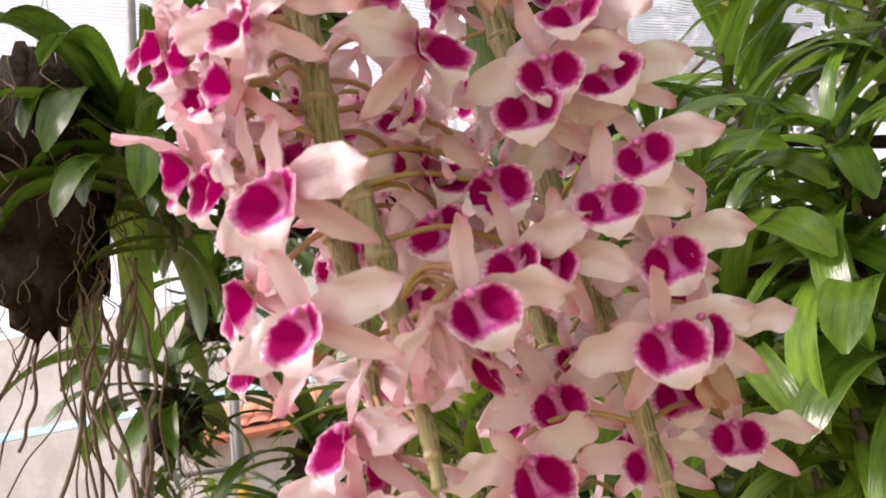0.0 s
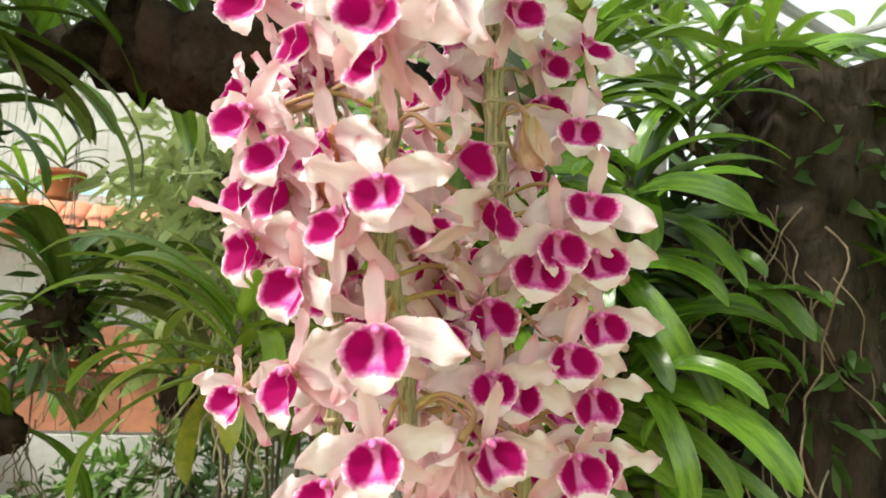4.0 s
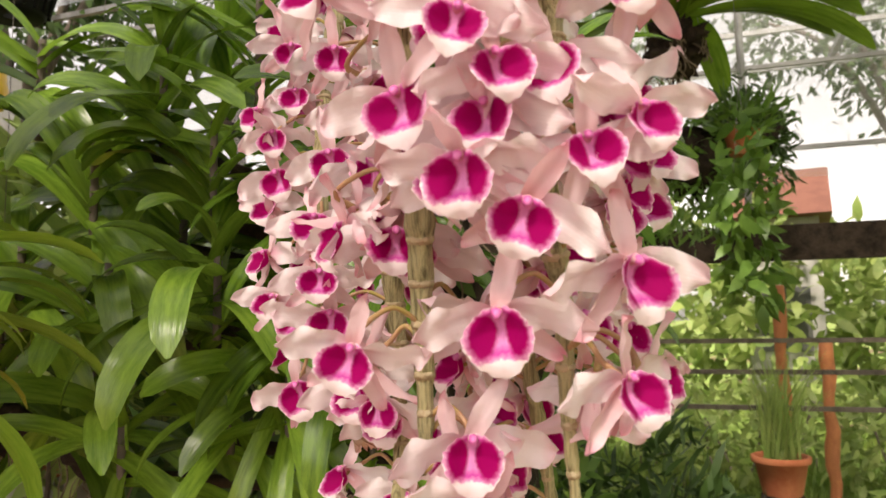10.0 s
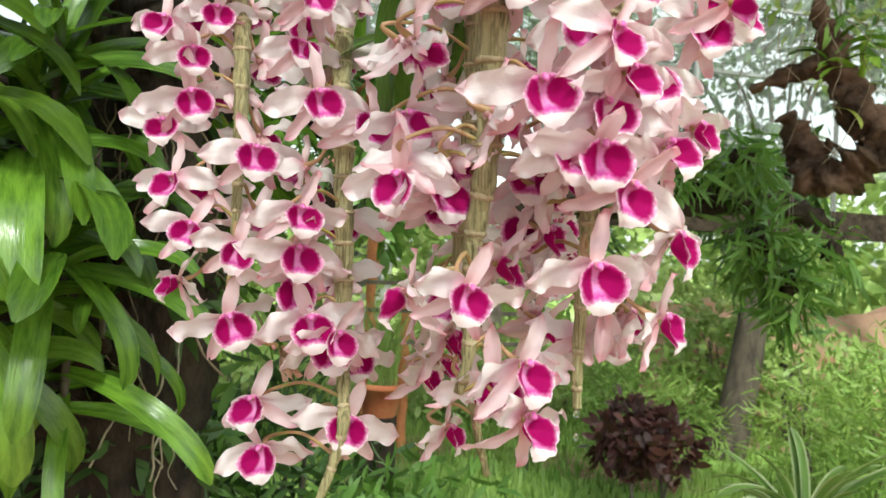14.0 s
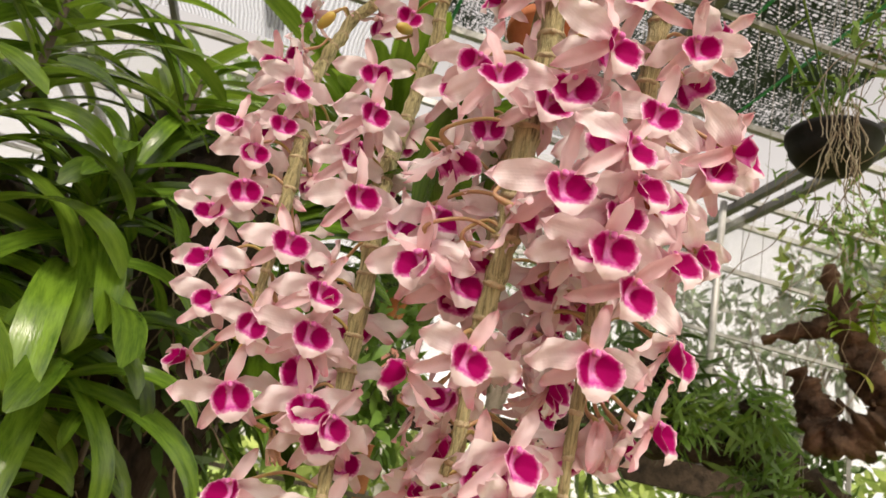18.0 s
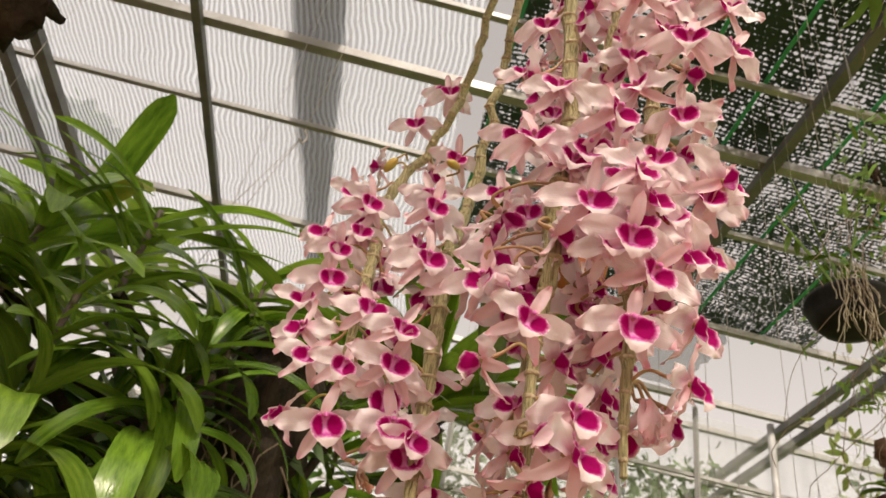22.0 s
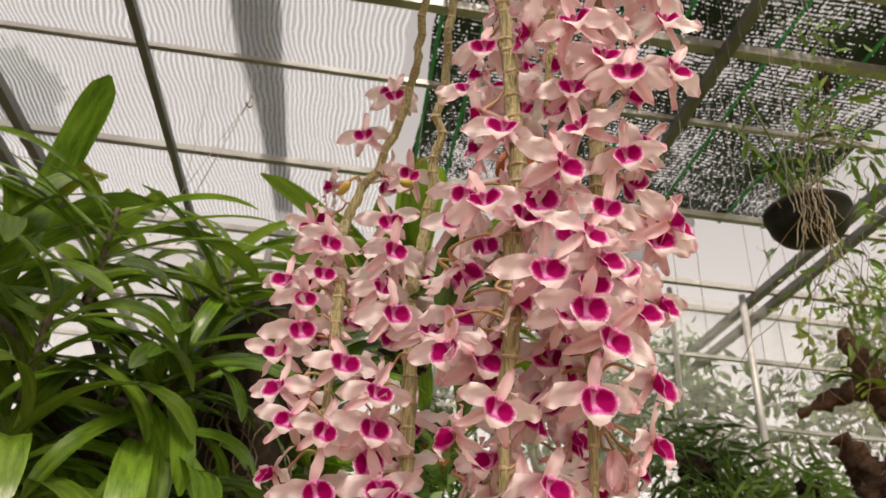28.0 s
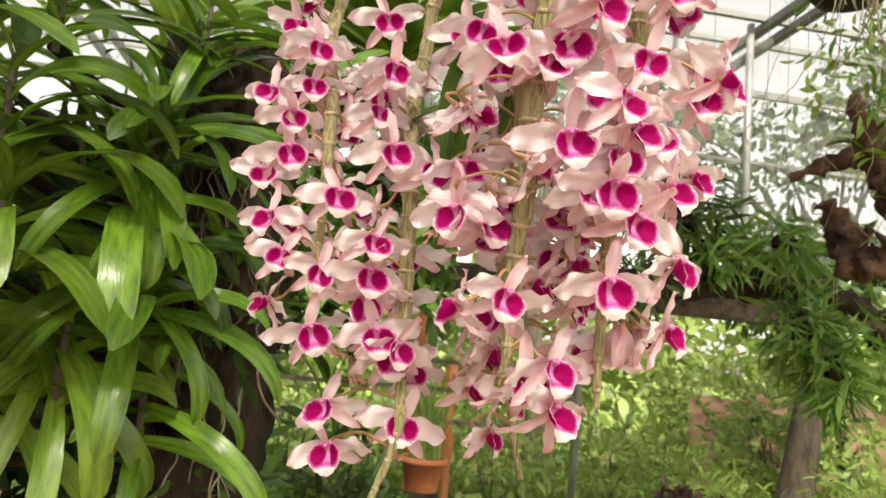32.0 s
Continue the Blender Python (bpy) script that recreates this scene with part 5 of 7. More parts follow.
vanda("strap_leaf_orchid", "hanging strap-leaved orchid beside the trunk", (0.92, 2.1, 2.02), 15, 0.40, 0.24, 1.3, 28, turn=-10, limp=(0, 1, 2, 4), tilt=34, ranks=True)
vanda("strap_leaf_orchid", "hanging strap-leaved orchid beside the trunk", (0.95, 2.15, 1.58), 13, 0.36, 0.16, 1.4, 29, meshes=STRAPS_DARK, limp=(2, 5, 6))
vanda("strap_leaf_orchid", "pale young strap-leaved orchid behind the trunk", (0.18, 2.48, 2.35), 22, 0.36, 0.34, 0.9, 24, meshes=STRAPS_YOUNG)
vanda("strap_leaf_orchid", "strap-leaved orchid beside the trunk", (-0.10, 2.25, 2.15), 20, 0.50, 0.30, 1.0, 25)
vanda("strap_leaf_orchid", "strap-leaved orchid beside the trunk", (0.42, 2.15, 2.20), 18, 0.40, 0.26, 0.9, 26, meshes=STRAPS_YOUNG)
for line in (((0.5, 1.9, 1.8), (0.3, 2.2, 2.0), (0.18, 2.48, 2.36)), ((0.5, 1.9, 1.7), (0.2, 2.1, 1.95), (-0.10, 2.25, 2.16)), ((0.5, 1.9, 1.9), (0.44, 2.05, 2.1), (0.42, 2.15, 2.22)),
             ((0.55, 1.9, 1.7), (0.66, 1.9, 1.9), (0.74, 1.9, 2.08)), ((0.55, 1.88, 1.6), (0.66, 1.82, 1.66), (0.66, 1.80, 1.74)), ((0.55, 1.88, 1.4), (0.6, 1.8, 1.44), (0.62, 1.78, 1.5)),
             ((0.55, 1.9, 1.65), (0.72, 1.95, 1.7), (0.86, 2.0, 1.8)), ((0.55, 1.9, 1.85), (0.75, 2.0, 1.95), (0.92, 2.1, 2.04)), ((0.55, 1.9, 1.45), (0.75, 2.0, 1.5), (0.95, 2.15, 1.6))):
    v, f = tube(spline(line, 4), 0.015, 8)
    part_of("side_branch", mesh_object("side_branch", v, f, BARK), ties)

# ---- hanging ferns and pots towards the open side ----
fern = thing("birds_nest_fern", "large pale green bird's nest fern in a hanging root ball", "fern", (1.92, 2.92, 2.84))
bm = lumpy((0, 0, 0), (0.12, 0.12, 0.12), 8, 5.0, 0.8, 4)
part("root_ball", bm, DRIFTWOOD, fern)
r = random.Random(40)
for i in range(56):
    a = i * 137.5
    t = i / 56
    s = r.uniform(0.8, 1.2)
    m = Matrix.Translation((0, 0, 0.12)) @ Matrix.Rotation(radians(a), 4, "Z") @ Matrix.Rotation(radians(-34 * t + 24), 4, "Y") @ Matrix.Diagonal((s, s * 0.75, s, 1))
    part_of("frond", FANS[i % 3], fern, m)
roots(fern, (0, 0, 0), 40, 0.26, 0.13, 41, ROOT_DARK, 0.003)
hanger(fern, (0, 0, 0.1), ROOF - 2.84 - 0.05, 0.15)


def hanging_mass(name, label, place, size, count, leaf, mat, seed, ball=DRIFTWOOD, root=0, lump=0.6, category="hanging plant", aspect=0.25):
    top = thing(name, label, category, place)
    x, y, z = size
    if lump:
        part("root_ball", lumpy((0, 0, 0), (x * lump, y * lump, z * lump * 0.8), seed, 5.0, 0.7), ball, top)
    me = leaf_mass(seed, [(0, 0, 0, x, y, z), (0.2 * x, -0.2 * y, -0.5 * z, x * 0.7, y * 0.7, z * 0.7)], count, leaf, aspect, 0.9)
    me.materials.append(mat)
    part_of("foliage", me, top)["kind"] = "stuff"
    if root:
        roots(top, (0, 0, -z * 0.3), root, z * 1.9, x * 0.7, seed, ROOT_DARK, 0.0009)
    hanger(top, (0, 0, z * 0.3), ROOF - place[2] - 0.05, x * 0.4)
    return top


hanging_mass("hanging_fern", "small leafy fern trailing from a hanging basket", (2.45, 3.55, 2.45), (0.26, 0.26, 0.38), 480, 0.10, FOLIAGE, 3)
hanging_mass("hanging_fern", "dark trailing plant hung from the roof", (3.1, 3.9, 2.75), (0.35, 0.3, 0.34), 900, 0.10, FOLIAGE_DARK, 4)
hanging_mass("trailing_vine", "dark leafy vine climbing down below the fern", (2.04, 2.66, 2.06), (0.13, 0.13, 0.40), 240, 0.11, FOLIAGE, 6, lump=0, aspect=0.4)
hanging_mass("trailing_vine", "pale thin-stemmed vine with small leaves", (2.45, 0.86, 2.66), (0.30, 0.24, 0.36), 110, 0.06, FOLIAGE_LIGHT, 7, root=10, lump=0, aspect=0.4)
hanging_mass("trailing_vine", "vine of small paired leaves hanging down", (1.70, 3.1, 2.15), (0.10, 0.10, 0.36), 200, 0.085, FOLIAGE, 5, lump=0, aspect=0.5)
hanging_mass("hanging_moss", "trailing plant with thin stems and narrow leaves", (-1.28, 2.70, 2.36), (0.26, 0.20, 0.26), 420, 0.14, FOLIAGE, 64, root=12, lump=0.35, aspect=0.2)
for place, rad, lab in (((2.92, 4.70, 1.80), 0.150, "square-rimmed orange terracotta pot hung on a wire"), ((4.6, 5.6, 3.02), 0.16, "orange terracotta pot hung among leaves"), ((2.63, 3.34, 2.46), 0.10, "small terracotta pot hung under a leafy plant"),
                        ((1.02, 1.28, 2.62), 0.13, "brown terracotta pot hung above")):
    p = flower_pot(place, rad, rad * 1.5, TERRACOTTA, lab, "hanging_pot")
    hanger(p, (0, 0, rad * 1.4), ROOF - place[2] - 0.05, rad)
    if rad != 0.13:
        me = leaf_mass(int(rad * 1000), [(0, 0, rad * 1.9, rad * 1.3, rad * 1.3, rad * 1.2)], 160, 0.16, 0.15, -0.5)
        me.materials.append(FOLIAGE)
        part_of("foliage", me, p)["kind"] = "stuff"

# black pot with hanging roots
bp = thing("hanging_pot", "shallow black plastic pot with pale dangling roots", "flower pot", (1.28, 0.60, 2.36))
v, f = lathe([(0.0, 0.045), (0.05, 0.045), (0.085, 0.055), (0.104, 0.08), (0.112, 0.115), (0.117, 0.118), (0.117, 0.132), (0.110, 0.132), (0.098, 0.09), (0.05, 0.06)], 32)
v = [Vector(q) * 0.92 + Vector((0, 0, 0.008)) for q in v]
part_of("pot_body", mesh_object("pot_body", v, f, BLACK_PLASTIC), bp)
roots(bp, (-0.10, -0.035, 0.15), 26, 0.24, 0.035, 31, ROOT, 0.0012, wild=0.45)
hanger(bp, (0, 0, 0.15), ROOF - 2.36 - 0.05, 0.11)
r = random.Random(8)
for k in range(7):
    a = r.uniform(0, 6.28)
    line = spline([(-0.03, 0, 0.12), (0.06 * math.cos(a), 0.06 * math.sin(a), 0.28), (0.16 * math.cos(a), 0.16 * math.sin(a), 0.42 + 0.1 * r.random())], 6)
    v, f = tube(line, 0.003, 6)
    part_of("stem", mesh_object("stem", v, f, LEAF), bp)
    oval_leaves(bp, line, 5, 0.055, k, toned(OVALS, FOLIAGE) if k == 0 else None, 10)
hanging_mass("hanging_orchid", "wispy orchid with thin pale roots, hung from the roof", (0.40, 0.16, 2.52), (0.10, 0.10, 0.12), 60, 0.10, FOLIAGE, 33, root=9, lump=0.25)
hanging_mass("hanging_orchid", "small orchid of thin stems hung from the roof", (1.10, 0.44, 2.72), (0.10, 0.10, 0.30), 110, 0.05, FOLIAGE, 34, root=12, lump=0.12)
hanging_mass("hanging_orchid", "small orchid of thin stems hung from the roof", (1.52, 0.62, 2.55), (0.20, 0.20, 0.35), 190, 0.05, FOLIAGE, 35, root=14, lump=0.12)

# driftwood mounts


def driftwood(name, label, pts, thick, seed, hang=True, mat=DRIFTWOOD, arms=()):
    """A gnarled piece of wood: an uneven core with broken stubs and splinters."""
    r = random.Random(seed)
    top = thing(name, label, "driftwood", (0, 0, 0))

    def gnarl(line, radii, sides, amount, k):
        v, f = tube(line, radii, sides)
        for i, q in enumerate(v):
            j = min(i // sides, len(line) - 1)
            w = noise.fractal(Vector(q) * 26 + Vector((k, 0, 0)), 1.0, 2.0, 5) + 0.5 * noise.noise(Vector(q) * 70)
            v[i] = q + (q - line[j]) * amount * w
        return v, f
    line = spline(pts, 10)
    n = len(line)
    v, f = gnarl(line, [thick * (0.3 + 0.7 * math.sin(math.pi * (0.06 + 0.9 * i / n)) + 0.35 * noise.noise(Vector((i * 0.5, seed, 0)))) for i in range(n)], 16, 0.75, seed)
    part_of("wood", mesh_object("wood", v, f, mat), top)
    for k, (way, wide) in enumerate(arms):
        ln = spline(way, 8)
        v, f = gnarl(ln, [wide * (0.35 + 0.65 * i / len(ln)) for i in range(len(ln))], 12, 0.9, seed + 20 + k)
        part_of("arm", mesh_object("arm", v, f, mat), top)
    for k in range(6):
        p = line[r.randrange(2, n - 2)]
        e = p + Vector((r.uniform(-1, 1), r.uniform(-1, 1), r.uniform(-1.2, 0.8))) * thick * r.uniform(1.0, 2.1)
        ln = spline([p, (p + e) * 0.5 + Vector((r.uniform(-1, 1), r.uniform(-1, 1), r.uniform(-1, 1))) * thick * 0.5, e], 5)
        v, f = gnarl(ln, [thick * 0.36 * (1 - 0.85 * i / len(ln)) for i in range(len(ln))], 9, 0.7, seed + k)
        part_of("stub", mesh_object("stub", v, f, mat), top)
    if hang:
        hanger(top, line[n // 2], ROOF - 0.05, 0.02)
    return top


driftwood("driftwood_mount", "hollow red-brown driftwood hung with small orchids", [(1.87, 0.818, 2.077), (1.899, 0.787, 1.992), (1.925, 0.765, 1.915), (1.941, 0.699, 1.89), (1.947, 0.626, 1.946), (1.948, 0.553, 2.011), (1.99, 0.47, 2.03)], 0.055, 1, mat=HOLLOW_WOOD,
              arms=([((1.824, 0.911, 2.141), (1.84, 0.828, 2.178), (1.865, 0.715, 2.195), (1.90, 0.66, 2.13)), 0.040], [((1.802, 0.729, 2.374), (1.837, 0.712, 2.29), (1.875, 0.686, 2.192), (1.916, 0.642, 2.077), (1.945, 0.58, 2.02)), 0.055]))
vanda("mounted_orchid", "small strap-leaved orchid on driftwood", (1.86, 0.70, 2.17), 12, 0.17, 0.08, 1.0, 51)
vanda("mounted_orchid", "small strap-leaved orchid on driftwood", (1.89, 0.63, 2.14), 10, 0.17, 0.06, 1.0, 52, meshes=STRAPS_YOUNG)
vanda("mounted_orchid", "yellowing strap leaf on driftwood", (1.85, 0.69, 2.07), 2, 0.13, 0.02, 1.1, 53, meshes=STRAPS_YELLOW, limp=(5, 6))
driftwood("driftwood_mount", "long dark log hung level, covered in ferns", [(1.50, 1.42, 1.80), (2.0, 1.25, 1.84), (2.5, 1.05, 1.87), (2.9, 0.9, 1.82)], 0.055, 3)
for place, size, n, lf in (((2.24, 1.0, 1.72), (0.12, 0.12, 0.16), 260, 0.12), ((2.26, 0.90, 1.58), (0.10, 0.10, 0.16), 200, 0.12), ((2.62, 0.85, 1.70), (0.10, 0.10, 0.12), 70, 0.12),
                           ((1.96, 1.23, 1.96), (0.14, 0.12, 0.08), 180, 0.11), ((2.16, 1.04, 2.0), (0.16, 0.12, 0.09), 220, 0.11), ((1.70, 1.38, 1.80), (0.12, 0.12, 0.10), 150, 0.10), ((2.02, 1.36, 2.08), (0.20, 0.18, 0.18), 300, 0.13)):
    hanging_mass("hanging_fern", "dark trailing fern growing on the hung log", place, size, n, lf, FOLIAGE_DARK if n in (150, 300) else FOLIAGE, n + int(place[2] * 10), lump=0.35, aspect=0.14)
for k, (x, y, z) in enumerate(((1.95, 1.24, 1.82), (2.3, 1.1, 1.86), (2.6, 1.0, 1.80), (1.66, 1.36, 1.80))):
    vanda("mounted_orchid", "small strap-leaved orchid on the hung log", (x, y, z), 9, 0.16, 0.06, 1.0, 140 + k, meshes=STRAPS_DARK, limp=(1, 2, 4, 5))

# ---- hung above and left of the trunk ----
driftwood("driftwood_mount", "dark burnt-looking driftwood hung from the roof", [(-1.10, 1.22, 2.14), (-0.82, 1.25, 2.15), (-0.62, 1.22, 2.11), (-0.48, 1.2, 2.17)], 0.085, 5)
d5 = driftwood("driftwood_mount", "dark weathered driftwood with a few oval leaves", [(-0.95, 1.25, 2.50), (-0.72, 1.20, 2.52), (-0.60, 1.17, 2.56), (-0.50, 1.147, 2.59)], 0.05, 6)
vanda("mounted_orchid", "long yellow-green strap leaves hanging from driftwood", (-0.66, 1.13, 2.60), 4, 0.36, 0.04, 0.9, 68, meshes=STRAPS_YOUNG, limp=(5, 6))
for k, (x, y, z) in enumerate(((-0.58, 1.15, 2.53), (-0.68, 1.15, 2.48), (-0.74, 1.18, 2.52))):
    oval_leaves(d5, [Vector((x, y, z)), Vector((x + 0.03, y, z - 0.03)), Vector((x + 0.05, y, z - 0.08)), Vector((x + 0.06, y, z - 0.12))], 4, 0.10, 60 + k, None, 35)
bk = thing("hanging_basket", "black slatted basket with a rosette plant", "basket", (-0.71, 2.53, 2.52))
v, f = lathe([(0.02, 0), (0.085, 0), (0.095, 0.01), (0.135, 0.17), (0.145, 0.175), (0.145, 0.19), (0.13, 0.19), (0.1, 0.03)], 26)
part_of("basket_body", mesh_object("basket_body", v, f, BLACK_PLASTIC), bk)
for k in range(18):
    a = k * 6.283 / 18
    v, f = tube([(0.1 * math.cos(a), 0.1 * math.sin(a), 0.01), (0.142 * math.cos(a), 0.142 * math.sin(a), 0.18)], 0.006, 5)
    part_of("slat", mesh_object("slat", v, f, BLACK_PLASTIC), bk)
hanger(bk, (0, 0, 0.18), ROOF - 2.52 - 0.05, 0.13)
bv = vanda("basket_plant", "rosette of green leaves with brown withered ones in the basket", (-0.71, 2.53, 2.68), 14, 0.30, 0.08, 1.3, 61)
for k, a in enumerate((-100, -60, -140, -20, 60)):
    part_of("withered_leaf", toned(STRAPS[:6], LEAF_BROWN)[(1, 2, 5)[k % 3]], bv, Matrix.Translation((0, 0, 0.04)) @ Matrix.Rotation(radians(a), 4, "Z") @ Matrix.Rotation(radians(15), 4, "Y") @ Matrix.Diagonal((0.28, 0.26, 0.28, 1)))
hanging_mass("hanging_moss", "grey-green trailing plant with stringy stems", (-0.98, 1.95, 1.98), (0.26, 0.26, 0.30), 900, 0.11, GREY_GREEN, 62, root=30, lump=0.4, aspect=0.22)
hanging_mass("hanging_moss", "grey-green trailing plant with stringy stems", (-1.30, 2.20, 2.05), (0.30, 0.26, 0.34), 900, 0.11, GREY_GREEN, 63, root=24, lump=0.4, aspect=0.22)
vl = vanda("strap_leaf_orchid", "arching strap-leaved orchid hung on wires, lower leaves yellow", (-0.68, 1.44, 1.52), 24, 0.42, 0.14, 0.8, 64, turn=10, meshes=STRAPS_YOUNG)
for k in range(5):
    part_of("yellow_leaf", STRAPS_YELLOW[(1, 2, 5)[k % 3]], vl, Matrix.Rotation(radians(70 * k + 20), 4, "Z") @ Matrix.Rotation(radians(35), 4, "Y") @ Matrix.Diagonal((0.30, 0.30, 0.30, 1)))
roots(vl, (0, 0, 0.02), 16, 0.30, 0.05, 65)
hanger(vl, (0, 0, 0.05), ROOF - 1.52 - 0.05, 0.03)
orn = thing("hanging_ornament", "yellow plastic hanging ornament with an orange foot", "ornament", (-1.15, 3.98, 2.61))
v, f = lathe([(0.0, 0.245), (0.05, 0.24), (0.09, 0.22), (0.108, 0.18), (0.110, 0.14), (0.118, 0.11), (0.122, 0.06), (0.10, 0.01), (0.05, -0.015), (0, -0.02)], 24)
part_of("body", mesh_object("body", v, f, YELLOW), orn)
v, f = lathe([(0.0, -0.02), (0.05, -0.022), (0.06, -0.05), (0.035, -0.08), (0, -0.085)], 18)
part_of("foot", mesh_object("foot", v, f, ORANGE), orn)
hanger(orn, (0, 0, 0.24), ROOF - 2.61 - 0.05, 0.01)
hk = thing("wire_hook", "thin wire with a hook hung from the roof", "wire", (0, 0, 0))
v, f = tubes([([(0.22, 1.71, 2.81), (0.30, 1.74, 4.55)], 0.0012), ([(0.22, 1.71, 2.81), (0.16, 1.9, 2.35)], 0.0012), ([(0.22, 1.71, 2.81), (0.10, 1.85, 2.35)], 0.0012),
              (spline([(0.22, 1.71, 2.84), (0.235, 1.71, 2.82), (0.225, 1.71, 2.79), (0.21, 1.71, 2.80)], 4), 0.003)], 5)
part_of("wire", mesh_object("wire", v, f, WIRE), hk)


# ---- the side towards the house: mount with roots, shelves, wall, planting ----
mt = thing("root_mount", "dark tree-fern block with a beard of hanging roots", "orchid mount", (-1.20, 0.86, 2.10))
part("block", lumpy((0, 0, 0.12), (0.13, 0.13, 0.30), 12, 7.0, 0.28, 4), DRIFTWOOD, mt)
roots(mt, (0, 0, 0.14), 40, 0.26, 0.15, 70, ROOT_DARK, 0.0014)
for k, (x, y, n, L) in enumerate(((-0.02, 0.03, 6, 0.75), (0.10, 0.06, 6, 0.85), (0.17, 0.10, 5, 0.62))):
    roots(mt, (x, y, -0.10), n, L, 0.03, 170 + k, ROOT_DARK, 0.0030, wild=0.5)
roots(mt, (0.02, 0, -0.06), 34, 0.24, 0.12, 71, ROOT_DARK, 0.0013)
roots(mt, (0, -0.06, 0.28), 70, 0.42, 0.14, 72, ROOT_DARK, 0.0016)
hanger(mt, (0, 0, 0.2), ROOF - 2.10 - 0.05, 0.1)
vanda("mounted_orchid", "hanging strap-leaved orchid on the fern block", (-1.05, 0.98, 2.20), 16, 0.42, 0.12, 0.9, 72, limp=(1, 2, 5, 5))
vanda("mounted_orchid", "hanging strap-leaved orchid on the fern block", (-0.98, 1.04, 2.06), 10, 0.40, 0.10, 0.9, 73, meshes=STRAPS_DARK, limp=(2, 5, 5))
vanda("mounted_orchid", "hanging strap-leaved orchid on the fern block", (-0.86, 1.15, 2.22), 12, 0.40, 0.10, 0.9, 74, limp=(1, 2, 5))
v, f = tubes([(spline([(-1.2, 0.86, 2.1), (-1.1, 0.95, 2.2), (-0.98, 1.04, 2.12), (-0.86, 1.15, 2.26)], 4), 0.03)], 8)
part_of("wood", mesh_object("wood", v, f, BARK), mt)

vanda("mounted_orchid", "long strap leaves hanging from the fern block", (-1.12, 0.98, 2.30), 18, 0.62, 0.12, 0.75, 75, limp=(5, 5, 4))
vanda("mounted_orchid", "long strap leaves hanging from the fern block", (-1.32, 1.05, 2.34), 18, 0.66, 0.12, 0.75, 76, meshes=STRAPS_DARK, limp=(5, 5, 4))
vanda("mounted_orchid", "dark strap leaves hanging from the fern block", (-1.02, 0.92, 2.14), 9, 0.32, 0.10, 0.9, 77, meshes=STRAPS_DARK, limp=(5, 6, 5))
vanda("mounted_orchid", "dark strap leaves hanging from the fern block", (-1.06, 1.06, 2.06), 9, 0.30, 0.10, 0.9, 78, meshes=STRAPS_DARK, limp=(5, 6, 5))
v, f = tubes([(spline([(-1.2, 0.86, 2.2), (-1.16, 0.92, 2.28), (-1.12, 0.98, 2.34)], 4), 0.02)], 8)
part_of("wood", mesh_object("wood", v, f, BARK), mt)
v, f = tubes([(spline([(-1.2, 0.86, 2.2), (-1.26, 0.96, 2.30), (-1.32, 1.05, 2.38)], 4), 0.02)], 8)
part_of("wood", mesh_object("wood", v, f, BARK), mt)
for k, (x, y, z) in enumerate(((-1.45, 1.30, 1.78), (-1.30, 1.62, 1.62), (-1.62, 1.55, 2.12))):
    vanda("hanging_orchid", "dark strap-leaved orchid hung on wires", (x, y, z), 16, 0.46, 0.14, 0.8, 150 + k, meshes=STRAPS_DARK, limp=(5, 4, 2), category="orchid plant")
    hanging_mass("hanging_moss", "dark root ball with thin hanging roots", (x, y, z), (0.09, 0.09, 0.14), 60, 0.08, FOLIAGE_DARK, 160 + k, root=16, lump=0.7)
HOUSE = Matrix.Translation((-5.15, 5.0, 0)) @ Matrix.Rotation(radians(29), 4, "Z")


def house_box(name, x0, y0, z0, x1, y1, z1, mat, label, category="wall"):
    v, f = box(x0, y0, z0, x1, y1, z1, HOUSE)
    return solo(name, v, f, mat, label, category, "structure", smooth=False)


house_box("wall_house", -5.0, 0.45, 0.0, 4.2, 0.65, 3.9, WHITEWASH, "pale whitewashed house wall")
house_box("beam_house", -5.0, 0.02, 2.72, 4.2, 0.10, 2.80, BLUE, "thin blue painted rail under the eave", "rail")
awning = thing("tiled_awning", "red clay tile awning on the house wall", "awning", (0, 0, 0), kind="structure")
tile_v, tile_f = [], []
for k in range(9):
    a = math.pi * k / 8
    for yy in (0, 0.30):
        tile_v.append((0.11 * math.cos(a), yy, 0.035 * math.sin(a)))
tile_f = [(2 * k, 2 * k + 2, 2 * k + 3, 2 * k + 1) for k in range(8)]
tile_mesh = mesh_object("tile", tile_v, tile_f, TILE)
for j in range(2):
    for i in range(25):
        part_of("tile", tile_mesh, awning, HOUSE @ Matrix.Translation((-1.22 + i * 0.22, 0.0 + 0.24 * j, 2.42 + 0.14 * j)) @ Matrix.Rotation(radians(30), 4, "X"))
v, f = box(-1.33, 0.0, 2.36, 4.2, 0.446, 2.41, HOUSE)
part_of("board", mesh_object("board", v, f, TILE, False), awning)
planter = thing("clay_planter", "long raised planter faced with red-brown clay panels by the house wall", "planter", (0, 0, 0), kind="structure")
panel_mesh = mesh_object("panel", *box(0, 0, 0, 0.305, 0.035, 0.44), BRICK, False)
top_panel_mesh = mesh_object("panel", *box(0, 0, 0, 0.305, 0.035, 0.27), BRICK, False)
for i in range(17):
    part_of("panel", panel_mesh, planter, HOUSE @ Matrix.Translation((-1.0 + 0.317 * i, -0.535 + 0.006 * (i % 3), 0.79)))
    part_of("panel", top_panel_mesh, planter, HOUSE @ Matrix.Translation((-1.0 + 0.317 * i, -0.520 + 0.006 * ((i + 1) % 3), 1.335)))
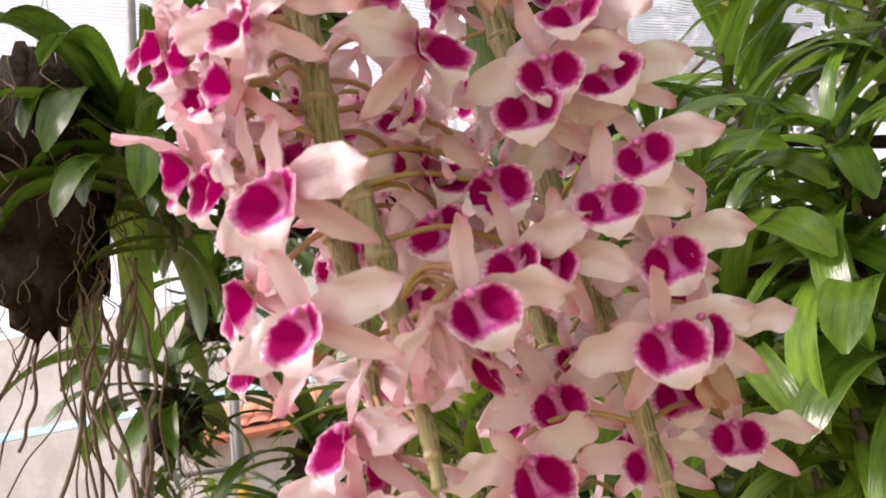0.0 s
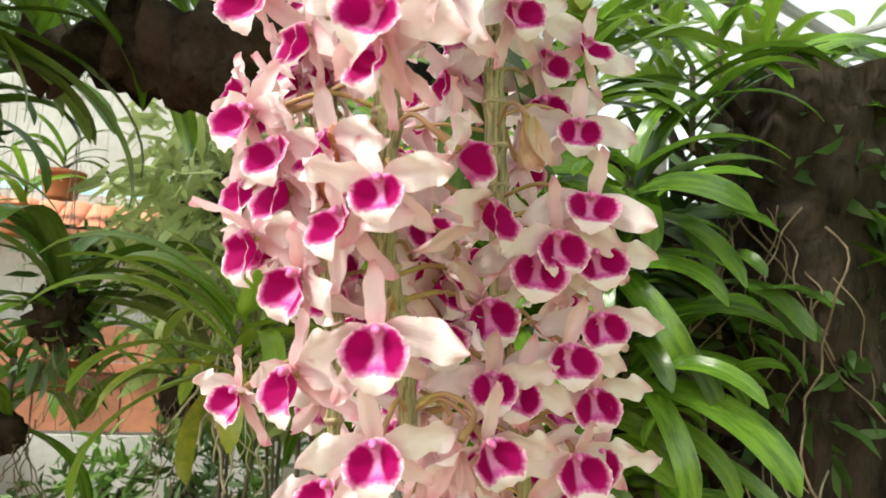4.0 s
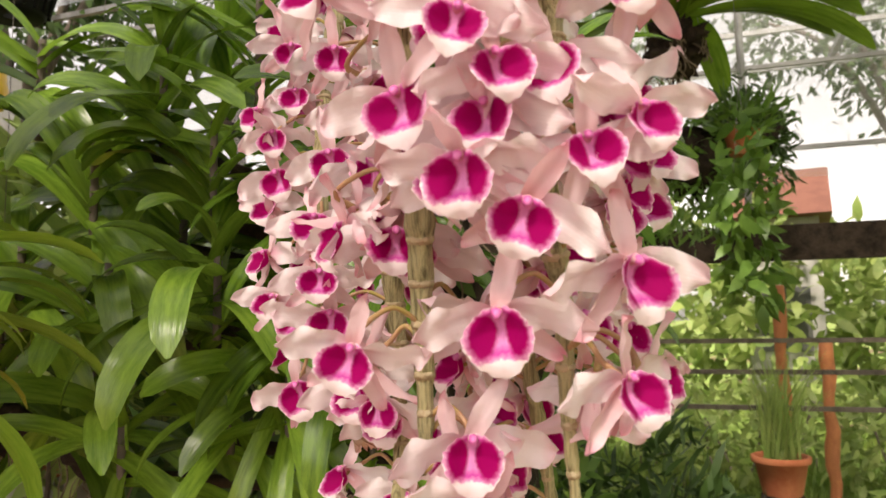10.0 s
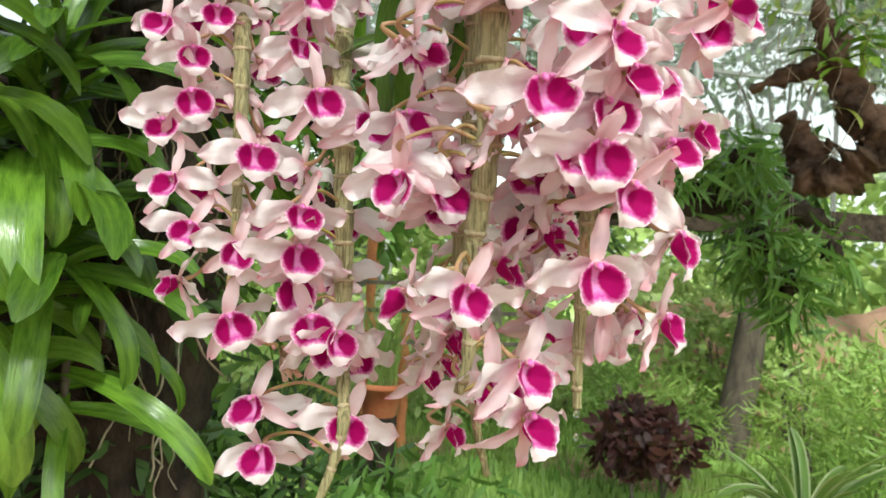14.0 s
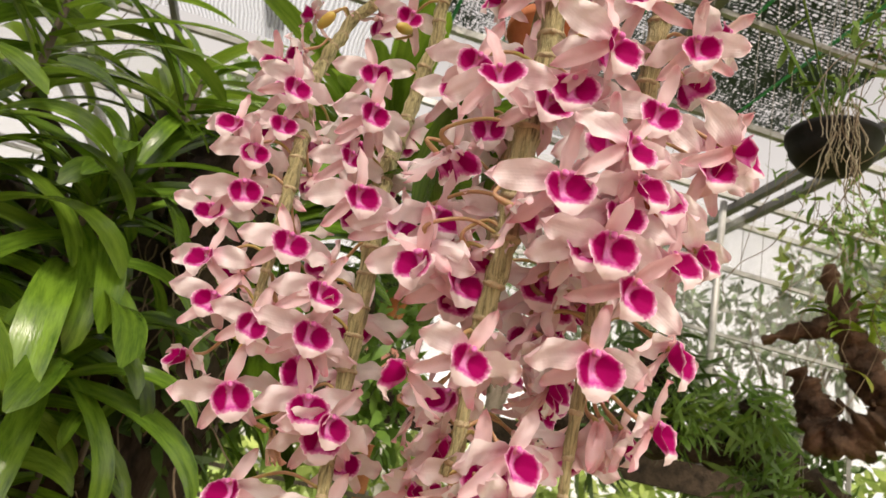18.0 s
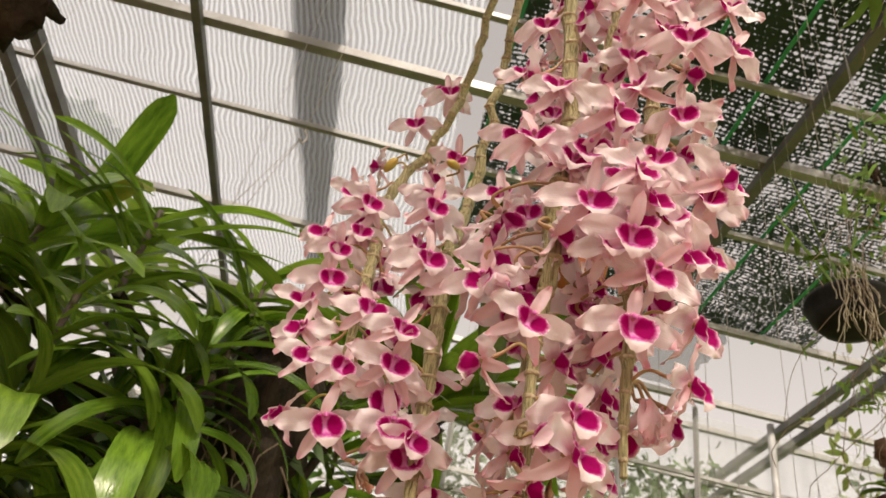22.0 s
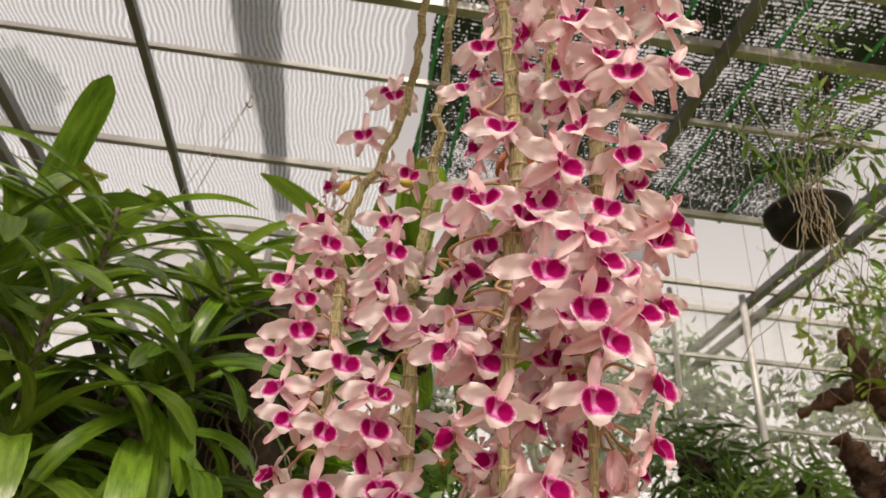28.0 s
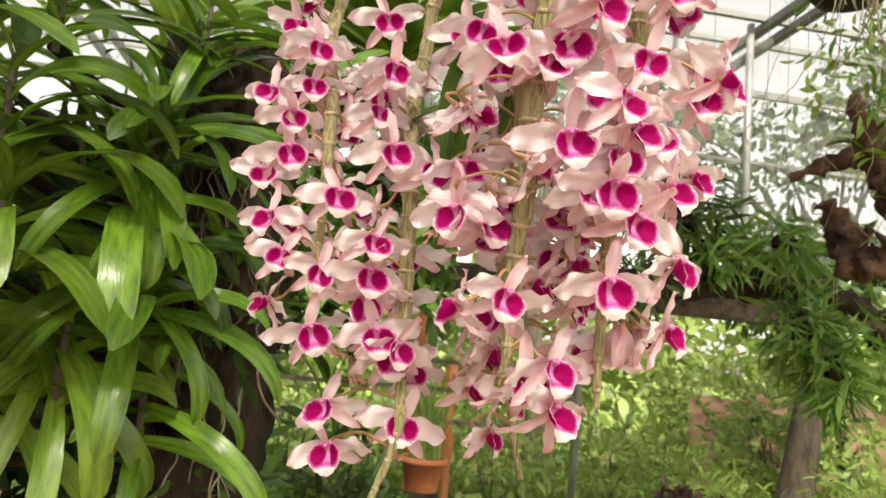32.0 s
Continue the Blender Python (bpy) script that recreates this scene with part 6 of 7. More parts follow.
v, f = box(-1.02, -0.58, 1.245, 4.35, -0.44, 1.315, HOUSE)
part_of("ledge", mesh_object("ledge", v, f, TILE, False), planter, None, "lighter orange-brown ledge")
v, f = box(-1.0, -0.50, 0.76, 4.3, 0.3, 1.60, HOUSE)
part_of("mortar", mesh_object("mortar", v, f, CONCRETE, False), planter)
v, f = box(-1.1, -0.56, 0.0, 4.4, 0.35, 0.76, HOUSE)
part_of("plinth", mesh_object("plinth", v, f, WHITEWASH, False), planter)
drum = thing("water_drum", "pale blue and white plastic drum", "drum", HOUSE @ Vector((-0.58, -0.95, 0.0)))
v, f = lathe([(0.02, 0.0), (0.27, 0.0), (0.29, 0.03), (0.29, 0.55), (0.30, 0.58), (0.29, 0.61), (0.29, 1.15), (0.30, 1.18), (0.29, 1.21), (0.28, 1.62), (0.26, 1.66), (0, 1.66)], 28)
part_of("body", mesh_object("body", v, f, BLUE), drum)
v, f = lathe([(0.0, 1.675), (0.25, 1.675), (0.268, 1.668), (0.27, 1.64), (0.262, 1.635)], 28)
part_of("lid", mesh_object("lid", v, f, WHITEWASH), drum, None, "whitish lid")
for z in (0.58, 1.18):
    v, f = lathe([(0.295, z - 0.02), (0.306, z - 0.015), (0.306, z + 0.015), (0.295, z + 0.02)], 28)
    part_of("hoop", mesh_object("hoop", v, f, BLUE), drum)
v, f = box(-0.05, -0.300, 0.1, 0.09, -0.285, 1.55, Matrix.Rotation(radians(20), 4, "Z"))
part_of("stripe", mesh_object("stripe", v, f, WHITEWASH, False), drum, None, "white painted stripe")
for k, (x, y) in enumerate(((-2.92, 2.13), (-3.70, 3.24), (-4.6, 3.9))):
    post = thing("steel_post", "grey galvanised steel post holding the roof", "post", (x, y, 0), group="roof posts")
    v, f = tube([(0, 0, -0.1), (0, 0, ROOF - 0.03)], 0.027, 14)
    part_of("tube", mesh_object("tube", v, f, STEEL), post)
rail = thing("plant_rail", "steel rail between the posts for hanging pots", "rail", (0, 0, 0))
for z in (2.30, 1.78):
    v, f = tube([(-2.92, 2.13, z), (-2.73, 2.51, z)], 0.012, 8)
    part_of("tube", mesh_object("tube", v, f, STEEL), rail)
for k, (x, y, z, rad) in enumerate(((-2.98, 2.30, 1.52, 0.09), (-2.86, 2.44, 1.48, 0.09), (-2.60, 2.62, 1.42, 0.08), (-2.22, 2.30, 1.16, 0.09), (-1.95, 2.12, 1.90, 0.08), (-2.27, 2.62, 2.13, 0.09), (-2.05, 2.45, 1.35, 0.09))):
    p = flower_pot((x, y, z), rad, rad * 1.3, TERRACOTTA, "small orange terracotta pot hung on a wire", "hanging_pot")
    hanger(p, (0, 0, rad * 1.3), ROOF - z - 0.05, rad)
    vanda("potted_orchid", "leafy orchid growing in a hanging pot", (x, y, z + rad * 1.2), 9, 0.28, 0.10, 1.0, 80 + k, meshes=(STRAPS, STRAPS_YOUNG, STRAPS)[k % 3])
hanging_mass("hanging_moss", "bare twiggy plant on a wooden slab", (-2.35, 2.85, 1.95), (0.30, 0.12, 0.10), 200, 0.08, FOLIAGE_DARK, 88, root=16, lump=0.6)
bulb = thing("hanging_ornament", "small round yellow ornament on a wire", "ornament", (-2.62, 2.42, 1.66))
part("ball", lumpy((0, 0, 0), (0.035, 0.035, 0.042), 1, 1.0, 0.03), YELLOW, bulb)
hanger(bulb, (0, 0, 0.03), ROOF - 1.66 - 0.05, 0.01)
for k, (x, y, n, L, ms, lab) in enumerate(((-1.95, 2.15, 18, 0.50, STRAPS, "strap-leaved orchid hung on a root ball"), (-1.60, 2.60, 18, 0.50, STRAPS, "strap-leaved orchid hung on a root ball"),
                                           (-2.3, 2.9, 16, 0.5, STRAPS_DARK, "strap-leaved orchid hung on a root ball"),
                                           (-0.45, 2.50, 18, 0.52, STRAPS, "strap-leaved orchid hung on a root ball"),
                                           (-0.62, 2.15, 16, 0.48, STRAPS, "strap-leaved orchid hung on a root ball"))):
    st = vanda("strap_leaf_orchid", lab, (x, y, 1.25 + 0.12 * (k % 3)), n, L, 0.30, 1.0, 90 + k, meshes=ms)
    z0 = 1.25 + 0.12 * (k % 3)
    part("root_ball", lumpy((0, 0, -0.02), (0.07, 0.07, 0.07), k, 4.0, 0.5), DRIFTWOOD, st)
    hanger(st, (0, 0, 0.04), ROOF - z0 - 0.05, 0.02)
    roots(st, (0, 0, 0), 14, 0.5, 0.08, 95 + k, ROOT_DARK)
for k, (x, y, z, h) in enumerate(((-2.75, 3.72, 0.62, 0.40), (-2.25, 3.70, 0.72, 0.55), (-1.85, 4.10, 0.62, 0.60), (-2.40, 4.45, 0.50, 0.45))):
    stump = thing("old_stump", "dark gnarled stump with ferns and dangling roots by the planter", "stump", (x, y, 0.0), group="stumps by the planter")
    part("wood", lumpy((0, 0, z * 0.5), (0.12, 0.12, z * 0.55), 40 + k, 3.0, 0.5, 4), BARK, stump)
    me = leaf_mass(240 + k, [(0, 0, z + h * 0.35, 0.20, 0.18, h * 0.5)], 170, 0.13, 0.24, 0.2)
    me.materials.append(FOLIAGE_DARK if k % 2 else FOLIAGE)
    part_of("foliage", me, stump)["kind"] = "stuff"
    roots(stump, (0, -0.05, z), 18, z, 0.10, 250 + k, ROOT_DARK, 0.004, wild=0.5)
beam_low = thing("timber_edging", "weathered timber beam on short legs by the planter", "bench", (-2.95, 3.90, 0.0))
lay = Matrix.Rotation(radians(26), 4, "Z")
for nm, b in (("plank", (-0.75, -0.09, 0.26, 0.85, 0.09, 0.34)), ("leg", (-0.62, -0.07, -0.02, -0.50, 0.07, 0.26)), ("leg", (0.58, -0.07, -0.02, 0.70, 0.07, 0.26))):
    v, f = box(*b, lay)
    part_of(nm, mesh_object(nm, v, f, BARK_GREY, False), beam_low)
spike = thing("flower_spike", "pale yellow flower spike on a thin stem, hung on a wire", "flower", (-2.02, 2.42, 1.72))
me = leaf_mass(301, [(0, 0, 0, 0.035, 0.035, 0.11)], 130, 0.035, 0.6, 0.1)
me.materials.append(material("pale_yellow_petal", (0.72, 0.55, 0.20), 0.5, (0.80, 0.68, 0.36), 30, 0.6, through_light=0.3))
part_of("blossom", me, spike)["kind"] = "stuff"
v, f = tube([(0, 0, 0.1), (0.005, 0, -0.1), (0.02, 0.01, -0.26)], 0.004, 7)
part_of("stem", mesh_object("stem", v, f, LEAF), spike)
hanger(spike, (0, 0, 0.1), ROOF - 1.72 - 0.05, 0.01)
jar = thing("clay_jar", "round brown glazed clay jar on the floor", "jar", (-2.66, 4.80, 0.0))
v, f = lathe([(0.02, 0.0), (0.12, 0.0), (0.15, 0.03), (0.205, 0.16), (0.215, 0.24), (0.19, 0.34), (0.14, 0.40), (0.125, 0.42), (0.14, 0.445), (0.145, 0.46), (0.125, 0.46), (0.11, 0.42)], 32)
part_of("body", mesh_object("body", v, f, GLAZE), jar)
vanda("bromeliad", "large pale green rosette plant on the ground", (-2.60, 1.90, 0.52), 30, 0.60, 0.14, 0.9, 99, meshes=STRAPS_YOUNG, limp=(3, 0, 3, 0), category="bromeliad")
shrub("leafy_shrub", "dark feathery shrub by the house wall", [(-3.25, 2.80, 0.68, 0.32, 0.30, 0.46), (-2.95, 3.05, 0.42, 0.30, 0.28, 0.34), (-4.0, 2.5, 0.66, 0.45, 0.4, 0.5)], 2000, 0.115, FOLIAGE, 100)
shrub("leafy_shrub", "low bright herb on the ground", [(-1.95, 2.1, 0.50, 0.22, 0.2, 0.32), (-1.60, 2.55, 0.42, 0.18, 0.18, 0.26)], 520, 0.09, FOLIAGE_LIGHT, 101, aspect=0.35)
shrub("leafy_shrub", "green shrub beside the house wall", [(-4.6, 2.4, 0.9, 0.9, 0.7, 0.8), (-5.4, 1.8, 1.0, 0.9, 0.9, 0.9)], 4000, 0.10, FOLIAGE, 102)
shrub("leafy_shrub", "mixed potted plants along the bed", [(-3.3, 4.1, 0.4, 0.4, 0.35, 0.35), (-0.8, 5.4, 0.7, 0.6, 0.5, 0.6)], 1800, 0.11, FOLIAGE_DARK, 103, aspect=0.3)
shrub("leafy_shrub", "tall leafy plants massed behind the hanging orchids", [(-1.9, 3.5, 1.6, 0.4, 0.35, 0.45), (-1.35, 3.3, 1.75, 0.4, 0.35, 0.6), (-0.8, 3.5, 1.75, 0.4, 0.35, 0.7), (-0.35, 3.2, 1.6, 0.35, 0.35, 0.7), (-1.7, 3.6, 2.2, 0.4, 0.35, 0.5)], 3400, 0.22, FOLIAGE_LIGHT, 104, aspect=0.26)
shrub("leafy_shrub", "dark leafy plants massed by the trunk", [(0.15, 3.0, 1.2, 0.4, 0.35, 0.8), (0.6, 2.9, 1.0, 0.35, 0.35, 0.7), (-0.1, 2.7, 0.8, 0.4, 0.35, 0.5)], 1600, 0.20, FOLIAGE_DARK, 105, aspect=0.26)
for place, size, n in (((0.34, 2.35, 1.85), (0.30, 0.22, 0.34), 520),):
    hanging_mass("hanging_orchid", "dark dense orchid clump hung behind the trunk", place, size, n, 0.20, FOLIAGE_DARK, n + int(place[0] * 100), lump=0.5, category="orchid plant", aspect=0.2)
hanging_mass("hanging_fern", "leafy green fern hung to the side of the trunk", (1.20, 2.78, 1.98), (0.44, 0.28, 0.44), 700, 0.14, FOLIAGE, 37, lump=0.25, aspect=0.3)
pil = thing("concrete_stand", "low concrete stand with a flat slab", "plant stand", (-1.1, 3.75, 0.0))
for nm, b in (("leg", (-0.30, -0.12, 0, -0.12, 0.12, 0.86)), ("leg", (0.45, -0.12, 0, 0.63, 0.12, 0.86)), ("slab", (-0.5, -0.22, 0.86, 1.1, 0.22, 0.95))):
    v, f = box(*b)
    part_of(nm, mesh_object(nm, v, f, CONCRETE, False), pil)
for k in range(5):
    p = flower_pot((-1.45 + 0.33 * k, 3.75, 0.95), 0.10, 0.14, TERRACOTTA, "terracotta pot on the concrete stand", "flower_pot")
    vanda("potted_orchid", "leafy orchid in a terracotta pot on the stand", (-1.45 + 0.33 * k, 3.75, 1.07), 10, 0.40, 0.14, 1.1, 110 + k)

me = leaf_mass(171, [(-2.0, 4.2, 0.035, 1.6, 1.4, 0.012), (-0.4, 2.9, 0.035, 1.4, 1.2, 0.012), (-2.6, 2.4, 0.035, 1.2, 1.2, 0.012)], 7000, 0.075, 0.5, 0.0)
me.materials.append(LITTER)
tagged(new("leaf_litter", me), "dry brown leaves lying on the floor", "leaf litter", kind="stuff")

# ---- the open side: rails, posts, garden ----
WALL_Q = 5.5
fence = thing("side_frame", "open steel and timber side frame of the greenhouse", "frame", (0, 0, 0), kind="structure")
for p, foot in ((-4.6, -0.1), (-1.3, -0.1), (1.62, -0.1), (3.0, 2.0), (5.6, -0.1)):
    v, f = tube([on_roof(p, WALL_Q, foot), on_roof(p, WALL_Q, ROOF - 0.02)], 0.032, 12)
    part_of("side_post", mesh_object("side_post", v, f, STEEL), fence)
bar(fence, "side_rail", on_roof(-1.3, WALL_Q, 2.09), on_roof(8, WALL_Q, 2.09), 0.09, 0.24, DRIFTWOOD, "dark timber rail")
for z in (0.98, 1.22, 1.43):
    bar(fence, "side_rail", on_roof(-1.3, WALL_Q, z), on_roof(1.62, WALL_Q, z), 0.032, 0.032, BARK_GREY)
for p in (0.2, 2.3, 4.4):
    bar(fence, "brace", on_roof(p, WALL_Q, 2.1), on_roof(p, WALL_Q, ROOF - 0.03), 0.035, 0.035, STEEL)
for z in (2.75, 3.35, 3.95):
    bar(fence, "side_rail", on_roof(-5, WALL_Q + 0.04, z), on_roof(8, WALL_Q + 0.04, z), 0.03, 0.03, STEEL)
vv, ff = [], []
for j in range(9):
    for i in range(31):
        c = on_roof(-5 + 13 * i / 30, WALL_Q + 0.09, 2.55 + 2.0 * j / 8)
        vv.append(c + ACROSS * 0.03 * noise.noise(c * 1.2))
ff = [(j * 31 + i, j * 31 + i + 1, j * 31 + i + 32, j * 31 + i + 31) for j in range(8) for i in range(30)]
solo("side_sheet", vv, ff, PANEL, "clear plastic sheet on the upper side", "plastic sheet", "structure")


def tree(name, label, place, height, lean, crown, leaves, leaf, mat, seed, bark=BARK_GREY, thick=0.10):
    r = random.Random(seed)
    top = thing(name, label, "tree", place)
    fork = Vector((lean[0], lean[1], height))
    line = spline([(0, 0, -0.15), fork * 0.3 + Vector((0.04, 0, 0)), fork * 0.65 + Vector((-0.05, 0.03, 0)), fork], 6)
    v, f = tube(line, [thick * (1.15 - 0.55 * i / len(line)) for i in range(len(line))], 12)
    part_of("trunk", mesh_object("trunk", v, f, bark), top)
    for b in crown:
        c = Vector(b[:3])
        for k in range(3):
            e = c + Vector((r.uniform(-0.6, 0.6) * b[3], r.uniform(-0.6, 0.6) * b[4], r.uniform(-0.3, 0.5) * b[5]))
            ln = spline([fork * r.uniform(0.7, 1.0), (fork + e) * 0.5 + Vector((0, 0, 0.12 * height)), e], 5)
            v, f = tube(ln, [thick * 0.4 * (1 - 0.8 * i / len(ln)) for i in range(len(ln))], 6)
            part_of("limb", mesh_object("limb", v, f, bark), top)
    me = leaf_mass(seed, crown, leaves, leaf, 0.38, 0.5)
    me.materials.append(mat)
    part_of("crown", me, top)["kind"] = "stuff"
    return top


tree("garden_tree", "leaning grey-brown tree with a dark drooping crown", (6.22, 2.45, 0.0), 2.3, (0.75, -0.25), [(0.3, 0.2, 2.45, 0.7, 0.7, 0.5), (0.75, -0.1, 2.6, 0.6, 0.6, 0.5)], 1500, 0.15, FOLIAGE_DARK, 120, TREE_BARK, 0.15)
tree("garden_tree", "tall leafy tree beyond the greenhouse", (8.5, 1.2, 0.0), 3.6, (0.2, 0.1), [(0, 0, 4.6, 1.3, 1.3, 1.2), (0.9, 0.8, 5.2, 1.0, 1.0, 0.9), (-1.0, -0.6, 5.4, 1.1, 1.1, 0.9)], 2600, 0.16, FOLIAGE, 121, thick=0.16)
tree("garden_tree", "tall leafy tree beyond the greenhouse", (8.2, 6.4, 0.0), 3.4, (-0.2, 0.1), [(0, 0, 4.8, 1.3, 1.3, 1.0), (-1.2, 0.8, 5.4, 1.1, 1.1, 1.0), (1.0, -0.9, 5.3, 1.0, 1.0, 0.9)], 2600, 0.16, FOLIAGE_DARK, 122, thick=0.15)
tree("garden_tree", "leafy tree seen through the clear sheet", (7.4, 2.2, 0.0), 2.7, (-0.1, 0.2), [(-0.4, 0.8, 3.7, 0.9, 0.9, 0.7), (0.3, -0.3, 4.1, 0.9, 0.9, 0.8), (-1.1, 1.8, 3.9, 0.9, 0.9, 0.8)], 1500, 0.17, FOLIAGE_DARK, 126, TREE_BARK, 0.06)
tree("garden_tree", "tall dark tree behind the shade net", (-2.2, 8.6, 0.0), 4.0, (0.2, 0.2), [(0, 0, 5.4, 1.7, 1.6, 1.5), (1.2, 0.6, 6.2, 1.4, 1.4, 1.3), (-1.2, 0.4, 6.3, 1.5, 1.4, 1.4)], 6000, 0.17, FOLIAGE_DARK, 123, thick=0.17)
tree("garden_tree", "dark tree seen through the pale net", (0.3, 8.9, 0.0), 5.4, (0.0, 0.0), [(0.1, -0.4, 6.95, 0.55, 0.5, 0.45), (-0.4, -0.3, 6.75, 0.6, 0.5, 0.5), (-1.0, 0, 6.6, 0.8, 0.6, 0.6)], 9000, 0.16, FOLIAGE_DARK, 125, BARK, 0.12)
tree("garden_tree", "tall dark tree behind the house", (-8.5, 9.5, 0.0), 4.0, (0.2, 0.2), [(0, 0, 5.6, 2.2, 2.0, 1.8), (1.8, 0.6, 6.2, 1.8, 1.6, 1.5), (-1.8, 0.4, 6.0, 1.8, 1.6, 1.5)], 6000, 0.2, FOLIAGE_DARK, 124, thick=0.2)
tree("garden_tree", "tall green tree beyond the clear sheet", (3.48, 7.0, 0.0), 3.9, (0.1, 0.1), [(0, 0, 4.9, 0.8, 0.7, 0.9), (0.58, -0.37, 4.97, 0.7, 0.7, 0.8)], 900, 0.17, FOLIAGE, 127, TREE_BARK, 0.09)
shrub("maroon_shrub", "low dark maroon-leaved shrub in the grass", [(4.22, 2.35, 0.50, 0.27, 0.25, 0.27), (4.45, 2.20, 0.44, 0.20, 0.2, 0.22)], 900, 0.10, FOLIAGE_RED, 130, aspect=0.45)
# garden shrubs: their daylight is put into the lighter leaf colour
shrub("garden_shrub", "soft green shrub in the garden", [(5.6, 5.0, 0.5, 0.8, 0.8, 0.5), (6.8, 4.3, 0.45, 0.7, 0.7, 0.45), (4.6, 5.9, 0.5, 0.7, 0.7, 0.45)], 1500, 0.15, FOLIAGE_LIGHT, 131)
shrub("garden_shrub", "pale green shrub in the garden", [(7.8, 3.0, 0.7, 0.9, 0.8, 0.7), (9.2, 4.2, 0.9, 1.0, 1.0, 0.9), (8.3, 1.7, 0.5, 0.8, 0.8, 0.45)], 1700, 0.16, FOLIAGE_LIGHT, 132)
shrub("garden_shrub", "flowering bush along the open side", [(4.3, 6.8, 0.6, 0.8, 0.8, 0.55), (3.0, 7.6, 0.9, 0.9, 0.8, 0.85), (5.8, 6.4, 0.6, 0.8, 0.8, 0.5)], 1500, 0.15, FOLIAGE_LIGHT, 133)
hedge = [(14 * math.cos(radians(a)) + 1.0, 14 * math.sin(radians(a)), 1.7 + 0.5 * math.sin(a * 0.7), 2.0, 2.0, 1.9 + 0.6 * math.sin(a * 0.31)) for a in range(-14, 152, 8)]
shrub("far_hedge", "belt of trees and bushes far behind", hedge, 16000, 0.42, FOLIAGE_LIGHT, 134, "hedge", kind="structure", stems=False)
hedge = [(10.5 * math.cos(radians(a)) + 0.5, 10.5 * math.sin(radians(a)), 0.3, 1.2, 1.2, 0.38) for a in range(-8, 96, 9)]
shrub("near_hedge", "rank low growth behind the garden", hedge, 2600, 0.26, FOLIAGE_LIGHT, 135, "hedge", kind="structure", stems=False)
bank = []
for j in range(9):
    for i in range(33):
        a, s = radians(-6 + 33 * i / 32), j / 8
        bank.append(Vector((math.cos(a) * (8.3 + 2.2 * s), math.sin(a) * (8.3 + 2.2 * s), 1.3 * min(1.0, s * 1.6) + 0.22 * noise.noise(Vector((i * 0.35, j * 0.5, 3))) - 0.1)))
solo("soil_bank", bank, [(j * 33 + i, j * 33 + i + 1, j * 33 + i + 34, j * 33 + i + 33) for j in range(8) for i in range(32)], SOIL, "bare orange soil bank behind the garden", "bank", "structure")
for k, (blobs, count, lab) in enumerate((
        ([(4.9, 1.05, 0.55, 0.45, 0.45, 0.55), (5.3, 1.5, 0.5, 0.45, 0.45, 0.5)], 2600, "soft feathery green shrub in the grass"),
        ([(5.6, 0.7, 0.75, 0.5, 0.5, 0.7), (6.0, 1.15, 0.65, 0.5, 0.5, 0.6)], 2600, "soft feathery green shrub in the grass"),
        ([(5.2, 2.5, 0.4, 0.5, 0.45, 0.4), (5.9, 3.2, 0.45, 0.5, 0.5, 0.45)], 2200, "low feathery green shrub in the grass"),
        ([(7.3, 2.0, 0.75, 0.6, 0.6, 0.5), (7.6, 3.0, 0.8, 0.7, 0.6, 0.6)], 1600, "bright green bush before the soil bank"))):
    shrub("feathery_shrub" if k < 3 else "garden_shrub", lab, blobs, count, 0.12, GRASS if k < 3 else FOLIAGE_LIGHT, 140 + k, aspect=0.12 if k < 3 else 0.4)
me = grass_mesh(5, [(6.0, 3.4, 3.0, 2.6), (7.5, 5.5, 3.5, 2.5), (3.9, 6.6, 2.0, 1.6)], 26000, 0.14)
me.materials.append(GRASS)
tagged(new("grass", me), "fresh green grass of the garden", "grass", kind="stuff")
for k, (p, top_z) in enumerate(((0.40, 1.82), (0.70, 1.40))):
    stake = thing("garden_stake", "rough orange-brown stake standing in the grass", "stake", on_roof(p, WALL_Q + 0.5, 0), group="garden stakes")
    v, f = tube([(0.01 * math.sin(i * 1.9 + k), 0.008 * math.cos(i * 2.3), -0.1 + (top_z + 0.1) * i / 12) for i in range(13)], [0.045 + 0.008 * math.sin(i * 1.3) for i in range(13)], 9)
    part_of("pole", mesh_object("pole", v, f, RUSTY), stake)
gp = flower_pot((2.33, 2.86, 0.80), 0.12, 0.17, TERRACOTTA, "terracotta pot with tall thin grass, on a stump", "flower_pot")
me = grass_mesh(6, [(0, 0, 0.06, 0.06)], 160, 0.42, 0.004)
me.materials.append(FOLIAGE_LIGHT)
g = part_of("grass_tuft", me, gp, Matrix.Translation((0, 0, 0.14)))
g["kind"] = "stuff"
v, f = tube([(0, 0, 0), (0, 0, -0.4), (0.02, 0, -0.82)], 0.09, 12)
part_of("stump", mesh_object("stump", v, f, BARK), gp)
shrub("fern_bed", "dark ferns below the open side", [(1.6, 2.7, 0.55, 0.45, 0.4, 0.55), (1.2, 3.3, 0.7, 0.5, 0.5, 0.7)], 2500, 0.13, FOLIAGE_DARK, 136, aspect=0.22)
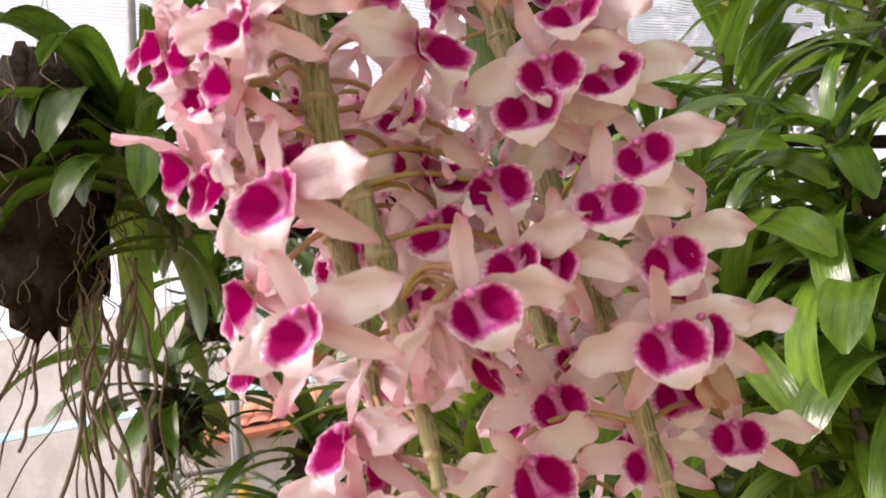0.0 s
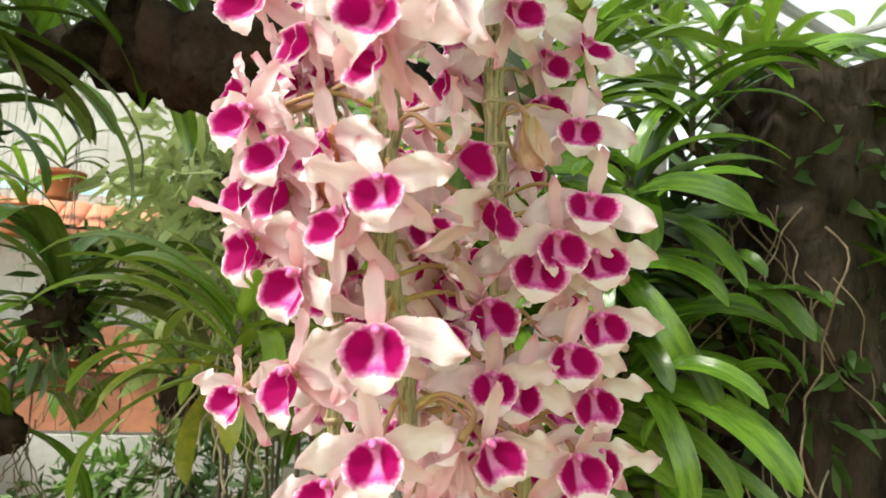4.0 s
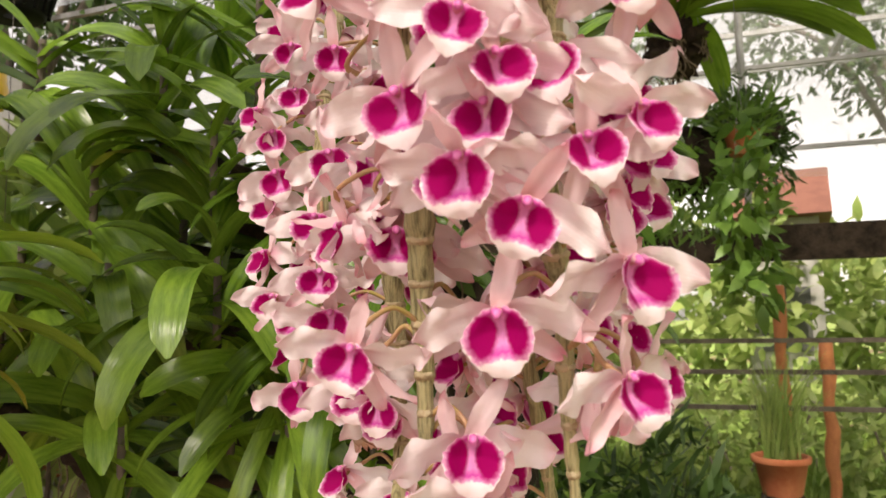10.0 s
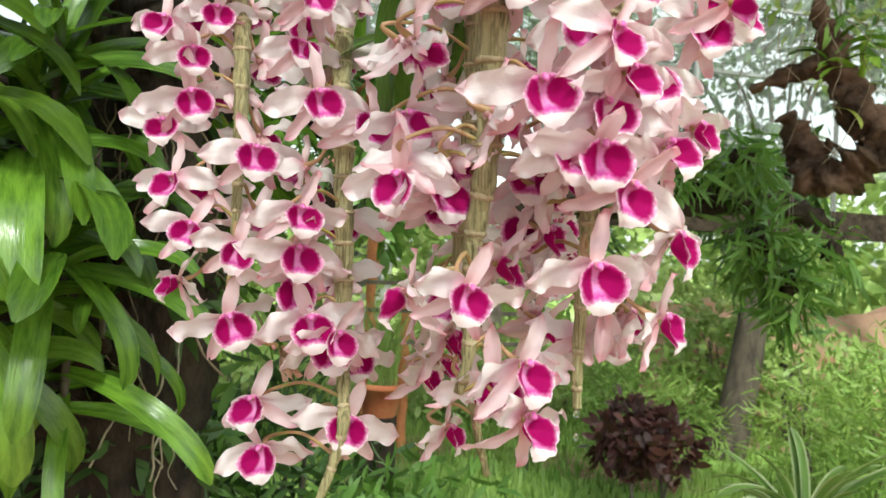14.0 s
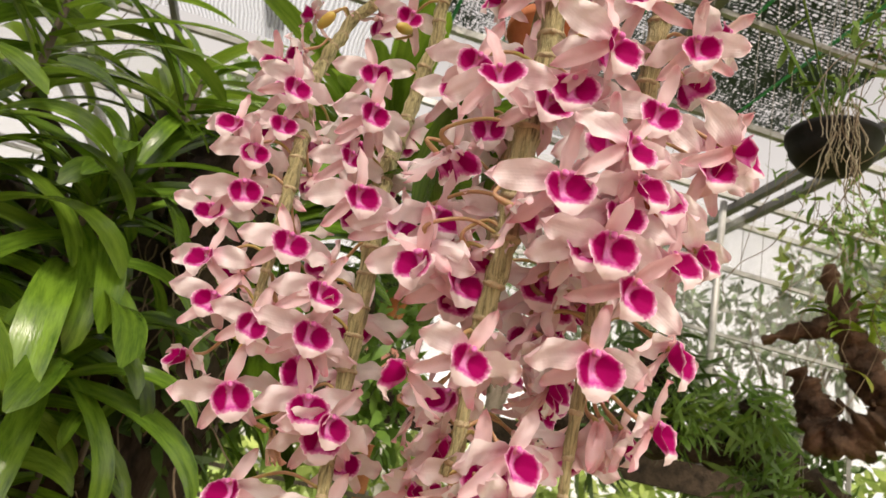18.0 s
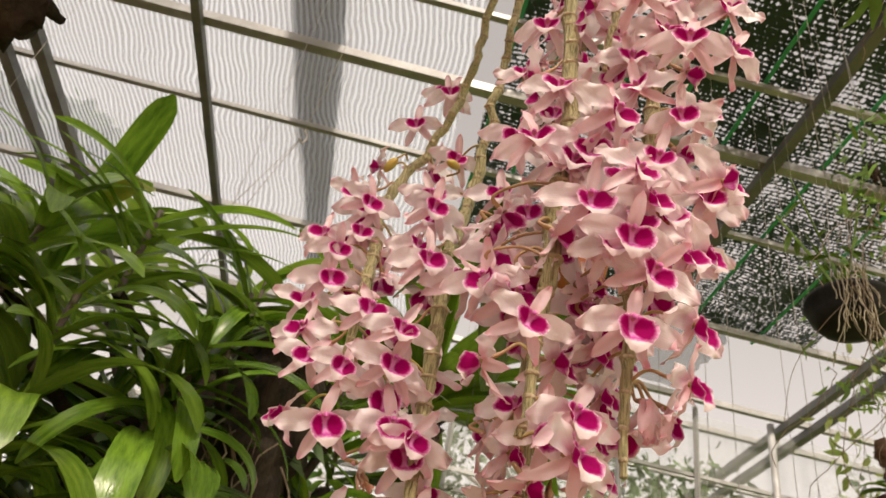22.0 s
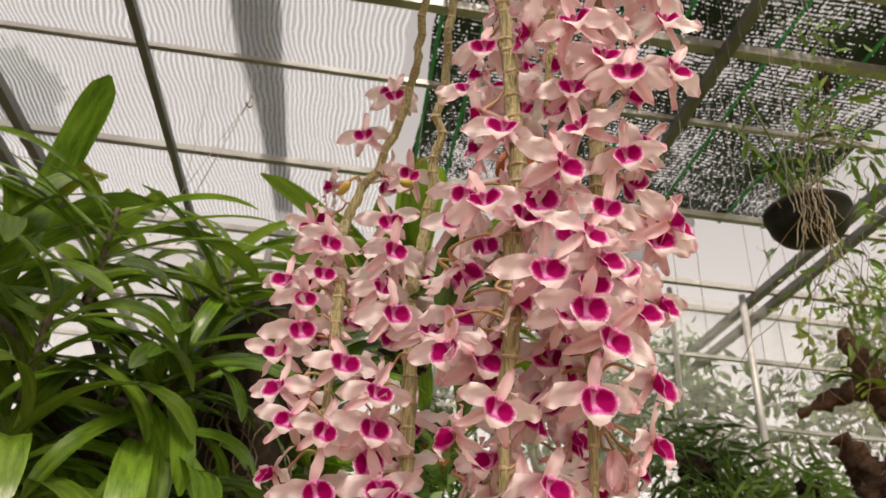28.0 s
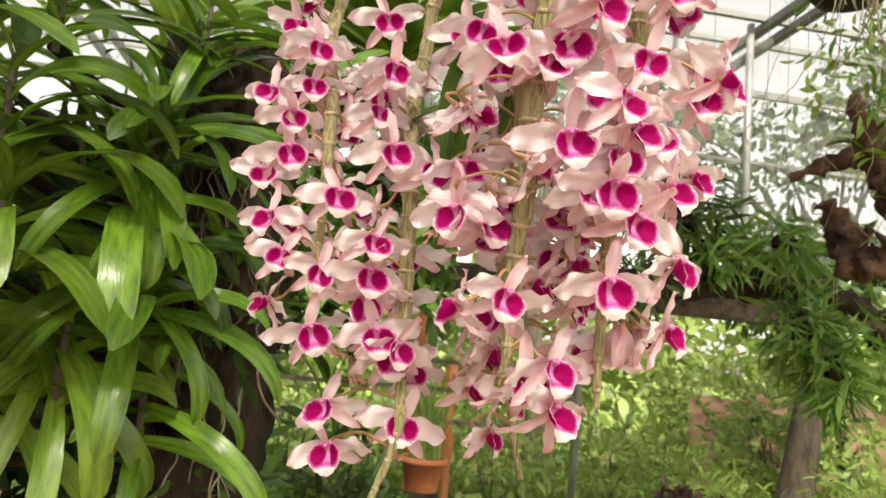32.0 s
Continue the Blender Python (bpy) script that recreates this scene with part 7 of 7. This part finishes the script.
shrub("fern_bed", "green leafy plants below the open side", [(1.5, 1.9, 0.45, 0.4, 0.4, 0.45), (0.9, 2.6, 0.6, 0.4, 0.4, 0.6)], 2500, 0.12, FOLIAGE, 137, aspect=0.25)
far = thing("far_house", "distant house with a red clay roof", "house", (10.5, 11.5, 0))
v, f = box(-0.6, -1.5, 0, 0.6, 1.5, 3.4, Matrix.Rotation(radians(-45), 4, "Z"))
part_of("wall", mesh_object("wall", v, f, WHITEWASH, False), far)
v = [Matrix.Rotation(radians(-45), 4, "Z") @ Vector(q) for q in ((-0.8, -2.0, 3.3), (0.8, -2.0, 3.3), (0.8, 0, 4.4), (-0.8, 0, 4.4), (-0.8, 2.0, 3.3), (0.8, 2.0, 3.3))]
part_of("roof", mesh_object("roof", v, [(0, 1, 2, 3), (3, 2, 5, 4), (0, 3, 4), (1, 5, 2), (0, 4, 5, 1)], FAR_TILE, False), far)
for x in (0.0,):
    v, f = box(x - 0.4, -1.54, 1.0, x + 0.4, -1.48, 2.1, Matrix.Rotation(radians(-45), 4, "Z"))
    part_of("window", mesh_object("window", v, f, STEEL_DARK, False), far)


# a clump of striped leaves low beside the path
EDGED = striped_leaf()
STRIPED = []
for d, tw, ri in ((0.9, 0.1, 1.15), (1.3, -0.2, 0.95), (1.6, 0.2, 0.8), (0.7, 0.05, 0.9), (1.2, -0.3, 0.6)):
    sv, sf, su = strap(1.0, 0.15, d, 0.5, tw, ri)
    STRIPED.append(mesh_object("leaf", sv, sf, EDGED, True, su))

sp = flower_pot((1.73, 0.70, 0.76), 0.10, 0.14, TERRACOTTA, "terracotta pot of a striped plant", "flower_pot")
v, f = tube([(0, 0, 0), (0, 0, -0.75)], 0.07, 12)
part_of("pedestal", mesh_object("pedestal", v, f, CONCRETE), sp)
vanda("striped_plant", "clump of narrow pale-edged striped leaves in a pot", (1.73, 0.70, 0.89), 30, 0.36, 0.03, 0.62, 181, meshes=STRIPED, limp=(0, 1, 2, 3, 4), category="potted plant", tilt=1)
